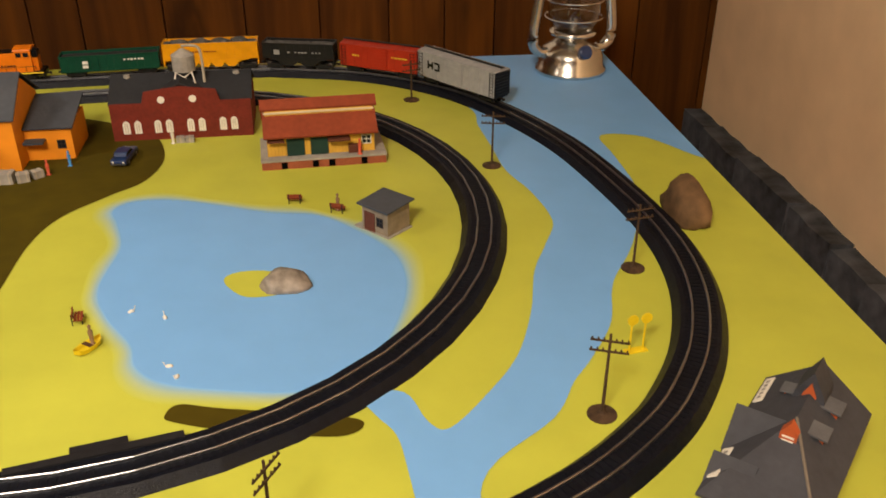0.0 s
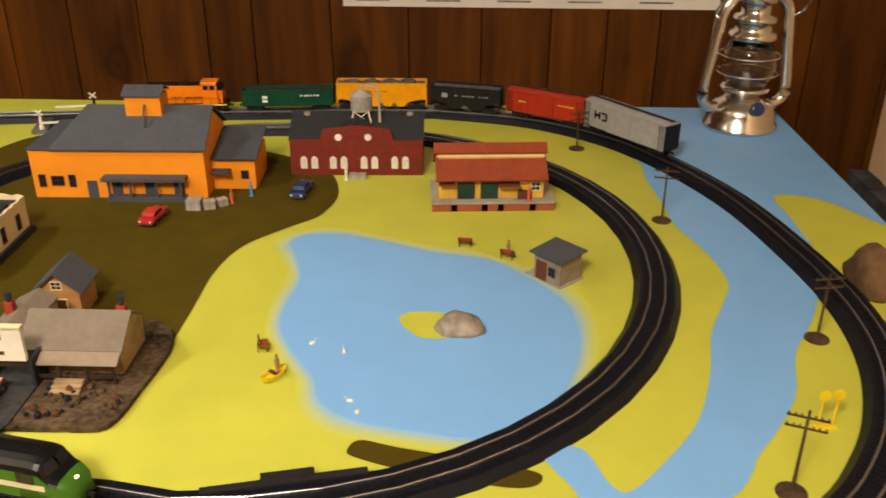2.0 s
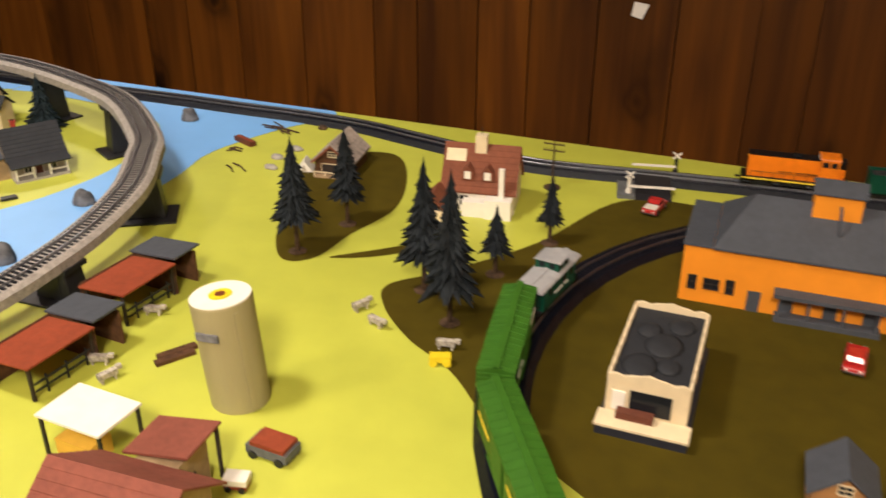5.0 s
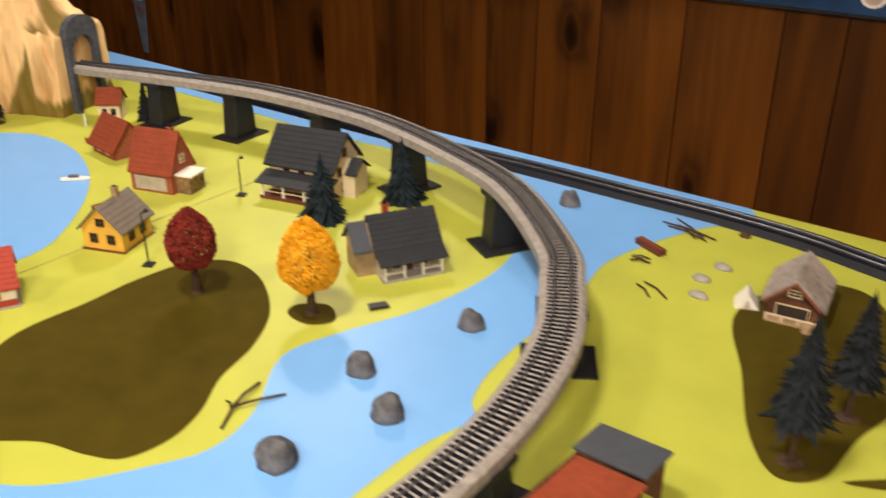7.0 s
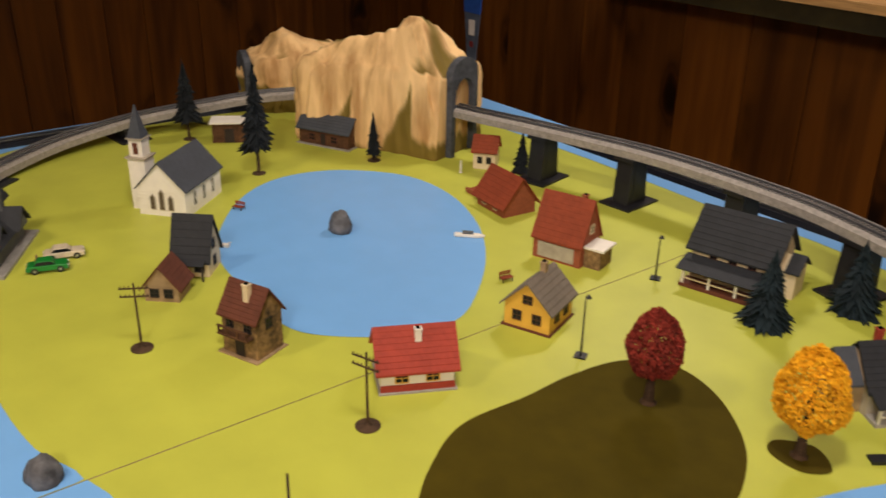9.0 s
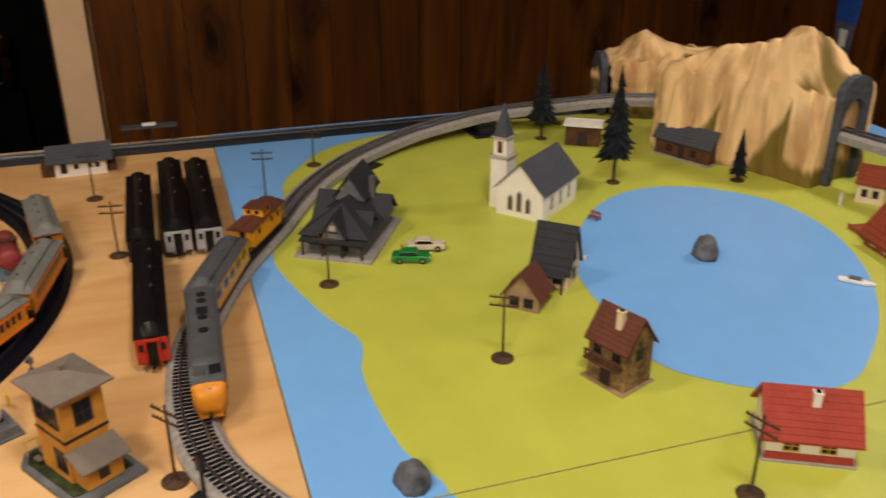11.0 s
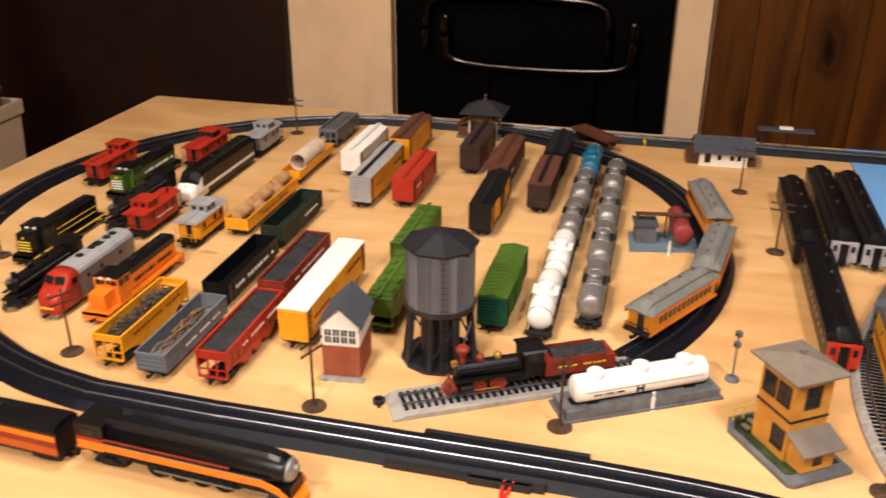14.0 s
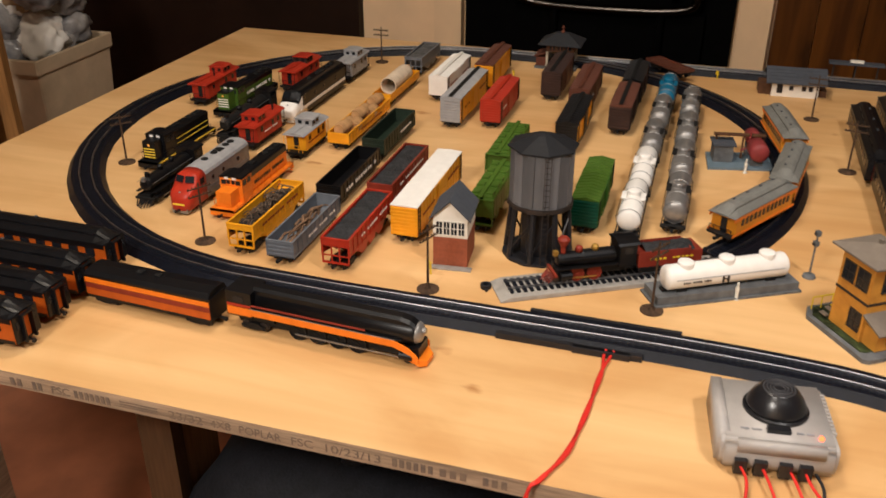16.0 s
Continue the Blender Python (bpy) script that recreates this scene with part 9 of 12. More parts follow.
def wheel_bm(r):
    return lathe([(r * 0.9, -0.0092), (r, -0.0090), (r, -0.0074), (r * 1.18, -0.0072), (r * 1.18, -0.0066), (0.0012, -0.0062), (0.0012, 0.0062), (r * 1.18, 0.0066), (r * 1.18, 0.0072), (r, 0.0074), (r, 0.0090), (r * 0.9, 0.0092)], 16, "y")


def truck_bm():
    bm = boxes((-0.004, 0.004, -0.0105, 0.0105, 0.0055, 0.0085))
    for s in (-1, 1):
        f = extrude_poly([(-0.0145, 0.0040), (-0.0145, 0.0072), (-0.0095, 0.0074), (-0.0060, 0.0098), (0.0060, 0.0098), (0.0095, 0.0074), (0.0145, 0.0072), (0.0145, 0.0040), (0.0095, 0.0040), (0.0050, 0.0026), (-0.0050, 0.0026), (-0.0095, 0.0040)], s * 0.0118 - 0.0009, s * 0.0118 + 0.0009, "y")
        bm = join(bm, f, boxes((-0.012, -0.0085, s * 0.0128 - 0.0006, s * 0.0128 + 0.0006, 0.0042, 0.0070), (0.0085, 0.012, s * 0.0128 - 0.0006, s * 0.0128 + 0.0006, 0.0042, 0.0070)))
    return bm


def trucks(t, xs, m=None):
    for x in xs:
        k = stock("truck", "truck", truck_bm, T_SOOT, t, (x, 0, 0))
        for dx in (-0.0103, 0.0103):
            stock("wheelset", "wheelset", lambda: wheel_bm(0.0052), WHEELM, k, (dx, 0, 0.0052))


def couplers(t, L):
    for s in (1, -1):
        stock("coupler", "coupler", lambda: join(boxes((-0.004, 0.006, -0.0013, 0.0013, 0.0072, 0.0092), (0.006, 0.0085, -0.0030, 0.0008, 0.0066, 0.0098))), T_SOOT, t, (s * (L / 2 - 0.001), 0, 0), 0 if s > 0 else 180)


def ladders(t, L, z0, z1, key):
    def make():
        bm = boxes((-0.0040, -0.0033, 0, 0.0008, z0, z1), (0.0033, 0.0040, 0, 0.0008, z0, z1))
        k = max(3, int((z1 - z0) / 0.0045))
        for i in range(k):
            z = z0 + (i + 0.5) * (z1 - z0) / k
            add_box(bm, -0.0033, 0.0033, 0.0002, 0.0008, z - 0.0003, z + 0.0003)
        return bm
    for sx in (1, -1):
        for sy in (1, -1):
            o = stock("ladder", key, make, T_SOOT, t, (sx * (L / 2 - 0.0062), sy * (W + 0.0004), 0), 0 if sy > 0 else 180)


def lettering(t, bars, m, y=None, z=0.0, name="lettering"):
    y = (W + 0.0009) if y is None else y
    for a, b, c, d in bars:
        one = part(name, boxes((a, b, y - 0.0004, y + 0.0004, c + z, d + z)), m, t)
        share(name, one, t).rotation_euler = (0, 0, math.pi)


def words(x0, x1, z, h, k, seed=0):
    """Bars in a row, as lettering too small to read."""
    r = random.Random(seed)
    k, h = int(k * 1.7), h * 0.62
    out, w = [], (x1 - x0) / k
    for i in range(k):
        if r.random() < 0.88:
            out.append((x0 + w * i, x0 + w * (i + r.uniform(0.45, 0.75)), z, z + h))
    return out


def underframe(t, L, m=None, z0=0.0085, z1=0.0118):
    part("underframe", boxes((-L / 2 + 0.002, L / 2 - 0.002, -0.005, 0.005, z0, z1), (-L / 2 + 0.001, L / 2 - 0.001, -W + 0.0015, -W + 0.004, z0 + 0.001, z1), (-L / 2 + 0.001, L / 2 - 0.001, W - 0.004, W - 0.0015, z0 + 0.001, z1),
                             (-L / 2 + 0.001, -L / 2 + 0.004, -W + 0.002, W - 0.002, z0 + 0.001, z1), (L / 2 - 0.004, L / 2 - 0.001, -W + 0.002, W - 0.002, z0 + 0.001, z1)), m or T_SOOT, t)


def wagon(name, label, at, rz, L, z=0.0, cat="freight car", group="model freight cars", inset=0.022):
    t = thing(name, label, cat, (at[0], at[1], z), rz, group)
    trucks(t, (L / 2 - inset, -L / 2 + inset))
    couplers(t, L)
    return t


def bumps(at, w, a0, a1, b, proud):
    """An outline edge from a0 to a1 at b, with square ribs at the places given."""
    out = [(a0, b)]
    for a in at:
        out += [(a - w, b), (a - w, b + proud), (a + w, b + proud), (a + w, b)]
    return out + [(a1, b)]


def boxcar(label, at, rz, L, body, roof=None, z=0.0, H=0.054, door=None, end=None, ribs=0, walk=T_SOOT, bars=(), barm=None, flat=False, name="boxcar", shapes=(), shapem=None):
    t = wagon(name, label, at, rz, L, z)
    underframe(t, L)
    z0, zt = 0.0118, H - 0.0045
    n = ribs or int(L / 0.0125)
    w = 0.0016 if ribs else 0.0005
    row = [-L / 2 + w + 0.0004 + (L - 2 * w - 0.0008) * i / n for i in range(n + 1)]
    row = [x for x in row if ribs or abs(x) >= 0.018]
    part("body", extrude_poly(bumps(row, w, -L / 2, L / 2, W, 0.0006) + [(-a, -b) for a, b in bumps(row, w, -L / 2, L / 2, W, 0.0006)], z0, zt), body, t)
    for s in (1, -1):
        prof = [(L / 2 + 0.0002, z0), (L / 2 + 0.0002, zt)] + [(b, a) for a, b in bumps([z0 + 0.003 + i * (zt - z0 - 0.006) / 7 for i in range(8)], 0.0011, z0, zt, L / 2 + 0.0008, 0.0010)][::-1]
        o = part("end_panel", extrude_poly(prof, -W, W, "y"), end or body, t)
        o.rotation_euler = (0, 0, 0 if s > 0 else math.pi)
    e = 0.0010 if flat else 0.0036
    sec = [(-W - 0.0008, zt - 0.0004), (-W - 0.0008, zt + 0.0008), (0, zt + 0.0008 + e), (W + 0.0008, zt + 0.0008), (W + 0.0008, zt - 0.0004)]
    k = int(L / 0.0095)
    up = [sec[0]] + [(a * 1.004, b + 0.0007) for a, b in sec[1:4]] + [sec[4]]
    st = [(-L / 2 - 0.001, sec)]
    if not flat:
        for i in range(k):
            x = -L / 2 + 0.004 + (L - 0.008) * i / (k - 1)
            st += [(x - 0.0009, sec), (x - 0.0007, up), (x + 0.0007, up), (x + 0.0009, sec)]
    part("roof", loft(st + [(L / 2 + 0.001, sec)]), roof or body, t)
    if walk and not flat:
        part("running_board", boxes((-L / 2 - 0.002, L / 2 + 0.002, -0.0034, 0.0034, zt + e + 0.0016, zt + e + 0.0024)), walk, t)
    for s in (1, -1):
        dz = bumps([z0 + 0.004 + i * (zt - z0 - 0.008) / 5 for i in range(6)], 0.0005, z0 + 0.0015, zt - 0.0015, W + 0.0016, 0.0005)
        o = part("door", extrude_poly([(W + 0.0008, z0 + 0.0015), (W + 0.0008, zt - 0.0015)] + [(b, a) for a, b in dz][::-1], -0.017, 0.015, "x"), door or body, t)
        o.rotation_euler = (0, 0, 0 if s > 0 else math.pi)
        for za in (z0 + 0.0002, zt - 0.0013):
            o = part("door_rail", boxes((-0.034, 0.034, W + 0.0006, W + 0.0018, za, za + 0.0011)), door or body, t)
            o.rotation_euler = (0, 0, 0 if s > 0 else math.pi)
    ladders(t, L, z0, zt - 0.001, "ladder%.3f" % H)
    if bars:
        lettering(t, bars, barm or T_WHITE, W + 0.0010)
    if shapes:
        lettering(t, shapes, shapem, W + 0.0014, name="emblem")
    return t


def coal(t, L, w, z, m, seed, heap=0.002):
    r = random.Random(seed)
    bm = bmesh.new()
    nx, ny = int(L / 0.004), 8
    g = [[bm.verts.new((-L / 2 + L * i / nx, -w + 2 * w * j / ny, z + heap * math.sin(math.pi * j / ny) * (0.7 + 0.3 * math.sin(i * 0.55)) + r.uniform(-0.0006, 0.0006))) for j in range(ny + 1)] for i in range(nx + 1)]
    for i in range(nx):
        for j in range(ny):
            bm.faces.new((g[i][j], g[i + 1][j], g[i + 1][j + 1], g[i][j + 1]))
    part("load", bm, m, t, "loose bulk load")


def scrap(t, L, w, z, m, seed, k=40, long=0.016, label="tangled scrap load", r0=0.0008):
    r = random.Random(seed)
    bm = bmesh.new()
    for i in range(k):
        a = r.uniform(0, 2 * math.pi) if long < 0.03 else r.gauss(0, 0.25)
        l = long * r.uniform(0.5, 1.2)
        cx, cy, cz = r.uniform(-L / 2 + l / 2, L / 2 - l / 2), r.uniform(-w * 0.6, w * 0.6), z + abs(r.gauss(0.003, 0.004))
        pts = []
        for j in range(6):
            u = j / 5 - 0.5
            pts.append(Vector((max(-L / 2, min(L / 2, cx + u * l * math.cos(a) + r.uniform(-1, 1) * 0.002)), max(-w, min(w, cy + u * l * math.sin(a) + r.uniform(-1, 1) * 0.002)), max(z, cz + 0.005 * math.cos(u * 3) + r.uniform(-1, 1) * 0.001))))
        bm = join(bm, tube(spline(pts, False, 2), r0 * r.uniform(0.8, 1.4), 5))
    tagged(part("load", bm, m, t, label), label, kind="stuff")


def gondola(label, at, rz, L, body, z=0.0, H=0.034, load=None, bars=(), barm=None, seed=1, name="gondola_car", flat_end=None):
    t = wagon(name, label, at, rz, L, z)
    underframe(t, L)
    z0 = 0.0118
    part("floor", boxes((-L / 2 + 0.001, L / 2 - 0.001, -W + 0.001, W - 0.001, z0, z0 + 0.0015)), body, t)
    n = int(L / 0.012)
    for s in (1, -1):
        bm = boxes((-L / 2, L / 2, W - 0.0012, W, z0, H), (-L / 2, L / 2, W - 0.0015, W + 0.0008, H - 0.0014, H + 0.0002), (-L / 2, L / 2, W - 0.001, W + 0.0008, z0 - 0.001, z0 + 0.0010))
        for i in range(n + 1):
            x = -L / 2 + 0.001 + (L - 0.002) * i / n
            add_box(bm, x - 0.0007, x + 0.0007, W - 0.0006, W + 0.0009, z0, H - 0.001)
        o = part("side_panel", bm, body, t)
        o.rotation_euler = (0, 0, 0 if s > 0 else math.pi)
        bm = boxes((L / 2 - 0.0012, L / 2, -W + 0.0012, W - 0.0012, z0, H - 0.0005), (L / 2 - 0.0015, L / 2 + 0.0008, -W, W, H - 0.0014, H + 0.0001))
        o = part("end_panel", bm, flat_end or body, t)
        o.rotation_euler = (0, 0, 0 if s > 0 else math.pi)
        for i in range(4):
            zz = z0 + 0.003 + i * (H - z0 - 0.006) / 3
            part("end_rib", boxes((L / 2 - 0.0002, L / 2 + 0.0010, -W + 0.002, W - 0.002, zz - 0.0009, zz + 0.0009)), flat_end or body, o)
    if load == "coal":
        coal(t, L - 0.003, W - 0.0015, H - 0.004, T_LOAD, seed)
    elif load == "gravel":
        coal(t, L - 0.003, W - 0.0015, H - 0.003, T_GLOAD, seed)
    elif load == "scrap":
        scrap(t, L - 0.008, W - 0.003, z0 + 0.006, T_SCRAP, seed, 46)
    elif load == "twigs":
        scrap(t, L - 0.008, W - 0.003, z0 + 0.004, T_TWIG, seed, 22, 0.055, "twigs and bent wood strips", 0.0012)
    if bars:
        lettering(t, bars, barm or T_WHITE, W + 0.0012)
    return t


def hopper(label, at, rz, L, body, load=T_LOAD, z=0.0, H=0.043, bays=3, bars=(), barm=None, seed=1, scrapy=False, name="hopper_car"):
    t = wagon(name, label, at, rz, L, z, inset=0.019)
    part("underframe", boxes((-L / 2 + 0.001, L / 2 - 0.001, -0.0035, 0.0035, 0.0085, 0.0115)), T_SOOT, t)
    pts = [(-L / 2, H), (L / 2, H), (L / 2, 0.0225), (L * 0.30, 0.0160)]
    for i in range(bays):
        c = ((bays - 1) / 2 - i) * (L * 0.56 / bays)
        q = L * 0.56 / bays / 2
        pts += [(c + q * 0.5, 0.0075), (c - q * 0.5, 0.0075)] + ([(c - q, 0.0150)] if i < bays - 1 else [])
    pts += [(-L * 0.30, 0.0160), (-L / 2, 0.0225)]
    n = int(L / 0.013)
    for s in (1, -1):
        bm = extrude_poly(pts, W - 0.0012, W, "y")
        for i in range(n + 1):
            x = -L / 2 + 0.0008 + (L - 0.0016) * i / n
            add_box(bm, x - 0.0007, x + 0.0007, W - 0.0004, W + 0.0009, 0.0200, H - 0.001)
        add_box(bm, -L / 2, L / 2, W - 0.0016, W + 0.0010, H - 0.0014, H + 0.0004)
        add_box(bm, -L / 2, L / 2, W - 0.0004, W + 0.0006, 0.0205, 0.0222)
        o = part("side_panel", bm, body, t)
        o.rotation_euler = (0, 0, 0 if s > 0 else math.pi)
        bm = boxes((L / 2 - 0.0010, L / 2, -W + 0.0012, W - 0.0012, 0.0330, H), (L / 2 - 0.0018, L / 2 + 0.0006, -W, W, H - 0.0016, H + 0.0002), (L / 2 - 0.0018, L / 2 + 0.0006, -W, W, 0.0100, 0.0122), (L / 2 - 0.0014, L / 2 + 0.0002, -W, W, 0.0200, 0.0212))
        for y in (-W + 0.0008, -0.005, 0.005, W - 0.0008):
            add_box(bm, L / 2 - 0.0014, L / 2 + 0.0004, y - 0.0008, y + 0.0008, 0.0100, 0.0335)
        o = part("end_frame", bm, body, t)
        o.rotation_euler = (0, 0, 0 if s > 0 else math.pi)
        o = part("slope_sheet", extrude_poly([(L / 2 - 0.001, 0.0335), (L / 2 - 0.001, 0.0322), (L * 0.27, 0.0120), (L * 0.27, 0.0140)], -W + 0.0013, W - 0.0013, "y"), body, t)
        o.rotation_euler = (0, 0, 0 if s > 0 else math.pi)
    if scrapy:
        coal(t, L - 0.003, W - 0.0015, H - 0.012, T_LOAD, seed)
        scrap(t, L - 0.010, W - 0.003, H - 0.010, T_SCRAP, seed, 60)
    else:
        coal(t, L - 0.003, W - 0.0015, H - 0.0035, load, seed)
    if bars:
        lettering(t, bars, barm or T_WHITE, W + 0.0013)
    return t


def covered_hopper(label, at, rz, L, body, z=0.0, H=0.050):
    t = wagon("covered_hopper_car", label, at, rz, L, z, inset=0.019)
    part("underframe", boxes((-L / 2 + 0.001, L / 2 - 0.001, -0.0035, 0.0035, 0.0085, 0.0115)), T_SOOT, t)
    w = W
    sec = [(-w, 0.020), (-w, H - 0.007), (-w * 0.93, H - 0.0035), (-w * 0.75, H - 0.0015), (0, H - 0.0008), (w * 0.75, H - 0.0015), (w * 0.93, H - 0.0035), (w, H - 0.007), (w, 0.020)]
    part("body", extrude_poly(sec, -L / 2 + 0.006, L / 2 - 0.006, "x"), body, t)
    n = int(L / 0.014)
    for i in range(n + 1):
        x = -L / 2 + 0.007 + (L - 0.014) * i / n
        part("side_rib", extrude_poly([(a * 1.035, b + 0.0003) for a, b in sec], x - 0.0006, x + 0.0006, "x"), body, t)
    for c in (-L * 0.22, 0, L * 0.22):
        part("discharge_bay", extrude_poly([(c - L * 0.10, 0.0199), (c + L * 0.10, 0.0199), (c + 0.005, 0.008), (c - 0.005, 0.008)], -w * 0.85, w * 0.85, "y"), body, t)
    for s in (1, -1):
        o = part("end_frame", boxes((L / 2 - 0.006, L / 2, -W, W, 0.0105, 0.0125), (L / 2 - 0.0012, L / 2, -W, -W + 0.0012, 0.0125, H - 0.004), (L / 2 - 0.0012, L / 2, W - 0.0012, W, 0.0125, H - 0.004), (L / 2 - 0.006, L / 2, -W, W, H - 0.0045, H - 0.0030)), body, t)
        o.rotation_euler = (0, 0, 0 if s > 0 else math.pi)
    for i in range(5):
        for s in (-1, 1):
            o = part("roof_hatch", bevel(boxes((-0.0052, 0.0052, -0.0046, 0.0046, -0.001, 0.0018)), 0.0006, 1), body, t)
            o.location = (-L * 0.36 + L * 0.18 * i, s * 0.0092, H - 0.0008)
    part("running_board", boxes((-L / 2, L / 2, -0.0028, 0.0028, H, H + 0.0008)), body, t)
    return t


def tank_car(label, at, rz, L, m, z=0.0, r=0.0150, domes=(0.0,), band=None):
    t = wagon("tank_car", label, at, rz, L, z, cat="tank car", group="model tank cars", inset=0.020)
    part("underframe", boxes((-L / 2, L / 2, -0.0040, 0.0040, 0.0085, 0.0120), (-L / 2, -L / 2 + 0.007, -W + 0.001, W - 0.001, 0.0095, 0.0125), (L / 2 - 0.007, L / 2, -W + 0.001, W - 0.001, 0.0095, 0.0125), (-L / 2, L / 2, W - 0.003, W - 0.0015, 0.0105, 0.0120), (-L / 2, L / 2, -W + 0.0015, -W + 0.003, 0.0105, 0.0120),
                             (-L * 0.33, -L * 0.27, -0.010, 0.010, 0.0118, 0.0165), (L * 0.27, L * 0.33, -0.010, 0.010, 0.0118, 0.0165)), T_SOOT, t)
    c, h = 0.0130 + r, L / 2 - 0.006
    prof = [(0.001, -h)] + [(r * math.sin(a), -h + 0.006 * (1 - math.cos(a))) for a in (0.4, 0.75, 1.1, 1.35, 1.57)]
    prof = prof + [(q, -x) for q, x in prof[::-1]]
    part("tank", lathe(prof, 28, "x", Matrix.Translation((0, 0, c))), m, t, smooth=True)
    for d in domes:
        o = part("dome", lathe([(0.0085, -0.004), (0.0085, 0.0040), (0.0078, 0.0052), (0.0040, 0.0062), (0.0012, 0.0064)], 20), m, t, smooth=False)
        o.location = (d * L, 0, c + r - 0.0004)
    for x in (-h * 0.93, -h * 0.35, h * 0.35, h * 0.93):
        o = stock("tank_band", "band%.4f" % r, lambda: tube([Vector((0, (r + 0.0002) * math.cos(a), c + (r + 0.0002) * math.sin(a))) for a in [2 * math.pi * i / 28 for i in range(29)]], 0.0005, 5), T_SILVER, t, (x, 0, 0))
    for s in (1, -1):
        part("handrail", tube([Vector((-h * 0.9, s * (r + 0.0016), c + 0.001)), Vector((h * 0.9, s * (r + 0.0016), c + 0.001))], 0.0005, 5), T_SOOT, t)
    part("dome_platform", boxes((domes[len(domes) // 2] * L - 0.012, domes[len(domes) // 2] * L + 0.012, -r * 1.02, -r * 0.62, c + r * 0.72, c + r * 0.78), (domes[len(domes) // 2] * L - 0.012, domes[len(domes) // 2] * L + 0.012, r * 0.62, r * 1.02, c + r * 0.72, c + r * 0.78)), T_SOOT if m is T_SILVER else m, t)
    if band:
        lettering(t, words(-h * 0.6, h * 0.5, c - 0.002, 0.003, 12, 5), band, r + 0.0002)
    return t


def pane(t, x, y, z, w, h, frame=None, face="side"):
    """A dark window in a side (along x) or an end of a body."""
    key = "pane%.4f%.4f%s" % (w, h, face)
    if face == "side":
        return stock("window", key, lambda: boxes((-w / 2, w / 2, -0.0005, 0.0005, -h / 2, h / 2)), GLASS, t, (x, y, z))
    return stock("window", key, lambda: boxes((-0.0005, 0.0005, -w / 2, w / 2, -h / 2, h / 2)), GLASS, t, (x, y, z))


def arch(w, z0, z1, k=6):
    """A cross-section with an arched top: side foot, eaves, arch."""
    pts = [(-w, z0)]
    for i in range(k + 1):
        a = math.pi * i / k
        pts.append((-w * math.cos(a), z0 + (z1 - z0) * math.sin(a)))
    return pts[1:]


def caboose(label, at, rz, L, body, roof=None, z=0.0, cup=0.12, cupm=None, bars=(), barm=None):
    t = wagon("caboose", label, at, rz, L, z, cat="caboose", group="model cabooses", inset=0.021)
    underframe(t, L, z1=0.0125)
    B = L / 2 - 0.012
    z0, zt = 0.0125, 0.0385
    k = int(B / 0.004)
    row = bumps([-B + 0.003 + i * (2 * B - 0.006) / (k - 1) for i in range(k)], 0.0004, -B, B, W - 0.001, 0.0004)
    part("body", extrude_poly(row + [(-a, -b) for a, b in row], z0, zt), body, t)
    part("platform", boxes((-L / 2, L / 2, -W + 0.0015, W - 0.0015, 0.0108, 0.0124)), T_SOOT, t)
    part("roof", join(extrude_poly(arch(W + 0.001, zt, zt + 0.0045), -L / 2 + 0.001, L / 2 - 0.001, "x"), boxes((-L / 2, L / 2, -0.003, 0.003, zt + 0.0046, zt + 0.0054))), roof or body, t)
    c = part("cupola", bevel(boxes((-0.013, 0.013, -W + 0.003, W - 0.003, zt - 0.001, zt + 0.0135)), 0.0006, 1), cupm or body, t)
    c.location = (cup * L, 0, 0)
    part("cupola_roof", extrude_poly(arch(W - 0.001, zt + 0.0136, zt + 0.0165), -0.0150, 0.0150, "x"), roof or body, c)
    for s in (1, -1):
        for x in (-0.006, 0.006):
            pane(c, x, s * (W - 0.003), zt + 0.0088, 0.0062, 0.0052)
        pane(c, s * 0.0131, 0.006, zt + 0.0088, 0.006, 0.0052, face="end")
        pane(c, s * 0.0131, -0.006, zt + 0.0088, 0.006, 0.0052, face="end")
        for x in (-B * 0.72, -B * 0.25, B * 0.62):
            pane(t, x, s * (W - 0.0009), 0.0300, 0.0066, 0.0080)
        pane(t, s * B, 0.0, 0.0245, 0.0080, 0.0200, face="end")
        o = part("railing", join(*[tube([Vector((L / 2 - 0.001, y, 0.012)), Vector((L / 2 - 0.001, y, 0.0235))], 0.0005, 5) for y in (-0.015, -0.008, 0.008, 0.015)], tube([Vector((L / 2 - 0.001, -0.0155, 0.0235)), Vector((L / 2 - 0.001, 0.0155, 0.0235))], 0.0005, 5),
                 tube([Vector((L / 2 - 0.001, -0.0155, 0.0235)), Vector((L / 2 - 0.001, -0.0155, zt))], 0.0005, 5), tube([Vector((L / 2 - 0.001, 0.0155, 0.0235)), Vector((L / 2 - 0.001, 0.0155, zt))], 0.0005, 5)), T_SOOT if body is not T_YELLOW else body, t)
        o.rotation_euler = (0, 0, 0 if s > 0 else math.pi)
    part("smokestack", lathe([(0.0013, 0), (0.0013, 0.007), (0.002, 0.0072), (0.002, 0.009)], 10, m=Matrix.Translation((-cup * L - 0.012, 0.007, zt + 0.003))), T_SOOT, t)
    if bars:
        lettering(t, bars, barm or T_WHITE, W - 0.0004)
    return t


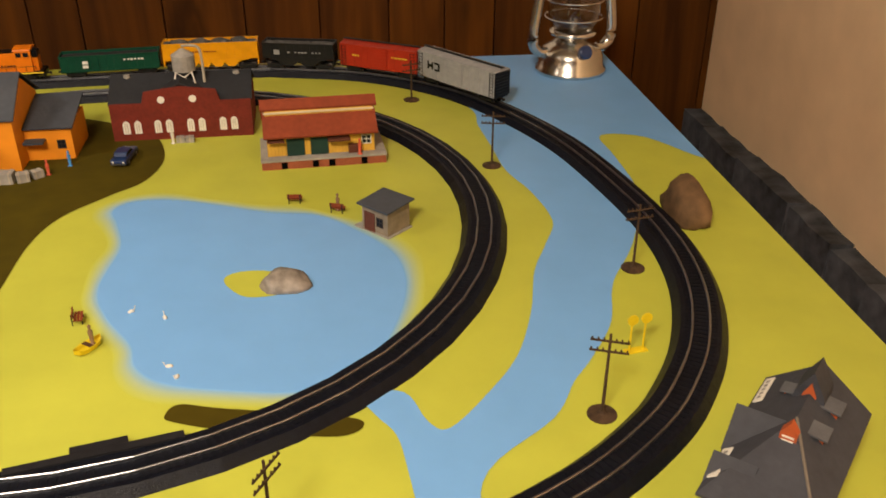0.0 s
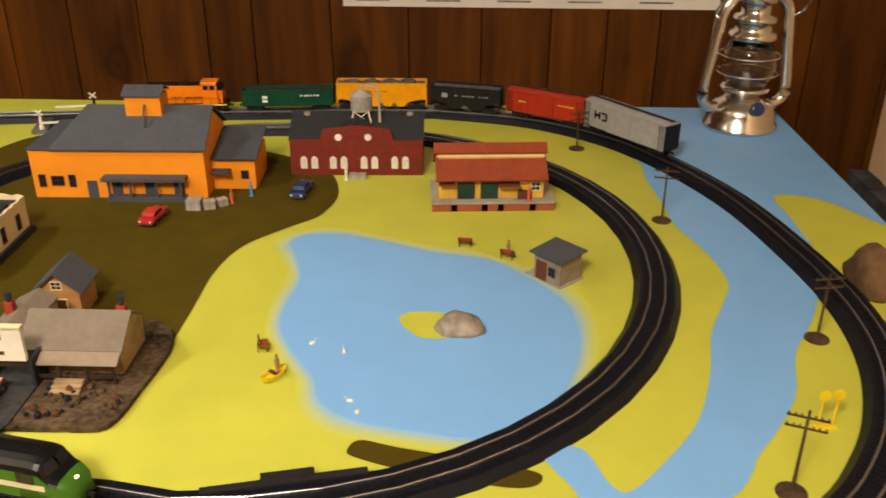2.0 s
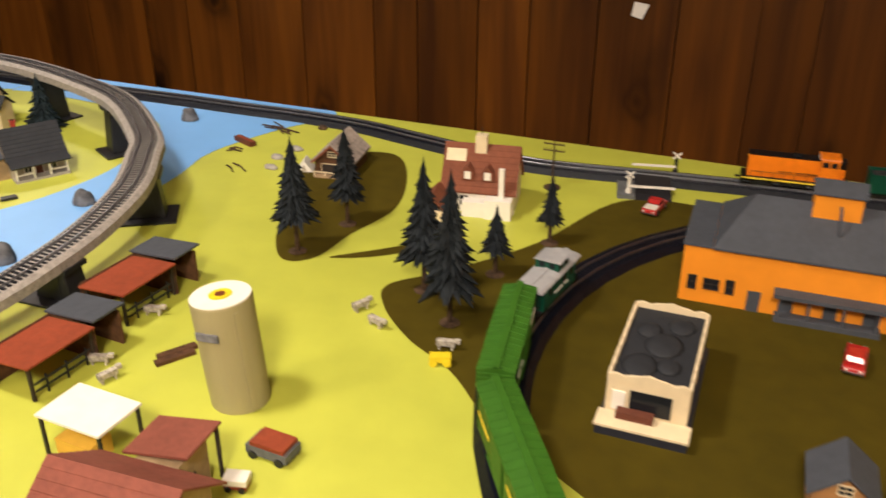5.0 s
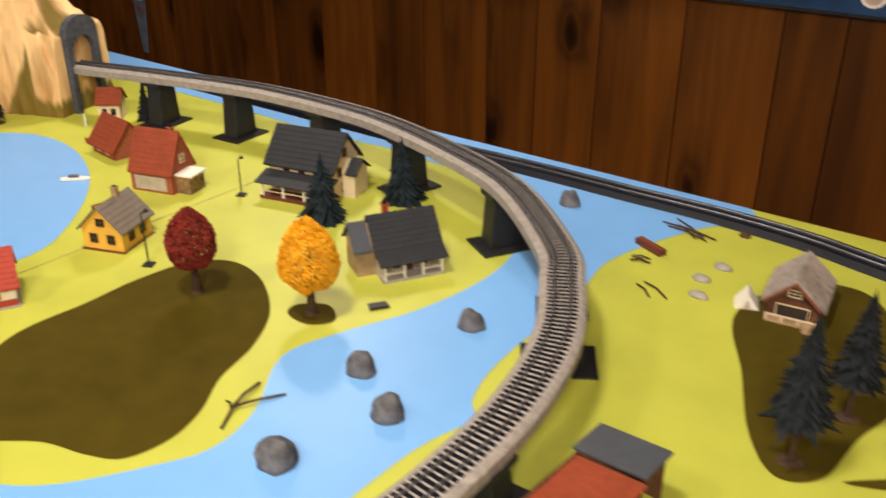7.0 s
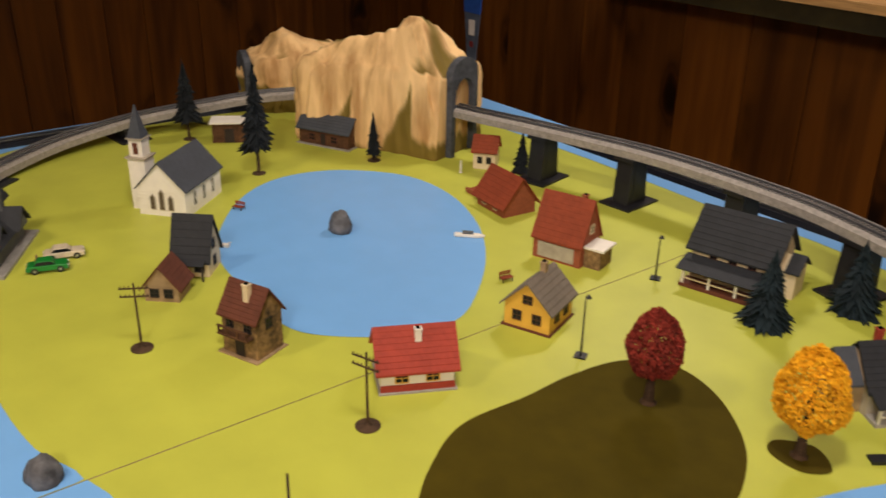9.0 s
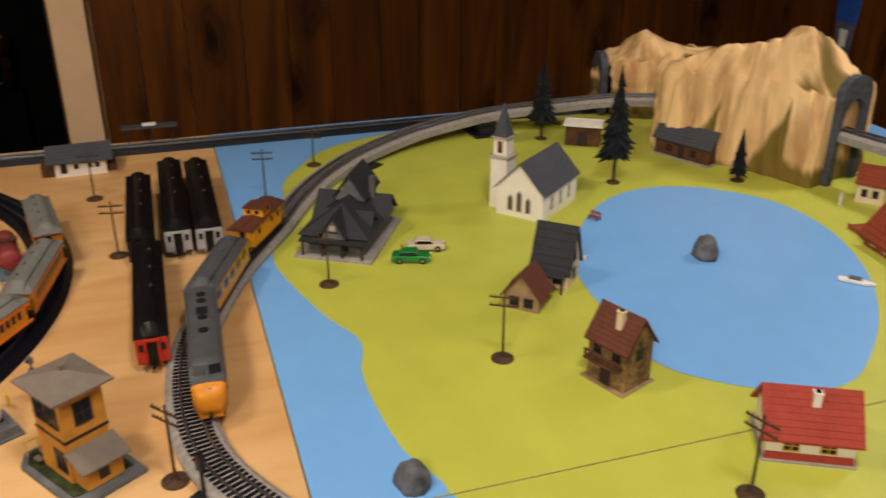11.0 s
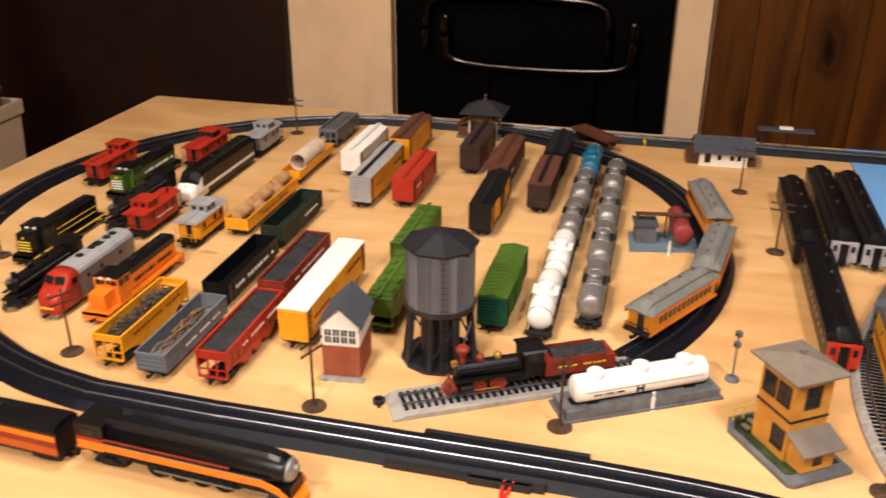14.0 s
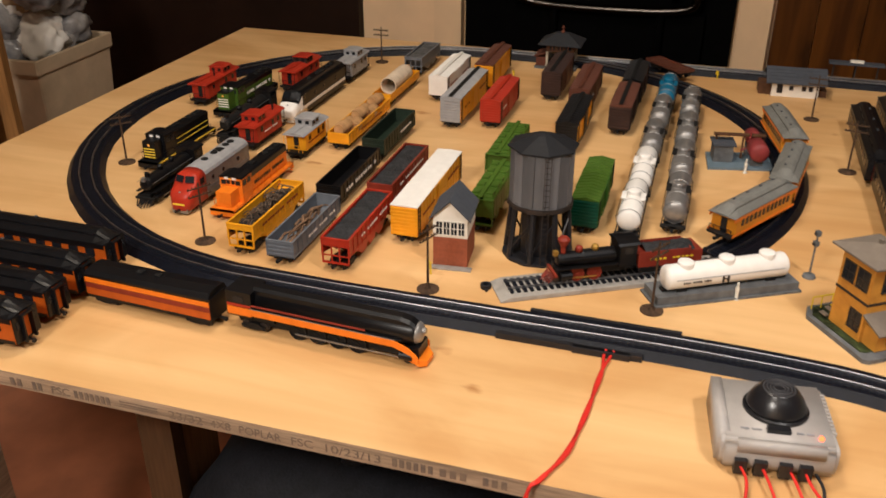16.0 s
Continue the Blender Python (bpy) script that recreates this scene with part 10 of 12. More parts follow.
def loft(stations, close=True):
    """A skin over cross-sections of equal count: (x, [(y, z), ...])."""
    bm = bmesh.new()
    rows = [[bm.verts.new((x, a, b)) for a, b in s] for x, s in stations]
    k = len(rows[0])
    for p, q in zip(rows, rows[1:]):
        for i in range(k):
            bm.faces.new((p[i], p[(i + 1) % k], q[(i + 1) % k], q[i]))
    bm.faces.new(rows[0][::-1])
    bm.faces.new(rows[-1])
    bmesh.ops.recalc_face_normals(bm, faces=bm.faces)
    return bm


def bodysec(w, z0, z1, zs):
    """Straight sides to zs, then a rounded roof up to z1."""
    return [(-w, z0), (-w, (z0 + zs) / 2), (-w, zs), (-w * 0.92, zs + (z1 - zs) * 0.45), (-w * 0.70, zs + (z1 - zs) * 0.78), (-w * 0.38, z1 - 0.0004), (0, z1),
            (w * 0.38, z1 - 0.0004), (w * 0.70, zs + (z1 - zs) * 0.78), (w * 0.92, zs + (z1 - zs) * 0.45), (w, zs), (w, (z0 + zs) / 2), (w, z0)]


def fans(t, xs, z, r=0.0052, m=None):
    for x in xs:
        stock("roof_fan", "fan%.4f" % r, lambda: lathe([(r, 0), (r, 0.0012), (r * 0.8, 0.0016), (r * 0.75, 0.0008), (r * 0.2, 0.0008), (r * 0.15, 0.0016)], 18), m or T_SOOT, t, (x, 0, z))


def handrails(t, L, z0, m):
    for s in (1, -1):
        y = s * (W - 0.0005)
        bm = tube([Vector((-L / 2 + 0.012, y, z0 + 0.0095)), Vector((L / 2 - 0.012, y, z0 + 0.0095))], 0.0004, 5)
        for i in range(9):
            x = -L / 2 + 0.012 + (L - 0.024) * i / 8
            bm = join(bm, tube([Vector((x, y, z0)), Vector((x, y, z0 + 0.0095))], 0.0004, 5))
        part("handrail", bm, m, t)


def diesel(label, at, rz, L, hood, top, cab, nose, z=0.0, stripe=None, frame=None, cab_at=0.26, low_nose=True, H=0.0500, bars=(), barm=None, chev=None, rail=None, cab_top=None):
    """A hood unit that faces +x."""
    t = thing("diesel_locomotive", label, "locomotive", (at[0], at[1], z), rz, "model diesel locomotives")
    trucks(t, (L * 0.30, -L * 0.30))
    couplers(t, L)
    zf = 0.0150
    part("frame", bevel(boxes((-L / 2, L / 2, -W, W, zf - 0.0030, zf), (-L / 2 + 0.003, L / 2 - 0.003, -W + 0.003, W - 0.003, zf - 0.0055, zf - 0.0030), (-L / 2, -L / 2 + 0.002, -W, W, 0.006, zf), (L / 2 - 0.002, L / 2, -W, W, 0.006, zf)), 0.0004, 1), frame or T_BLACK, t)
    part("fuel_tank", bevel(boxes((-L * 0.13, L * 0.13, -0.0125, 0.0125, 0.0045, zf - 0.004)), 0.002, 2), T_SOOT, t)
    cx0, cx1 = L * cab_at - 0.013, L * cab_at + 0.013
    hw, hz = 0.0108, H - 0.0075
    part("long_hood", bevel(boxes((-L / 2 + 0.008, cx0, -hw, hw, zf, hz)), 0.0012, 2), hood, t)
    part("hood_top", loft([(x, [(-hw - 0.0003, hz - 0.0085), (-hw - 0.0003, hz), (-hw * 0.8, hz + 0.0022), (0, hz + 0.0028), (hw * 0.8, hz + 0.0022), (hw + 0.0003, hz), (hw + 0.0003, hz - 0.0085)]) for x in (-L / 2 + 0.0078, cx0 - 0.0004)]), top, t)
    bm = bmesh.new()
    k = int((cx0 + L / 2 - 0.012) / 0.0085)
    for i in range(k):
        x = -L / 2 + 0.012 + i * 0.0085
        for s in (1, -1):
            add_box(bm, x, x + 0.0072, s * hw - 0.0004, s * hw + 0.0005, zf + 0.002, hz - 0.0075)
    part("hood_door", bm, hood, t)
    fans(t, [-L * 0.40, -L * 0.31, -L * 0.22], hz + 0.0026)
    part("exhaust", boxes((-0.006, 0.006, -0.004, 0.004, hz + 0.0020, hz + 0.0045)), T_SOOT, t)
    c = part("cab", bevel(boxes((cx0, cx1, -W + 0.0008, W - 0.0008, zf, H - 0.003)), 0.0008, 1), cab, t)
    part("cab_roof", loft([(x, [(-W, H - 0.0030), (-W + 0.0008, H - 0.0012), (-W * 0.5, H + 0.0004), (W * 0.5, H + 0.0004), (W - 0.0008, H - 0.0012), (W, H - 0.0030)]) for x in (cx0 - 0.001, cx1 + 0.001)]), cab_top or top, c)
    for s in (1, -1):
        pane(c, cx0 + 0.0075, s * (W - 0.0007), H - 0.0098, 0.0085, 0.0075)
        pane(c, cx0 + 0.0190, s * (W - 0.0007), H - 0.0098, 0.0085, 0.0075)
        pane(c, cx1, s * 0.0105, H - 0.0095, 0.0072, 0.0062, face="end")
        pane(c, cx1, s * 0.0035, H - 0.0090, 0.0050, 0.0052, face="end")
    nz = H - 0.0150 if low_nose else hz
    nb = bevel(boxes((cx1, L / 2 - 0.008, -hw, hw, zf, nz)), 0.0016, 2)
    n = part("nose", nb, nose, t)
    if not low_nose:
        part("nose_top", boxes((cx1, L / 2 - 0.0075, -hw + 0.001, hw - 0.001, nz, nz + 0.002)), top, t)
    part("headlight", lathe([(0.0016, 0), (0.0020, 0.0010), (0.0012, 0.0014)], 12, "x", Matrix.Translation((cx1 + 0.0002 if low_nose else L / 2 - 0.0082, 0, H - 0.0045 if low_nose else nz - 0.004))), T_LAMP, t)
    part("number_board", boxes((cx1 - 0.0002, cx1 + 0.0014, -0.0085, -0.0030, H - 0.0050, H - 0.0018), (cx1 - 0.0002, cx1 + 0.0014, 0.0030, 0.0085, H - 0.0050, H - 0.0018)), T_WHITE, c)
    if chev:
        bm = bmesh.new()
        for i in range(4):
            zz = zf + 0.004 + i * 0.0042
            add_box(bm, L / 2 - 0.0082, L / 2 - 0.0074, -hw * 0.85, hw * 0.85, zz, zz + 0.0018)
        part("nose_stripe", bm, chev, n)
    handrails(t, L, zf, rail or frame or T_BLACK)
    if stripe:
        part("stripe", boxes((-L / 2 + 0.001, L / 2 - 0.001, W + 0.0001, W + 0.0007, zf - 0.0026, zf - 0.0004), (-L / 2 + 0.001, L / 2 - 0.001, -W - 0.0007, -W - 0.0001, zf - 0.0026, zf - 0.0004)), stripe, t)
    if bars:
        lettering(t, bars, barm, hw + 0.0008)
    for s in (1, -1):
        o = part("step_well", boxes((L / 2 - 0.008, L / 2 - 0.002, -W, -W + 0.004, 0.0045, 0.0055), (L / 2 - 0.008, L / 2 - 0.002, -W, -W + 0.004, 0.0085, 0.0095), (L / 2 - 0.008, L / 2 - 0.002, W - 0.004, W, 0.0045, 0.0055), (L / 2 - 0.008, L / 2 - 0.002, W - 0.004, W, 0.0085, 0.0095)), frame or T_BLACK, t)
        o.rotation_euler = (0, 0, 0 if s > 0 else math.pi)
    return t


def streamliner(label, at, rz, L, side, roof, nose, z=0.0, stripe=None, nose_stripe=None, ribbed=False, roof2=None, H=0.0520, hood=None, lamp=None):
    """A rounded cab unit that faces +x."""
    t = thing("streamlined_locomotive", label, "locomotive", (at[0], at[1], z), rz, "model diesel locomotives")
    trucks(t, (L * 0.28, -L * 0.32))
    couplers(t, L)
    w, z0, zs = W, 0.0095, H - 0.0095
    xn = L / 2 - 0.045
    part("body", loft([(-L / 2, bodysec(w, z0, H, zs)), (-L * 0.2, bodysec(w, z0, H, zs)), (xn, bodysec(w, z0, H, zs))]), side, t, smooth=False)
    nosep = part("nose", loft([(xn + 0.0002, bodysec(w + 0.0002, z0, H + 0.0002, zs)), (L / 2 - 0.030, bodysec(w, z0, H - 0.0005, zs - 0.0005)), (L / 2 - 0.026, bodysec(w, z0, H - 0.0020, zs - 0.0015)), (L / 2 - 0.0185, bodysec(w * 0.98, z0, H - 0.0150, zs - 0.0090)), (L / 2 - 0.010, bodysec(w * 0.93, z0 - 0.001, H - 0.0175, zs - 0.0120)),
                            (L / 2 - 0.004, bodysec(w * 0.80, z0 - 0.002, H - 0.0215, zs - 0.0160)), (L / 2 - 0.001, bodysec(w * 0.60, z0 - 0.002, H - 0.0260, zs - 0.0200)), (L / 2, bodysec(w * 0.40, z0 - 0.002, H - 0.0300, zs - 0.0230))]), nose, t, smooth=True)
    if hood:
        hs = lambda q, h, e: [(a * q * 1.015, b + 0.0005) for a, b in bodysec(w, z0, h, e)[2:11]]
        part("anti_glare_hood", loft([(L / 2 - 0.036, hs(1, H, zs)), (L / 2 - 0.030, hs(1, H - 0.0005, zs - 0.0005)), (L / 2 - 0.026, hs(1, H - 0.0020, zs - 0.0015)), (L / 2 - 0.0185, hs(0.98, H - 0.0150, zs - 0.0090)), (L / 2 - 0.0125, hs(0.94, H - 0.0170, zs - 0.0110))]), hood, t)
        part("cab_side", boxes((L / 2 - 0.045, L / 2 - 0.030, -w - 0.0006, w + 0.0006, 0.0240, zs)), hood, t)
    rs = [(a * 1.012, b + 0.0004) for a, b in bodysec(w, z0, H, zs)[2:11]]
    part("roof", loft([(-L / 2 + 0.001, rs), (L / 2 - 0.034 if not roof2 else L / 2 - 0.045, rs)]), roof, t, smooth=False)
    fans(t, [-L * 0.38, -L * 0.30, -L * 0.10, L * 0.05], H + 0.0003)
    part("roof_grille", boxes((-L * 0.22, -L * 0.14, -0.006, 0.006, H, H + 0.0012)), T_SOOT, t)
    for s in (1, -1):
        o = part("windscreen", boxes((-0.0004, 0.0004, -0.0060, 0.0060, -0.0045, 0.0045)), GLASS, t)
        o.location = (L / 2 - 0.0215, s * 0.0075, H - 0.0080)
        o.rotation_euler = (0, radians(-30), s * radians(10))
        pane(t, L / 2 - 0.035, s * (w + 0.0002), H - 0.0135, 0.0095, 0.0080)
        for x in (-L * 0.30, -L * 0.05, L * 0.12):
            o = stock("porthole", "porthole", lambda: lathe([(0.0030, -0.0006), (0.0030, 0.0006)], 14, "y"), GLASS, t, (x, s * w, H - 0.0185))
    if ribbed or stripe:
        bm = bmesh.new()
        for s in (1, -1):
            if ribbed:
                for i in range(5):
                    zz = z0 + 0.003 + i * 0.0024
                    add_box(bm, -L / 2 + 0.002, xn, s * w - 0.0002, s * w + 0.0006, zz, zz + 0.0013)
            else:
                add_box(bm, -L / 2 + 0.002, L / 2 - 0.022, s * w - 0.0002, s * w + 0.0006, 0.0185, 0.0235)
        part("side_fluting" if ribbed else "stripe", bm, stripe or T_SILVER, t)
    part("headlight", lathe([(0.0030, -0.002), (0.0030, 0.0006), (0.0020, 0.0012)], 14, "x", Matrix.Translation((L / 2 - 0.0062, 0, H - 0.0225))), lamp or T_SILVER, t)
    if nose_stripe:
        part("nose_emblem", join(boxes((L / 2 - 0.004, L / 2 + 0.0004, -0.0085, 0.0085, 0.0150, 0.0175)), boxes((L / 2 - 0.009, L / 2 - 0.0055, -0.0009, 0.0009, 0.024, 0.0318))), nose_stripe, nosep)
    part("pilot", bevel(boxes((L / 2 - 0.012, L / 2 - 0.001, -0.0115, 0.0115, 0.0030, 0.0095)), 0.0015, 1), T_SILVER if ribbed else nose, t)
    part("fuel_tank", bevel(boxes((-L * 0.10, L * 0.12, -0.012, 0.012, 0.0035, 0.0095)), 0.002, 1), T_SOOT, t)
    return t


def driver_bm(r):
    bm = lathe([(r, -0.0014), (r * 1.06, -0.0012), (r * 1.06, -0.0006), (r, -0.0004), (r, 0.0014), (r * 0.84, 0.0014), (r * 0.84, 0.0004), (r * 0.22, 0.0004), (r * 0.22, 0.0016)], 22, "y")
    for k in range(10):
        bm = join(bm, boxes((0.0, r * 0.86, 0.0003, 0.0010, -0.0003, 0.0003), m=Matrix.Rotation(2 * math.pi * k / 10, 4, "Y")))
    return bm


def steam_chassis(t, L, xs, r, wheelm, rodm=None):
    for x in xs:
        for s in (1, -1):
            o = stock("driving_wheel", "driver%.4f%s" % (r, wheelm.name), lambda: driver_bm(r), wheelm, t, (x, s * 0.0088, r), 0 if s > 0 else 180)
    for s in (1, -1):
        y = s * 0.0118
        part("side_rod", boxes((xs[-1] - 0.002, xs[0] + 0.002, y - 0.0005, y + 0.0005, r - 0.0036, r - 0.0020), (xs[0], L / 2 - 0.018, y + s * 0.0010 - 0.0004, y + s * 0.0010 + 0.0004, r - 0.0026, r - 0.0012)), rodm or T_SILVER, t)
        part("cylinder", lathe([(0.0042, 0), (0.0048, 0.0006), (0.0048, 0.0135), (0.0042, 0.0142)], 14, "x", Matrix.Translation((L / 2 - 0.029, s * 0.0120, r + 0.0010))), T_BLACK, t)
    part("chassis", boxes((-L / 2 + 0.010, L / 2 - 0.012, -0.0060, 0.0060, 0.0060, 0.0155)), T_SOOT, t)
    stock("pilot_wheelset", "wheelset_small", lambda: wheel_bm(0.0040), WHEELM, t, (L / 2 - 0.012, 0, 0.0040))
    stock("pilot_wheelset", "wheelset_small", lambda: wheel_bm(0.0040), WHEELM, t, (L / 2 - 0.022, 0, 0.0040))


def steamer(label, at, rz, L, body, z=0.0, wheelm=None, r=0.0085, old=False, cabm=None, trim=None, cabl=0.022):
    """A steam locomotive that faces +x."""
    t = thing("steam_locomotive", label, "locomotive", (at[0], at[1], z), rz, "model steam locomotives")
    br = 0.0088 if old else 0.0108
    bc = 0.0255 if old else 0.0285
    xs = (L * 0.16, L * 0.16 - 0.021) if old else (L * 0.20, L * 0.20 - 0.0185, L * 0.20 - 0.037)
    steam_chassis(t, L, xs, r, wheelm or T_SOOT, mat("dull_brass", (0.36, 0.20, 0.05), 0.4, 0.6) if old else None)
    x0, x1 = -L / 2 + cabl + 0.004, L / 2 - 0.014
    part("boiler", lathe([(br, x0), (br, x0 + (x1 - x0) * 0.55), (br * 0.92, x0 + (x1 - x0) * 0.60), (br * 0.92, x1 - 0.004), (br * 0.80, x1), (br * 0.45, x1 + 0.0014)], 24, "x", Matrix.Translation((0, 0, bc))), body, t, smooth=False)
    for i in range(4):
        x = x0 + 0.006 + i * (x1 - x0 - 0.016) / 3
        rr = br if i < 2 else br * 0.92
        part("boiler_band", lathe([(rr + 0.0003, x), (rr + 0.0003, x + 0.0009)], 24, "x", Matrix.Translation((0, 0, bc))), body, t)
    prof = [(0.0030, 0), (0.0032, 0.0075), (0.0068, 0.0150), (0.0070, 0.0175), (0.0045, 0.0200)] if old else [(0.0034, 0), (0.0032, 0.0055), (0.0038, 0.0060)]
    part("smokestack", lathe(prof, 18, m=Matrix.Translation((x1 - 0.007, 0, bc + br * 0.85))), cabm if old else body, t)
    for i, x in enumerate((x0 + (x1 - x0) * 0.34, x0 + (x1 - x0) * 0.62)):
        part("dome", lathe([(0.0044, 0), (0.0042, 0.0045), (0.0034, 0.0062), (0.0010, 0.0072)], 18, m=Matrix.Translation((x, 0, bc + br * 0.88))), (trim if i == 0 else cabm) if old else body, t, smooth=True)
    c = part("cab", boxes((-L / 2 + 0.002, -L / 2 + 0.002 + cabl, -0.0150, -0.0140, 0.0155, 0.0420), (-L / 2 + 0.002, -L / 2 + 0.002 + cabl, 0.0140, 0.0150, 0.0155, 0.0420), (-L / 2 + 0.001 + cabl, -L / 2 + 0.002 + cabl, -0.014, 0.014, 0.0155, 0.0420), (-L / 2, -L / 2 + 0.002 + cabl, -0.0140, 0.0140, 0.0140, 0.0155)), T_BLACK if old else body, t)
    part("cab_roof", extrude_poly(arch(0.0165, 0.0420, 0.0465), -L / 2 - 0.001, -L / 2 + cabl + 0.005, "x"), T_BLACK, c)
    for s in (1, -1):
        pane(c, -L / 2 + 0.002 + cabl * 0.5, s * 0.0149, 0.0350, 0.0100, 0.0080)
        part("running_plate", boxes((-L / 2 + cabl, L / 2 - 0.012, s * 0.0125 - 0.0028, s * 0.0125 + 0.0028, 0.0185, 0.0193)), body, t)
        part("handrail", tube([Vector((x0, s * (br + 0.0012), bc + 0.003)), Vector((x1, s * (br + 0.0012), bc + 0.003))], 0.0004, 5), T_SOOT if old else T_SILVER, t)
    part("headlight", bevel(boxes((x1 - 0.001, x1 + 0.0045, -0.0026, 0.0026, bc + br * 0.55, bc + br * 0.55 + 0.0056)), 0.0008, 1), trim or T_SILVER, t)
    bm = boxes((L / 2 - 0.011, L / 2 - 0.008, -0.0145, 0.0145, 0.0095, 0.0125))
    for k in range(7):
        y = -0.0120 + 0.004 * k
        bm = join(bm, tube([Vector((L / 2 - 0.009, y * 0.95, 0.0100)), Vector((L / 2 + 0.004 - abs(y) * 0.5, y * 0.8, 0.0015))], 0.0008, 5))
    part("pilot", bm, cabm if old else T_SOOT, t)
    return t


def tender(label, at, rz, L, body, z=0.0, load=T_LOAD, H=0.032, stripe=None):
    t = wagon("tender", label, at, rz, L, z, cat="tender", group="model tenders", inset=L * 0.26)
    underframe(t, L)
    w = W - 0.0018
    part("tank", bevel(boxes((-L / 2, L / 2, -w, w, 0.0118, H - 0.004)), 0.0012, 2), body, t)
    part("coal_board", boxes((-L / 2 + 0.014, L / 2, -w, -w + 0.001, H - 0.004, H), (-L / 2 + 0.014, L / 2, w - 0.001, w, H - 0.004, H), (-L / 2 + 0.014, -L / 2 + 0.015, -w, w, H - 0.004, H)), body, t)
    coal(t, L - 0.018, w - 0.0015, H - 0.003, load, 5, 0.006)
    if stripe:
        lettering(t, words(-L * 0.35, L * 0.35, 0.020, 0.003, 6, 3), stripe, w + 0.0003)
    return t


def coach(label, at, rz, L, side, roof, end=None, z=0.0, band=None, n=11, H=0.0535, old=False, name="passenger_car", fascia=None):
    t = wagon(name, label, at, rz, L, z, cat="passenger car", group="model passenger cars", inset=L * 0.16)
    underframe(t, L)
    z0, zt = 0.0115, H - 0.0125
    part("body", boxes((-L / 2 + (0.009 if old else 0.001), L / 2 - (0.009 if old else 0.001), -W, W, z0, zt)), side, t)
    if fascia:
        part("letter_board", boxes((-L / 2 + 0.002, L / 2 - 0.002, W, W + 0.0006, zt - 0.0060, zt), (-L / 2 + 0.002, L / 2 - 0.002, -W - 0.0006, -W, zt - 0.0060, zt), (-L / 2 + 0.002, L / 2 - 0.002, W, W + 0.0006, z0, z0 + 0.0035), (-L / 2 + 0.002, L / 2 - 0.002, -W - 0.0006, -W, z0, z0 + 0.0035)), fascia, t)
    q = 0.0015
    lo = [(-W - q, zt), (-W - q * 0.8, zt + 0.0015), (-W * 0.62, zt + 0.0062), (-W * 0.56, zt + 0.0062), (-W * 0.54, zt + 0.0088), (-W * 0.3, zt + 0.0112), (0, zt + 0.0120), (W * 0.3, zt + 0.0112), (W * 0.54, zt + 0.0088), (W * 0.56, zt + 0.0062), (W * 0.62, zt + 0.0062), (W + q * 0.8, zt + 0.0015), (W + q, zt)]
    de = [(a, zt + (b - zt) * 0.42) for a, b in lo]
    part("roof", loft([(-L / 2, [(a, zt + (b - zt) * 0.2) for a, b in lo]), (-L / 2 + 0.005, de), (-L / 2 + 0.016, lo), (L / 2 - 0.016, lo), (L / 2 - 0.005, de), (L / 2, [(a, zt + (b - zt) * 0.2) for a, b in lo])]), roof, t)
    for i in range(n):
        x = -L / 2 + 0.022 + (L - 0.044) * i / (n - 1)
        for s in (1, -1):
            pane(t, x, s * (W + 0.0002), z0 + (zt - z0) * 0.62, (L - 0.044) / (n - 1) * 0.55, 0.0095)
            if not old and i % 2 == 0:
                stock("clerestory_window", "cler", lambda: boxes((-0.005, 0.005, -0.0003, 0.0003, -0.0009, 0.0009)), GLASS, t, (x, s * W * 0.558, zt + 0.0076))
    for i in range(3 if not old else 4):
        stock("roof_vent", "roofvent", lambda: bevel(boxes((-0.0018, 0.0018, -0.0012, 0.0012, 0, 0.0020)), 0.0004, 1), roof, t, (-L * 0.3 + L * 0.2 * i, W * 0.20, zt + 0.0112))
    for s in (1, -1):
        if old:
            o = part("platform_railing", join(boxes((L / 2 - 0.009, L / 2, -W, W, z0 - 0.001, z0 + 0.0012)), *[tube([Vector((L / 2 - 0.001, y, z0)), Vector((L / 2 - 0.001, y, z0 + 0.010))], 0.0005, 5) for y in (-0.015, -0.009, 0.009, 0.015)], tube([Vector((L / 2 - 0.001, -0.0155, z0 + 0.010)), Vector((L / 2 - 0.001, 0.0155, z0 + 0.010))], 0.0005, 5)), T_SOOT, t)
            pane(t, s * (L / 2 - 0.009), 0, z0 + 0.011, 0.0085, 0.0190, face="end")
        else:
            o = part("vestibule", join(boxes((L / 2 - 0.0005, L / 2 + 0.0010, -W, -0.0055, z0, zt), (L / 2 - 0.0005, L / 2 + 0.0010, 0.0055, W, z0, zt), (L / 2 + 0.0010, L / 2 + 0.0050, -0.0080, -0.0060, z0 - 0.002, zt - 0.002), (L / 2 + 0.0010, L / 2 + 0.0050, 0.0060, 0.0080, z0 - 0.002, zt - 0.002), (L / 2 + 0.0010, L / 2 + 0.0050, -0.0080, 0.0080, zt - 0.002, zt))), end or side, t)
            pane(t, s * (L / 2 + 0.0012), -0.0115, z0 + 0.019, 0.0050, 0.0085, face="end")
            pane(t, s * (L / 2 + 0.0012), 0.0115, z0 + 0.019, 0.0050, 0.0085, face="end")
        o.rotation_euler = (0, 0, 0 if s > 0 else math.pi)
    if band:
        lettering(t, words(-L * 0.22, L * 0.22, zt - 0.0045, 0.0026, 16, 9), band, W + 0.0008)
    return t


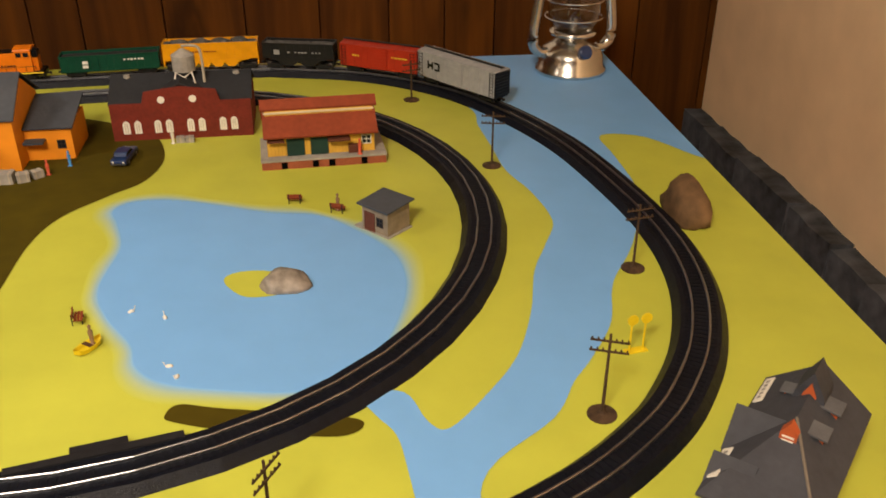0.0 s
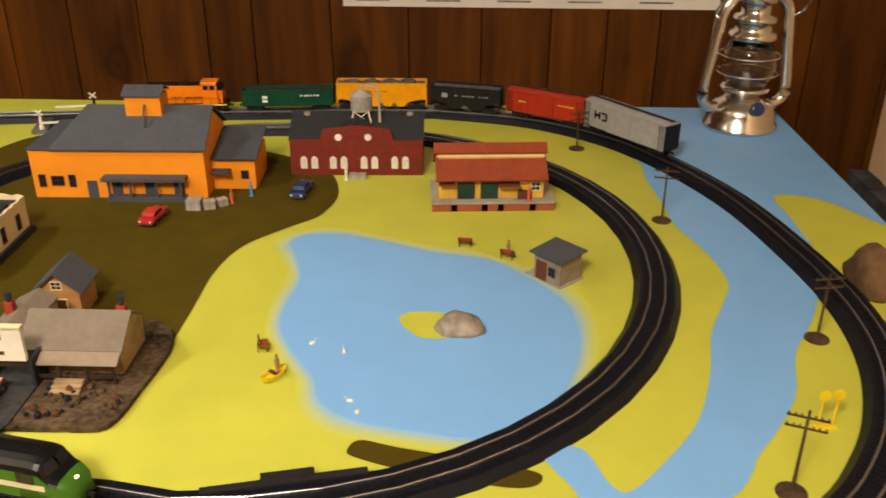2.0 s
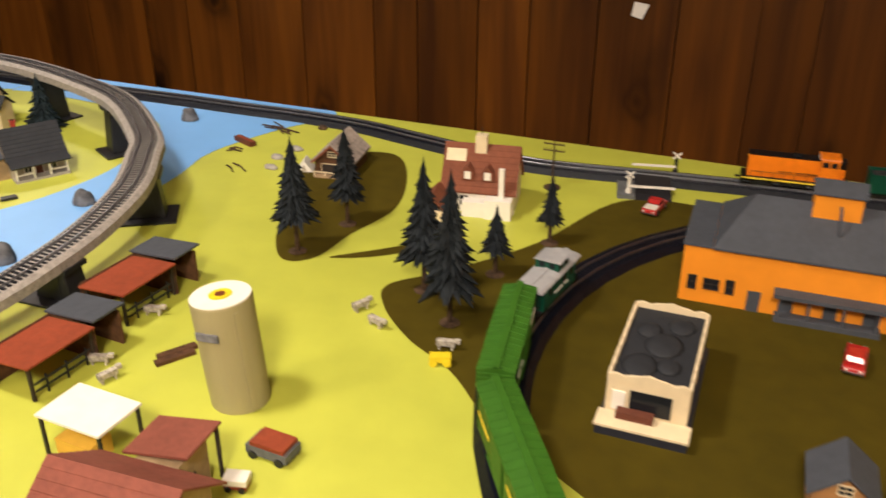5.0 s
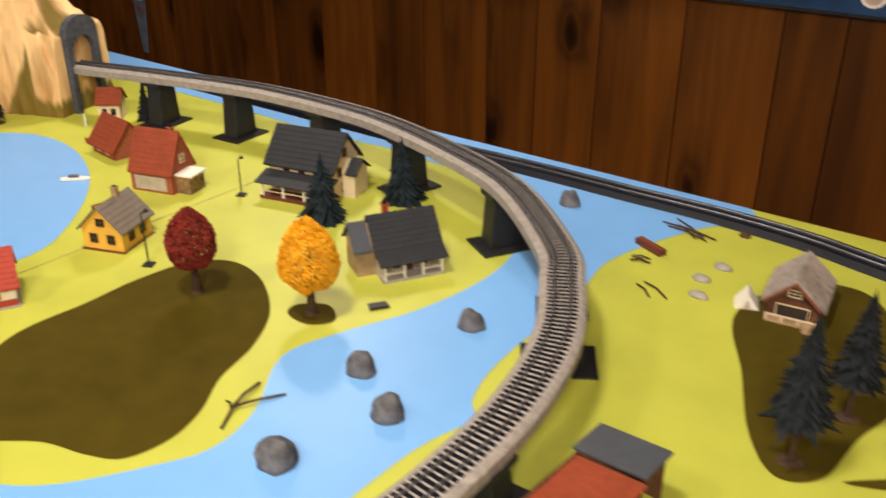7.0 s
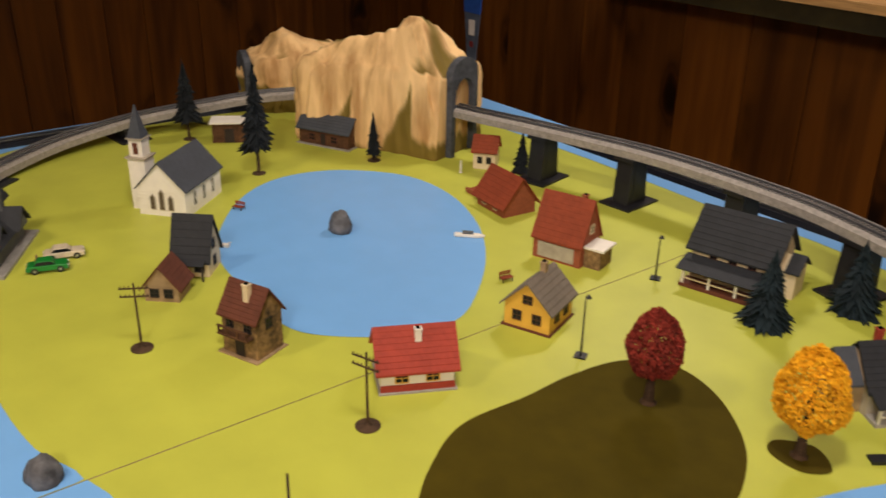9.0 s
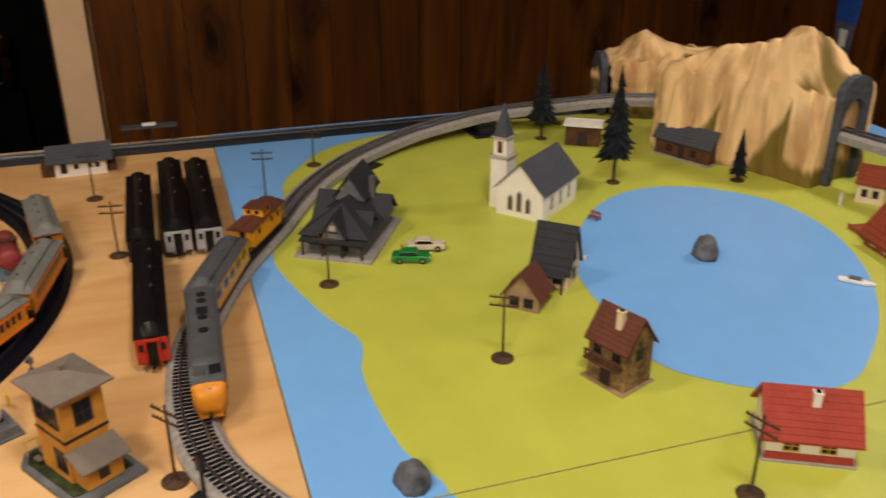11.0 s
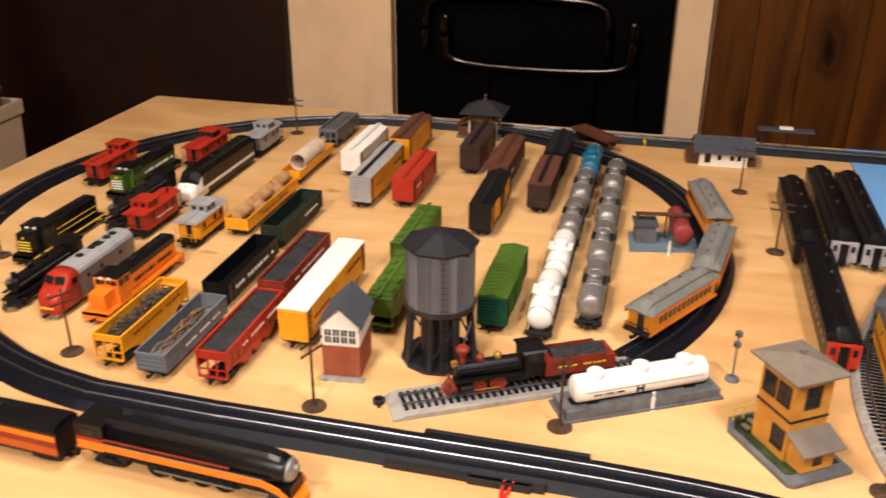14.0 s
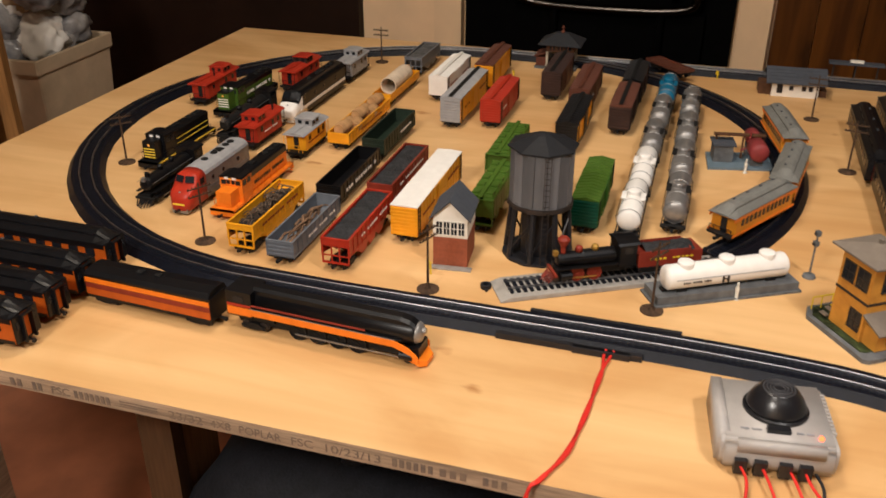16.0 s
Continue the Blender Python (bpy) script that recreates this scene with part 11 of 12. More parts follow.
def flatcar(label, at, rz, L, body, z=0.0, sides_h=0.006, H=0.0135):
    t = wagon("flat_car", label, at, rz, L, z)
    underframe(t, L)
    bm = boxes((-L / 2, L / 2, -W, W, 0.0118, 0.0140))
    part("deck", bm, body, t)
    for s in (1, -1):
        o = part("side_board", boxes((-L / 2, L / 2, W - 0.0012, W, 0.0141, 0.0140 + sides_h)), body, t)
        o.rotation_euler = (0, 0, 0 if s > 0 else math.pi)
        o = part("end_board", boxes((L / 2 - 0.0012, L / 2, -W + 0.0012, W - 0.0012, 0.0141, 0.0140 + sides_h)), body, t)
        o.rotation_euler = (0, 0, 0 if s > 0 else math.pi)
    return t


# ---- the train on the outer loop ----
def on(path, x, y):
    """Place, height and heading on a track nearest to a spot."""
    best = min(range(len(path)), key=lambda i: (path[i].x - x) ** 2 + (path[i].y - y) ** 2)
    a, b = path[best - 1], path[(best + 1) % len(path)]
    p = path[best]
    d = (b - a)
    d.z = 0
    d.normalize()
    v = Vector((x - p.x, y - p.y, 0))
    q = p + d * v.dot(d)
    return (q.x, q.y), math.degrees(math.atan2(d.y, d.x)), p.z + 0.0119


def between(path, xa, ya, xb, yb):
    """Place, heading and height of a car from the track near its rear and front trucks."""
    (a, _, za), (b, _, zb) = on(path, xa, ya), on(path, xb, yb)
    return ((a[0] + b[0]) / 2, (a[1] + b[1]) / 2), math.degrees(math.atan2(b[1] - a[1], b[0] - a[0])), (za + zb) / 2


def along(path, x, y, runs):
    """Spots on a closed track at given running lengths past the point nearest to (x, y)."""
    p = even(path, True, 0.004)
    i0 = min(range(len(p)), key=lambda i: (p[i].x - x) ** 2 + (p[i].y - y) ** 2)
    out = []
    for r in runs:
        ends = [p[(i0 + int(round((r + d) / 0.004))) % len(p)] for d in (-0.045, 0.045)]
        c = (ends[0] + ends[1]) / 2
        d = ends[1] - ends[0]
        out.append(((c.x, c.y), math.degrees(math.atan2(d.y, d.x)), c.z + 0.0119))
    return out


CONSIST = along(MAIN, -1.067, 1.13, (0.0, 0.179, 0.349, 0.502, 0.652, 0.818))
at, rz, z = CONSIST[0]
diesel("black hood diesel with orange cab and yellow stripe", at, rz + 180, 0.148, T_ORANGE, T_BLACK, T_ORANGE, T_ORANGE, z, stripe=T_LEMON, cab_at=-0.30, low_nose=False, H=0.054, bars=words(-0.045, 0.03, 0.024, 0.004, 9, 2), barm=T_BLACK, rail=T_BLACK, cab_top=T_ORANGE)
at, rz, z = CONSIST[1]
gondola("dark green high-sided gondola with a black heaped load", at, rz, 0.160, T_GREEN, z, 0.038, "coal", words(-0.055, -0.02, 0.027, 0.005, 4, 1) + [(0.035, 0.044, 0.017, 0.022), (0.035, 0.044, 0.024, 0.029)], seed=21)
at, rz, z = CONSIST[2]
yh = hopper("bright yellow four-bay hopper heaped with grey lumps", at, rz, 0.160, T_YELLOW, T_GLOAD, z, 0.049, 4, words(-0.01, 0.05, 0.034, 0.003, 8, 3), T_BRICK)
for k in range(4):
    bm = bmesh.new()
    bmesh.ops.create_icosphere(bm, subdivisions=2, radius=1.0)
    for v in bm.verts:
        v.co *= 1 + 0.35 * noise.noise(v.co * 1.7 + Vector((k * 5, 2, 0)))
        v.co = Vector((-0.052 + 0.034 * k + v.co.x * 0.016, v.co.y * 0.0135, 0.0455 + v.co.z * (0.0075 + 0.0015 * (k % 2))))
    part("stone_lump", bm, T_GLOAD, yh, "grey stone lump")
at, rz, z = CONSIST[3]
hopper("dark grey hopper with small white lettering", at, rz, 0.125, T_SOOT, T_GLOAD, z, 0.046, 2, words(-0.04, 0.02, 0.030, 0.004, 6, 4) + [(0.032, 0.042, 0.027, 0.035)], T_LTGREY)
at, rz, z = CONSIST[4]
boxcar("rust red boxcar with yellow lettering bars", at, rz, 0.142, T_RED, None, z, 0.053, bars=words(-0.055, -0.025, 0.034, 0.004, 5, 1) + words(0.025, 0.05, 0.030, 0.005, 3, 2), barm=T_LEMON)
at, rz, z = CONSIST[5]
boxcar("light grey ribbed boxcar with black ends", at, rz, 0.172, T_LTGREY, T_LTGREY, z, 0.057, end=T_BLACK, ribs=16, bars=[(0.035, 0.038, 0.028, 0.040), (0.038, 0.047, 0.038, 0.041), (0.038, 0.046, 0.027, 0.030), (0.050, 0.053, 0.028, 0.040), (0.053, 0.060, 0.032, 0.036), (0.060, 0.063, 0.028, 0.041)], barm=T_BLACK)

# ---- the green train on the inner loop ----
def ring(a):
    return (-0.858 + 0.457 * math.cos(radians(a)), 0.600 + 0.457 * math.sin(radians(a))), a + 90


at, rz = ring(258.5)
streamliner("green diesel with a black roof and cream side lettering", at, rz, 0.190, T_BRIGHT, T_BLACK, T_BRIGHT, 0.0119, stripe=CREAMP, H=0.043, hood=T_BLACK, lamp=T_LIT)
at, rz = ring(234.5)
hopper("dark green hopper with dark coal load", at, rz, 0.150, T_GREEN, T_LOAD, 0.0119, 0.045, 3, words(-0.05, 0.04, 0.032, 0.004, 8, 2))
at, rz = ring(212.0)
boxcar("bright green boxcar with yellow lettering", at, rz, 0.170, T_BRIGHT, T_BRIGHT, 0.0119, 0.054, walk=T_BRIGHT, bars=words(-0.07, -0.03, 0.034, 0.006, 6, 5) + words(0.03, 0.07, 0.030, 0.006, 5, 6), barm=T_LEMON)
at, rz = ring(189.5)
boxcar("leaf green boxcar with white lettering", at, rz, 0.160, T_BRIGHT, T_BRIGHT, 0.0119, 0.054, walk=T_BRIGHT, bars=words(-0.065, -0.03, 0.034, 0.004, 6, 7) + words(0.03, 0.06, 0.030, 0.004, 5, 8))
at, rz = ring(171.5)
caboose("dark green caboose with silver grey roof", at, rz, 0.110, T_GREEN, T_LTGREY, 0.0119, cup=-0.10, cupm=T_GREEN, bars=words(-0.02, 0.02, 0.022, 0.003, 7, 9))

# ---- the yellow and grey train on the raised loop ----
at, rz, z = (-2.782, -0.124), -2.0, 0.0119
streamliner("yellow streamlined diesel with grey roof and orange nose", at, rz, 0.188, T_YELLOW, T_SLATE, T_AMBER, z, stripe=T_BRICK, H=0.053, hood=T_SLATE)
at, rz, z = (-2.954, -0.096), -21.5, 0.0119
coach("yellow booster unit with a long grey roof", at, rz, 0.150, T_YELLOW, T_SLATE, T_SLATE, z, n=5, H=0.0535, name="booster_locomotive")
at, rz, z = between(GREY, -3.134, -0.011, -3.062, -0.053)
caboose("yellow caboose with a reddish brown roof", at, rz, 0.118, T_YELLOW, T_BROWN, z, cup=-0.02, cupm=T_YELLOW)

# ---- cars parked in the yard ----
hopper("yellow-orange hopper filled with metal scrap", (-2.701, -0.950), 0, 0.142, T_YELLOW, H=0.041, seed=3, scrapy=True, bars=words(-0.05, 0.05, 0.031, 0.004, 9, 3), barm=T_BRICK)
gondola("blue-grey gondola filled with twigs", (-2.690, -0.893), 0, 0.141, T_GREY, H=0.033, load="twigs", seed=4, bars=words(-0.05, 0.03, 0.020, 0.004, 8, 4))
hopper("red hopper with a flat dark coal load", (-2.699, -0.824), 0, 0.147, T_RED, H=0.043, seed=5, bars=words(-0.05, 0.04, 0.031, 0.004, 8, 5))
boxcar("yellow boxcar with a flat white roof", (-2.815, -0.771), 0, 0.196, T_YELLOW, T_WHITE, H=0.056, flat=True, bars=words(-0.08, -0.03, 0.036, 0.005, 7, 6) + words(0.03, 0.08, 0.032, 0.004, 6, 6), barm=T_BRICK)
hopper("brown hopper with a flat dark load", (-2.870, -0.832), 0, 0.155, T_BRICK, H=0.042, seed=6, bars=words(-0.05, 0.05, 0.030, 0.004, 8, 7))
gondola("black gondola with white lettering bars", (-2.860, -0.903), 0, 0.149, T_BLACK, H=0.034, bars=words(-0.055, 0.060, 0.019, 0.007, 8, 11))
gondola("dark green empty gondola", (-3.035, -0.907), 0, 0.146, T_OLIVE, H=0.036, bars=words(-0.05, 0.0, 0.022, 0.004, 5, 12))
g = gondola("yellow-orange gondola carrying tan barrels", (-3.080, -0.975), 0, 0.186, T_YELLOW, H=0.029, bars=words(-0.05, 0.05, 0.018, 0.004, 8, 13), barm=T_BRICK)
for i in range(5):
    for s in ((-0.007, 0.007) if i % 2 else (0.0,)):
        o = part("barrel", lathe([(0.0085, -0.016), (0.0098, -0.012), (0.0104, 0), (0.0098, 0.012), (0.0085, 0.016), (0.0078, 0.0155)], 18, "x"), T_TANB, g)
        o.location = (-0.070 + 0.035 * i, s, 0.0235 + (0.0 if i % 2 else 0.008))
        o.rotation_euler = (0, 0, radians(8 if i % 2 else -6))
f = flatcar("yellow-orange flat car carrying a white pipe", (-3.283, -0.984), 0, 0.160, T_YELLOW, sides_h=0.011)
part("pipe", lathe([(0.0150, -0.045), (0.0150, 0.045), (0.0135, 0.045), (0.0135, -0.0449)], 28, "x", Matrix.Translation((0, 0, 0.0295))), mat("cream_pipe", (0.72, 0.60, 0.46), 0.55), f, "thick cream pipe", smooth=False)
hopper("grey hopper with a grey load", (-3.460, -0.992), 0, 0.120, T_GREY, T_GLOAD, H=0.038, bays=2, seed=8)
diesel("black-topped orange hood diesel with railings", (-2.799, -1.022), 0, 0.180, T_ORANGE, T_BLACK, T_ORANGE, T_ORANGE, frame=T_ORANGE, H=0.051, bars=words(-0.07, 0.02, 0.024, 0.007, 10, 14), barm=T_BLACK, rail=T_ORANGE)
streamliner("silver streamlined diesel with a red nose", (-2.787, -1.083), 0, 0.165, T_SILVER, T_LTGREY, T_RED, ribbed=True, nose_stripe=T_LEMON, roof2=True)
steamer("plain black model steam locomotive", (-2.779, -1.144), 0, 0.140, T_BLACK)
caboose("red caboose with a red cupola", (-2.992, -1.111), 0, 0.108, T_RED, None, cup=0.18, bars=words(-0.03, 0.02, 0.022, 0.003, 7, 15))
caboose("yellow caboose with a grey roof", (-2.978, -1.024), 0, 0.098, T_YELLOW, T_LTGREY, cup=-0.05, cupm=T_LTGREY, bars=words(-0.03, 0.03, 0.022, 0.003, 9, 16), barm=T_BRICK)
diesel("black hood diesel with fine yellow stripes", (-2.906, -1.209), 0, 0.165, T_BLACK, T_BLACK, T_BLACK, T_BLACK, low_nose=False, stripe=T_LEMON, chev=T_LEMON, bars=[(-0.070, 0.020, 0.022, 0.0228), (-0.070, 0.020, 0.030, 0.0308)], barm=T_LEMON)
diesel("green hood diesel with white nose stripes", (-3.151, -1.222), 0, 0.176, T_MOSS, T_BLACK, T_MOSS, T_MOSS, low_nose=False, chev=T_WHITE, bars=words(-0.07, 0.02, 0.024, 0.007, 8, 17))
caboose("faded red caboose with matching cupola", (-3.172, -1.297), 0, 0.125, T_RED, None, cup=-0.18)
steamer("matt black steam locomotive with a long boiler", (-3.039, -1.162), 0, 0.170, T_SOOT)
caboose("red caboose with a black cupola top", (-3.289, -1.180), 0, 0.122, T_RED, T_RED, cup=-0.10, cupm=T_DKBROWN)
streamliner("black streamlined diesel with white nose and stripe", (-3.181, -1.106), 0, 0.215, T_BLACK, T_BLACK, T_WHITE, stripe=T_WHITE, hood=T_BLACK)
caboose("silver grey caboose with a matching cupola", (-3.364, -1.106), 0, 0.104, T_LTGREY, T_LTGREY, cup=-0.08)
boxcar("white refrigerator boxcar with pinkish ribs", (-3.343, -0.899), 0, 0.155, T_WHITE, T_WHITE, H=0.050, walk=T_WHITE, bars=words(-0.06, 0.06, 0.026, 0.004, 10, 18), barm=T_BRICK)
boxcar("yellow boxcar with silver ribbed roof and ends", (-3.225, -0.837), 0, 0.178, T_YELLOW, T_LTGREY, H=0.056, end=T_LTGREY, walk=T_SOOT, bars=words(-0.07, -0.03, 0.034, 0.004, 6, 19) + words(0.03, 0.07, 0.03, 0.004, 5, 20), barm=T_BRICK)
boxcar("yellow boxcar with a brown roof", (-3.418, -0.835), 0, 0.150, T_YELLOW, T_BROWN, H=0.056, walk=T_BROWN)
boxcar("plain red boxcar with a red roof", (-3.226, -0.774), 0, 0.140, T_RED, None, H=0.052, walk=T_RED, bars=words(0.03, 0.055, 0.03, 0.004, 4, 21))
covered_hopper("moss green covered hopper with roof hatches", (-2.998, -0.706), 0, 0.140, T_MOSS)
covered_hopper("moss green covered hopper with roof hatches", (-2.842, -0.690), 0, 0.135, T_MOSS)
boxcar("dark green boxcar with a moss green ribbed roof", (-2.882, -0.562), 0, 0.146, T_BRIGHT, T_MOSS, H=0.053, end=T_GREEN, walk=None)
boxcar("yellow boxcar with black roof and ends", (-3.152, -0.633), 0, 0.150, T_YELLOW, T_BLACK, H=0.054, end=T_BLACK, door=T_BLACK, bars=[(-0.070, -0.035, 0.014, 0.024), (0.030, 0.072, 0.014, 0.020)], barm=T_BLACK)
boxcar("brown boxcar with a brown roof", (-3.335, -0.643), 0, 0.160, T_BROWN, None, H=0.054, walk=T_BROWN, bars=words(0.03, 0.06, 0.03, 0.004, 4, 22))
boxcar("dark brown boxcar with a sooty roof", (-3.253, -0.565), 0, 0.135, T_DKBROWN, T_BROWN, H=0.054, end=T_DKBROWN)
boxcar("brown boxcar with a black end and white sill", (-3.399, -0.706), 0, 0.140, T_BROWN, T_DKBROWN, H=0.056, end=T_DKBROWN)
boxcar("sooty black boxcar with brown sides", (-3.400, -0.563), 0, 0.130, T_DKBROWN, T_BLACK, H=0.054, end=T_BLACK)
for i, m in enumerate((T_WHITE, T_WHITE, T_SILVER, T_SILVER, T_BLUE)):
    lab = {T_WHITE: "white tank car with a central dome", T_SILVER: "dull silver tank car with a central dome", T_BLUE: "teal blue tank car with a central dome"}[m]
    tank_car(lab, (-2.862 - 0.129 * i, -0.507 + 0.001 * i), 0.5, 0.122, m)
for i in range(4):
    tank_car("dull silver tank car with a central dome", (-2.905 - 0.133 * i, -0.453 - 0.002 * i), 0, 0.127, T_SILVER)

# ---- the old-time trains on the yard curve, ramp and cradle ----
for at, rz in (((-2.877, -0.359), 149), ((-3.021, -0.310), 170), ((-3.190, -0.314), 191)):
    coach("orange old-time coach with a grey clerestory roof", at, rz, 0.150, T_AMBER, T_ROOFG, z=0.0119, n=12, H=0.050, old=True, fascia=T_ORANGE)
RD = 119.5
steamer("black old-time steam locomotive with red smokestack and pilot", (-2.686, -0.537), RD + 180, 0.106, T_BLACK, 0.0106, wheelm=T_BRICK, r=0.0085, old=True, cabm=T_BRICK, trim=mat("aged_brass", (0.40, 0.24, 0.05), 0.4, 0.5), cabl=0.020)
tender("dark red tender with dark load", (-2.732, -0.456), RD + 180, 0.078, T_BRICK, 0.0106, H=0.031, stripe=GOLDP)
t = thing("tank_shell", "white three-domed tank shell resting on a grey plinth", "model tank", (-2.713, -0.388, 0.0121), 120.5)
h, r = 0.0765, 0.0142
prof = [(0.001, -h)] + [(r * math.sin(q), -h + 0.006 * (1 - math.cos(q))) for q in (0.4, 0.75, 1.1, 1.35, 1.57)]
shell = part("tank", lathe(prof + [(q, -x) for q, x in prof[::-1]], 28, "x", Matrix.Translation((0, 0, r + 0.0015))), T_WHITE, t, smooth=True)
for x in (-0.050, 0.0, 0.050):
    part("dome", lathe([(0.0092, -0.004), (0.0092, 0.0030), (0.0084, 0.0042), (0.0045, 0.0054), (0.0012, 0.0056)], 20), T_WHITE, t).location = (x, 0, 2 * r + 0.0010)
for x in (-0.055, 0.055):
    part("saddle", bevel(boxes((x - 0.006, x + 0.006, -0.009, 0.009, 0, 0.0045)), 0.0008, 1), T_SOOT, t)
part("underframe", boxes((-h, h, -0.0045, 0.0045, 0.0, 0.0028)), T_SOOT, t)
for s in (1, -1):
    part("side_seam", tube([Vector((-h * 0.86, s * (r + 0.0003), r + 0.0035)), Vector((h * 0.86, s * (r + 0.0003), r + 0.0035))], 0.0005, 5), T_LTGREY, t)
lettering(t, [(0.002, 0.0042, 0.009, 0.018), (0.0042, 0.0082, 0.0127, 0.0143), (0.0082, 0.0104, 0.009, 0.018)] + words(0.024, 0.058, 0.0125, 0.0032, 9, 5), T_BLACK, r + 0.0002)
flatcar("small rust brown flat car on the curved track", (-3.545, -0.512), -136, 0.105, T_BROWN, 0.0119, 0.003)


# ---- the orange and black streamlined steam train beside the yard ----
def daylight():
    L = 0.225
    t = thing("streamlined_steam_locomotive", "black and orange streamlined steam locomotive with silver nose", "locomotive", (-2.487, -0.772, 0), 86.5, "model steam locomotives")
    xs = (L * 0.16, L * 0.16 - 0.0225, L * 0.16 - 0.045, L * 0.16 - 0.0675)
    steam_chassis(t, L, xs, 0.0105, T_SOOT)
    br, bc = 0.0128, 0.0330
    x0, x1 = -L / 2 + 0.034, L / 2 - 0.014
    part("boiler", lathe([(br, x0), (br, x1 - 0.006), (br * 0.94, x1 - 0.001), (br * 0.9, x1)], 30, "x", Matrix.Translation((0, 0, bc))), T_BLACK, t, smooth=True)
    part("skyline_casing", loft([(x, [(-0.0082, bc + 0.0080), (-0.0075, bc + h - 0.003), (-0.0045, bc + h), (0.0045, bc + h), (0.0075, bc + h - 0.003), (0.0082, bc + 0.0080)]) for x, h in ((x0 - 0.004, 0.0172), (x1 - 0.016, 0.0172), (x1 - 0.006, 0.0150), (x1 - 0.001, 0.0118))]), T_BLACK, t)
    part("silver_nose", lathe([(br * 0.90, x1 + 0.0001), (br * 0.86, x1 + 0.002), (br * 0.68, x1 + 0.0045), (br * 0.4, x1 + 0.006), (br * 0.05, x1 + 0.0065)], 30, "x", Matrix.Translation((0, 0, bc))), T_SILVER, t, "silver painted smokebox door", smooth=True)
    part("headlight", lathe([(0.0034, x1 + 0.004), (0.0034, x1 + 0.0085), (0.0024, x1 + 0.0090)], 16, "x", Matrix.Translation((0, 0, bc + 0.0035))), T_SILVER, t)
    for s in (1, -1):
        y = s * 0.0160
        part("skirt", extrude_poly([(-L / 2 + 0.030, 0.0215), (x1 - 0.020, 0.0215), (x1 - 0.002, 0.0155), (x1 + 0.006, 0.0085), (x1 + 0.006, 0.0150), (x1 - 0.004, 0.0235), (x1 - 0.020, 0.0292), (-L / 2 + 0.030, 0.0292)], y - 0.0006, y + 0.0006, "y"), T_ORANGE, t, "orange side skirt")
        part("skirt_stripe", boxes((-L / 2 + 0.032, x1 - 0.050, y - 0.0009, y + 0.0009, 0.0330, 0.0342)), T_BRICK, t)
        part("running_board", boxes((-L / 2 + 0.030, x1 - 0.012, min(s * 0.0118, y), max(s * 0.0118, y), 0.0292, 0.0300)), T_BLACK, t)
        part("valance_rail", boxes((-L / 2 + 0.030, x1 - 0.018, y - 0.0007, y + 0.0007, 0.0293, 0.0300)), T_SILVER, t)
    c = part("cab", bevel(boxes((-L / 2 + 0.002, -L / 2 + 0.032, -0.0160, 0.0160, 0.0180, 0.0470)), 0.0030, 2), T_BLACK, t)
    part("cab_panel", boxes((-L / 2 + 0.003, -L / 2 + 0.031, -0.0166, 0.0166, 0.0200, 0.0292)), T_ORANGE, c)
    part("cab_band", boxes((-L / 2 + 0.003, -L / 2 + 0.031, -0.0165, 0.0165, 0.0300, 0.0330)), T_RED, c)
    for s in (1, -1):
        pane(c, -L / 2 + 0.017, s * 0.0161, 0.0385, 0.0125, 0.0070)
    part("pilot", loft([(x1 - 0.004, [(-0.0150, 0.0075), (-0.0150, 0.0150), (0.0150, 0.0150), (0.0150, 0.0075)]), (x1 + 0.006, [(-0.0140, 0.0030), (-0.0135, 0.0105), (0.0135, 0.0105), (0.0140, 0.0030)]), (x1 + 0.013, [(-0.0085, 0.0015), (-0.0080, 0.0070), (0.0080, 0.0070), (0.0085, 0.0015)])]), T_ORANGE, t, "orange pilot apron")
    part("front_deck", bevel(boxes((x1 - 0.004, x1 + 0.0055, -0.0118, 0.0118, 0.0108, 0.0225)), 0.003, 2), T_BLACK, t)
    part("firebox", boxes((-L / 2 + 0.012, x0 + 0.020, -0.0105, 0.0105, 0.0120, 0.0290)), T_SOOT, t)
    trucks(t, (-L / 2 + 0.030,))
    u = wagon("streamlined_tender", "black and orange striped tender behind the streamlined locomotive", (-2.488, -0.975), 86.5, 0.162, cat="tender", group="model tenders")
    L = 0.160
    underframe(u, L)
    part("tank", boxes((-L / 2, L / 2, -W + 0.001, W - 0.001, 0.0118, 0.0380)), T_BLACK, u)
    part("upper_band", boxes((-L / 2 + 0.001, L / 2 - 0.001, -W, W, 0.0290, 0.0345)), T_ORANGE, u)
    part("middle_band", boxes((-L / 2 + 0.001, L / 2 - 0.001, -W, W, 0.0225, 0.0287)), T_BRICK, u)
    part("lower_band", boxes((-L / 2 + 0.001, L / 2 - 0.001, -W, W, 0.0140, 0.0222)), T_DKORANGE, u)
    part("deck", loft([(x, [(-W + 0.0005, 0.0381), (-W * 0.75, h), (0, h + 0.0015), (W * 0.75, h), (W - 0.0005, 0.0381)]) for x, h in ((-L / 2 + 0.001, 0.0415), (L * 0.1, 0.0425), (L / 2 - 0.001, 0.0440))]), T_BLACK, u)
    part("hatch", bevel(boxes((-0.020, -0.012, -0.004, 0.004, 0.0430, 0.0450), (0.004, 0.010, -0.003, 0.003, 0.0435, 0.0455)), 0.0006, 1), T_SOOT, u)


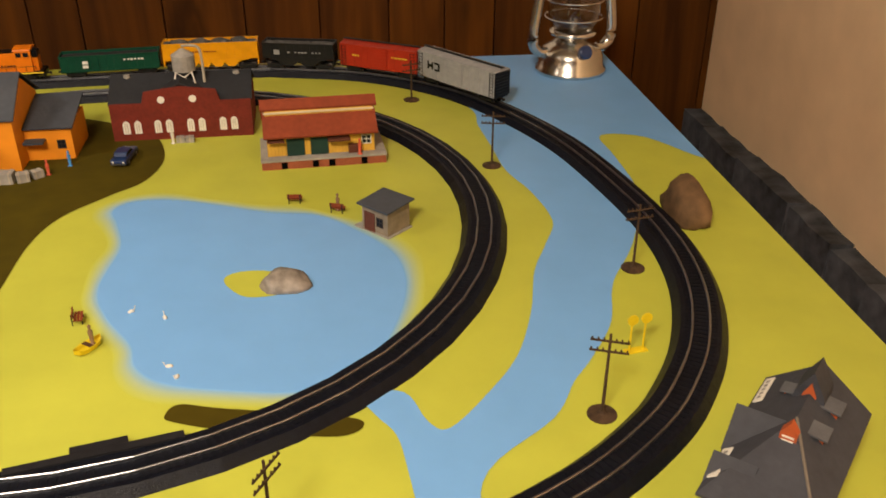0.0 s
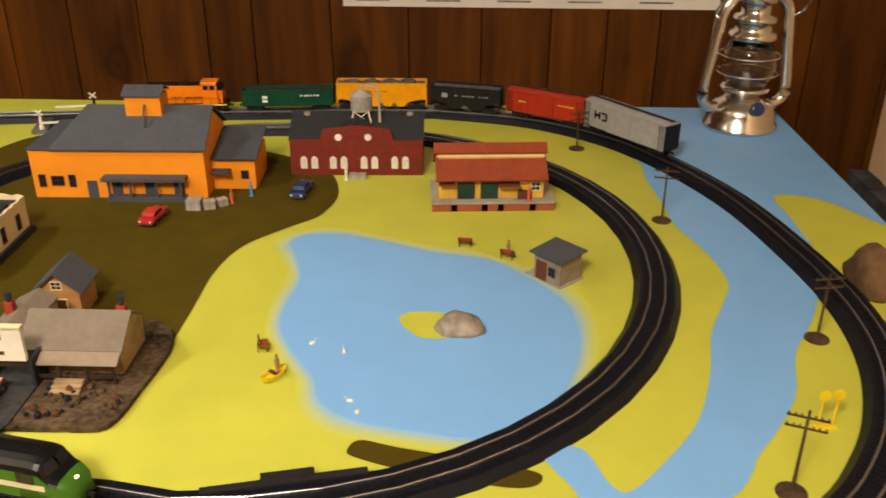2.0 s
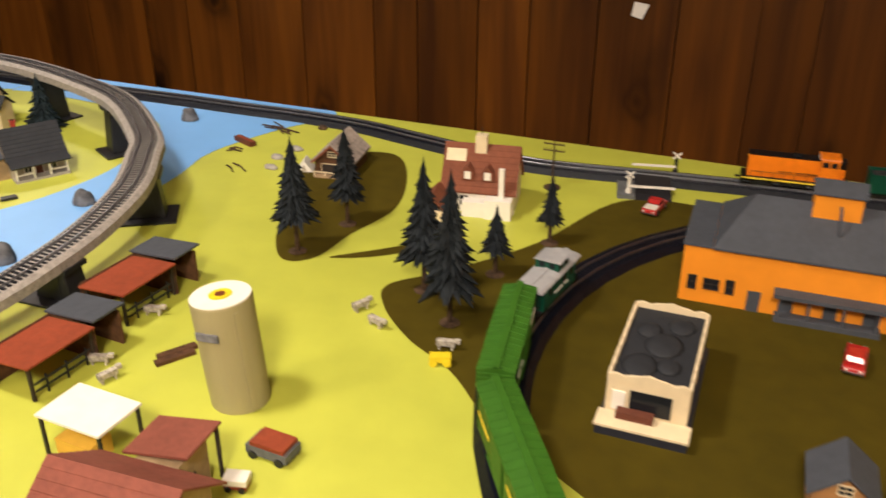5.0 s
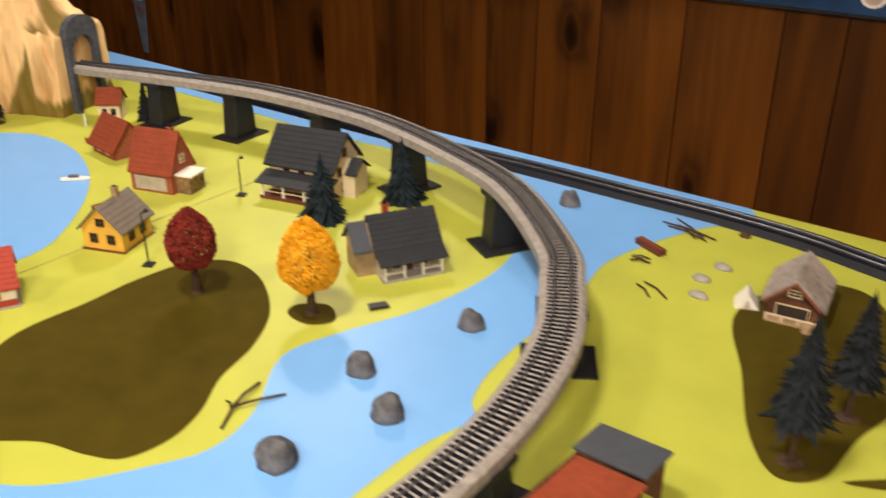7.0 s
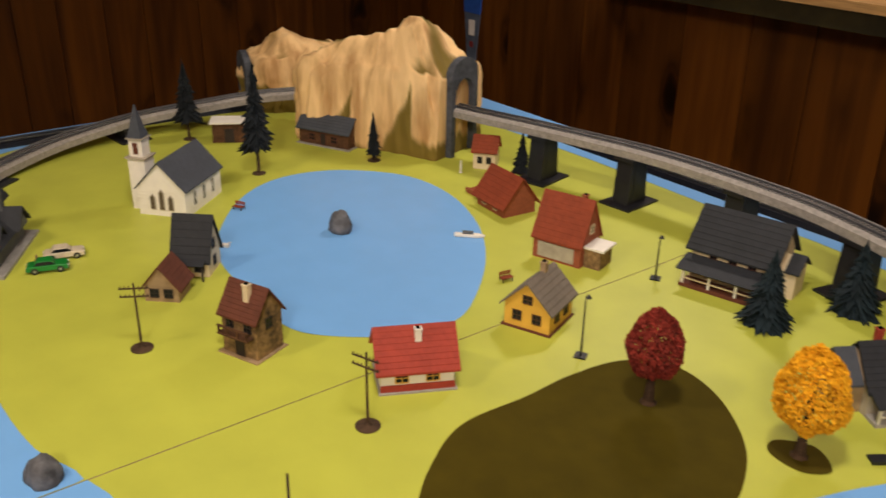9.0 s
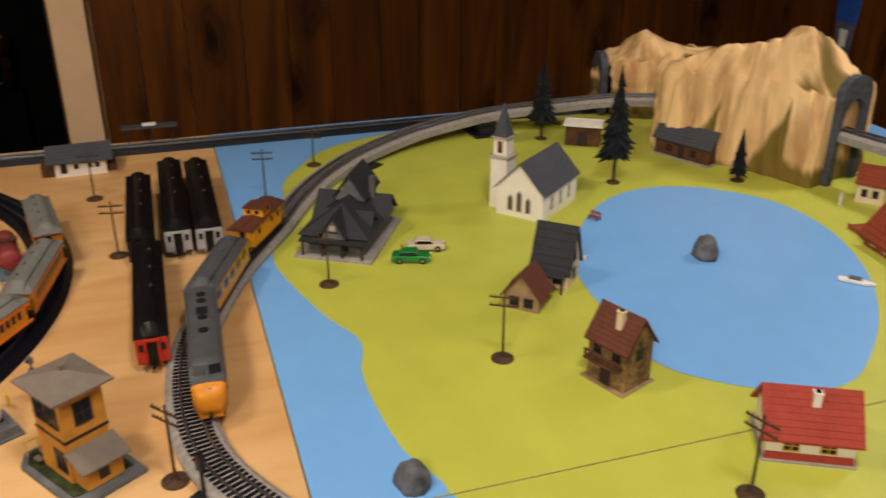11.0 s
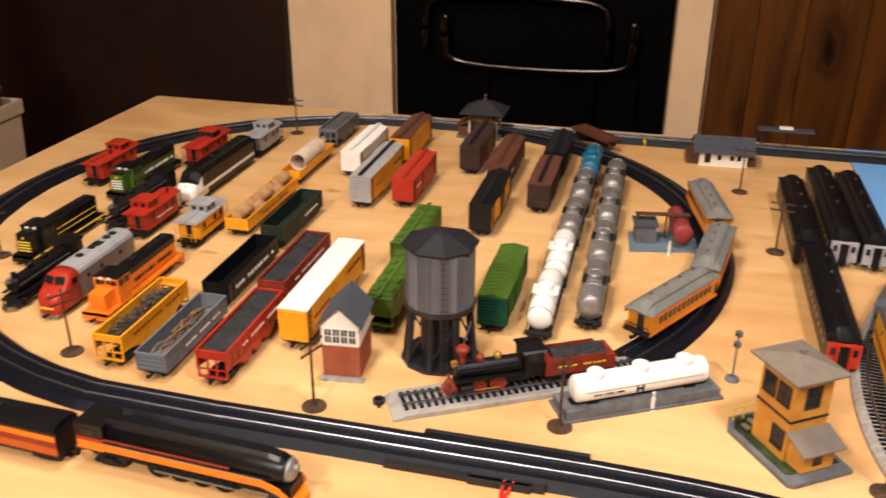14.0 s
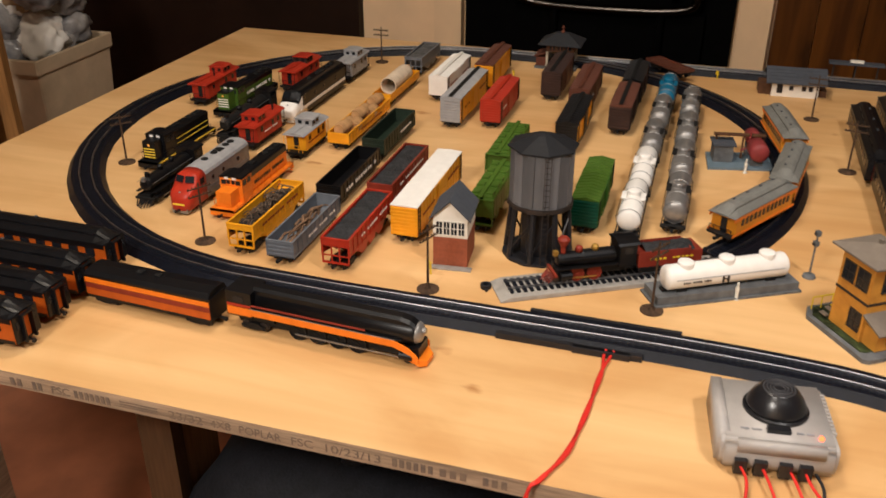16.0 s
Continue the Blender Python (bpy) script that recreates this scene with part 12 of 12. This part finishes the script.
daylight()
for x, y1, L in ((-2.552, -1.070, 0.270), (-2.492, -1.066, 0.270), (-2.441, -1.064, 0.270), (-2.388, -1.060, 0.270)):
    coach("deep orange heavyweight coach with a black clerestory roof", (x, y1 - L / 2), 90, L, T_DKORANGE, T_BLACK, T_BLACK, n=11, fascia=T_BLACK)
coach("black heavyweight coach with a red end panel", (-2.945, -0.178), 0, 0.258, T_BLACK, T_BLACK, T_RED, n=12)
coach("black heavyweight coach with a black end", (-3.212, -0.186), 0, 0.258, T_BLACK, T_BLACK, n=12)
coach("black heavyweight coach with a pale grey end", (-3.250, -0.138), 0, 0.300, T_BLACK, T_BLACK, T_LTGREY, n=12)
coach("black heavyweight coach with a pale grey end", (-3.242, -0.097), 0, 0.290, T_BLACK, T_BLACK, T_LTGREY, n=12)
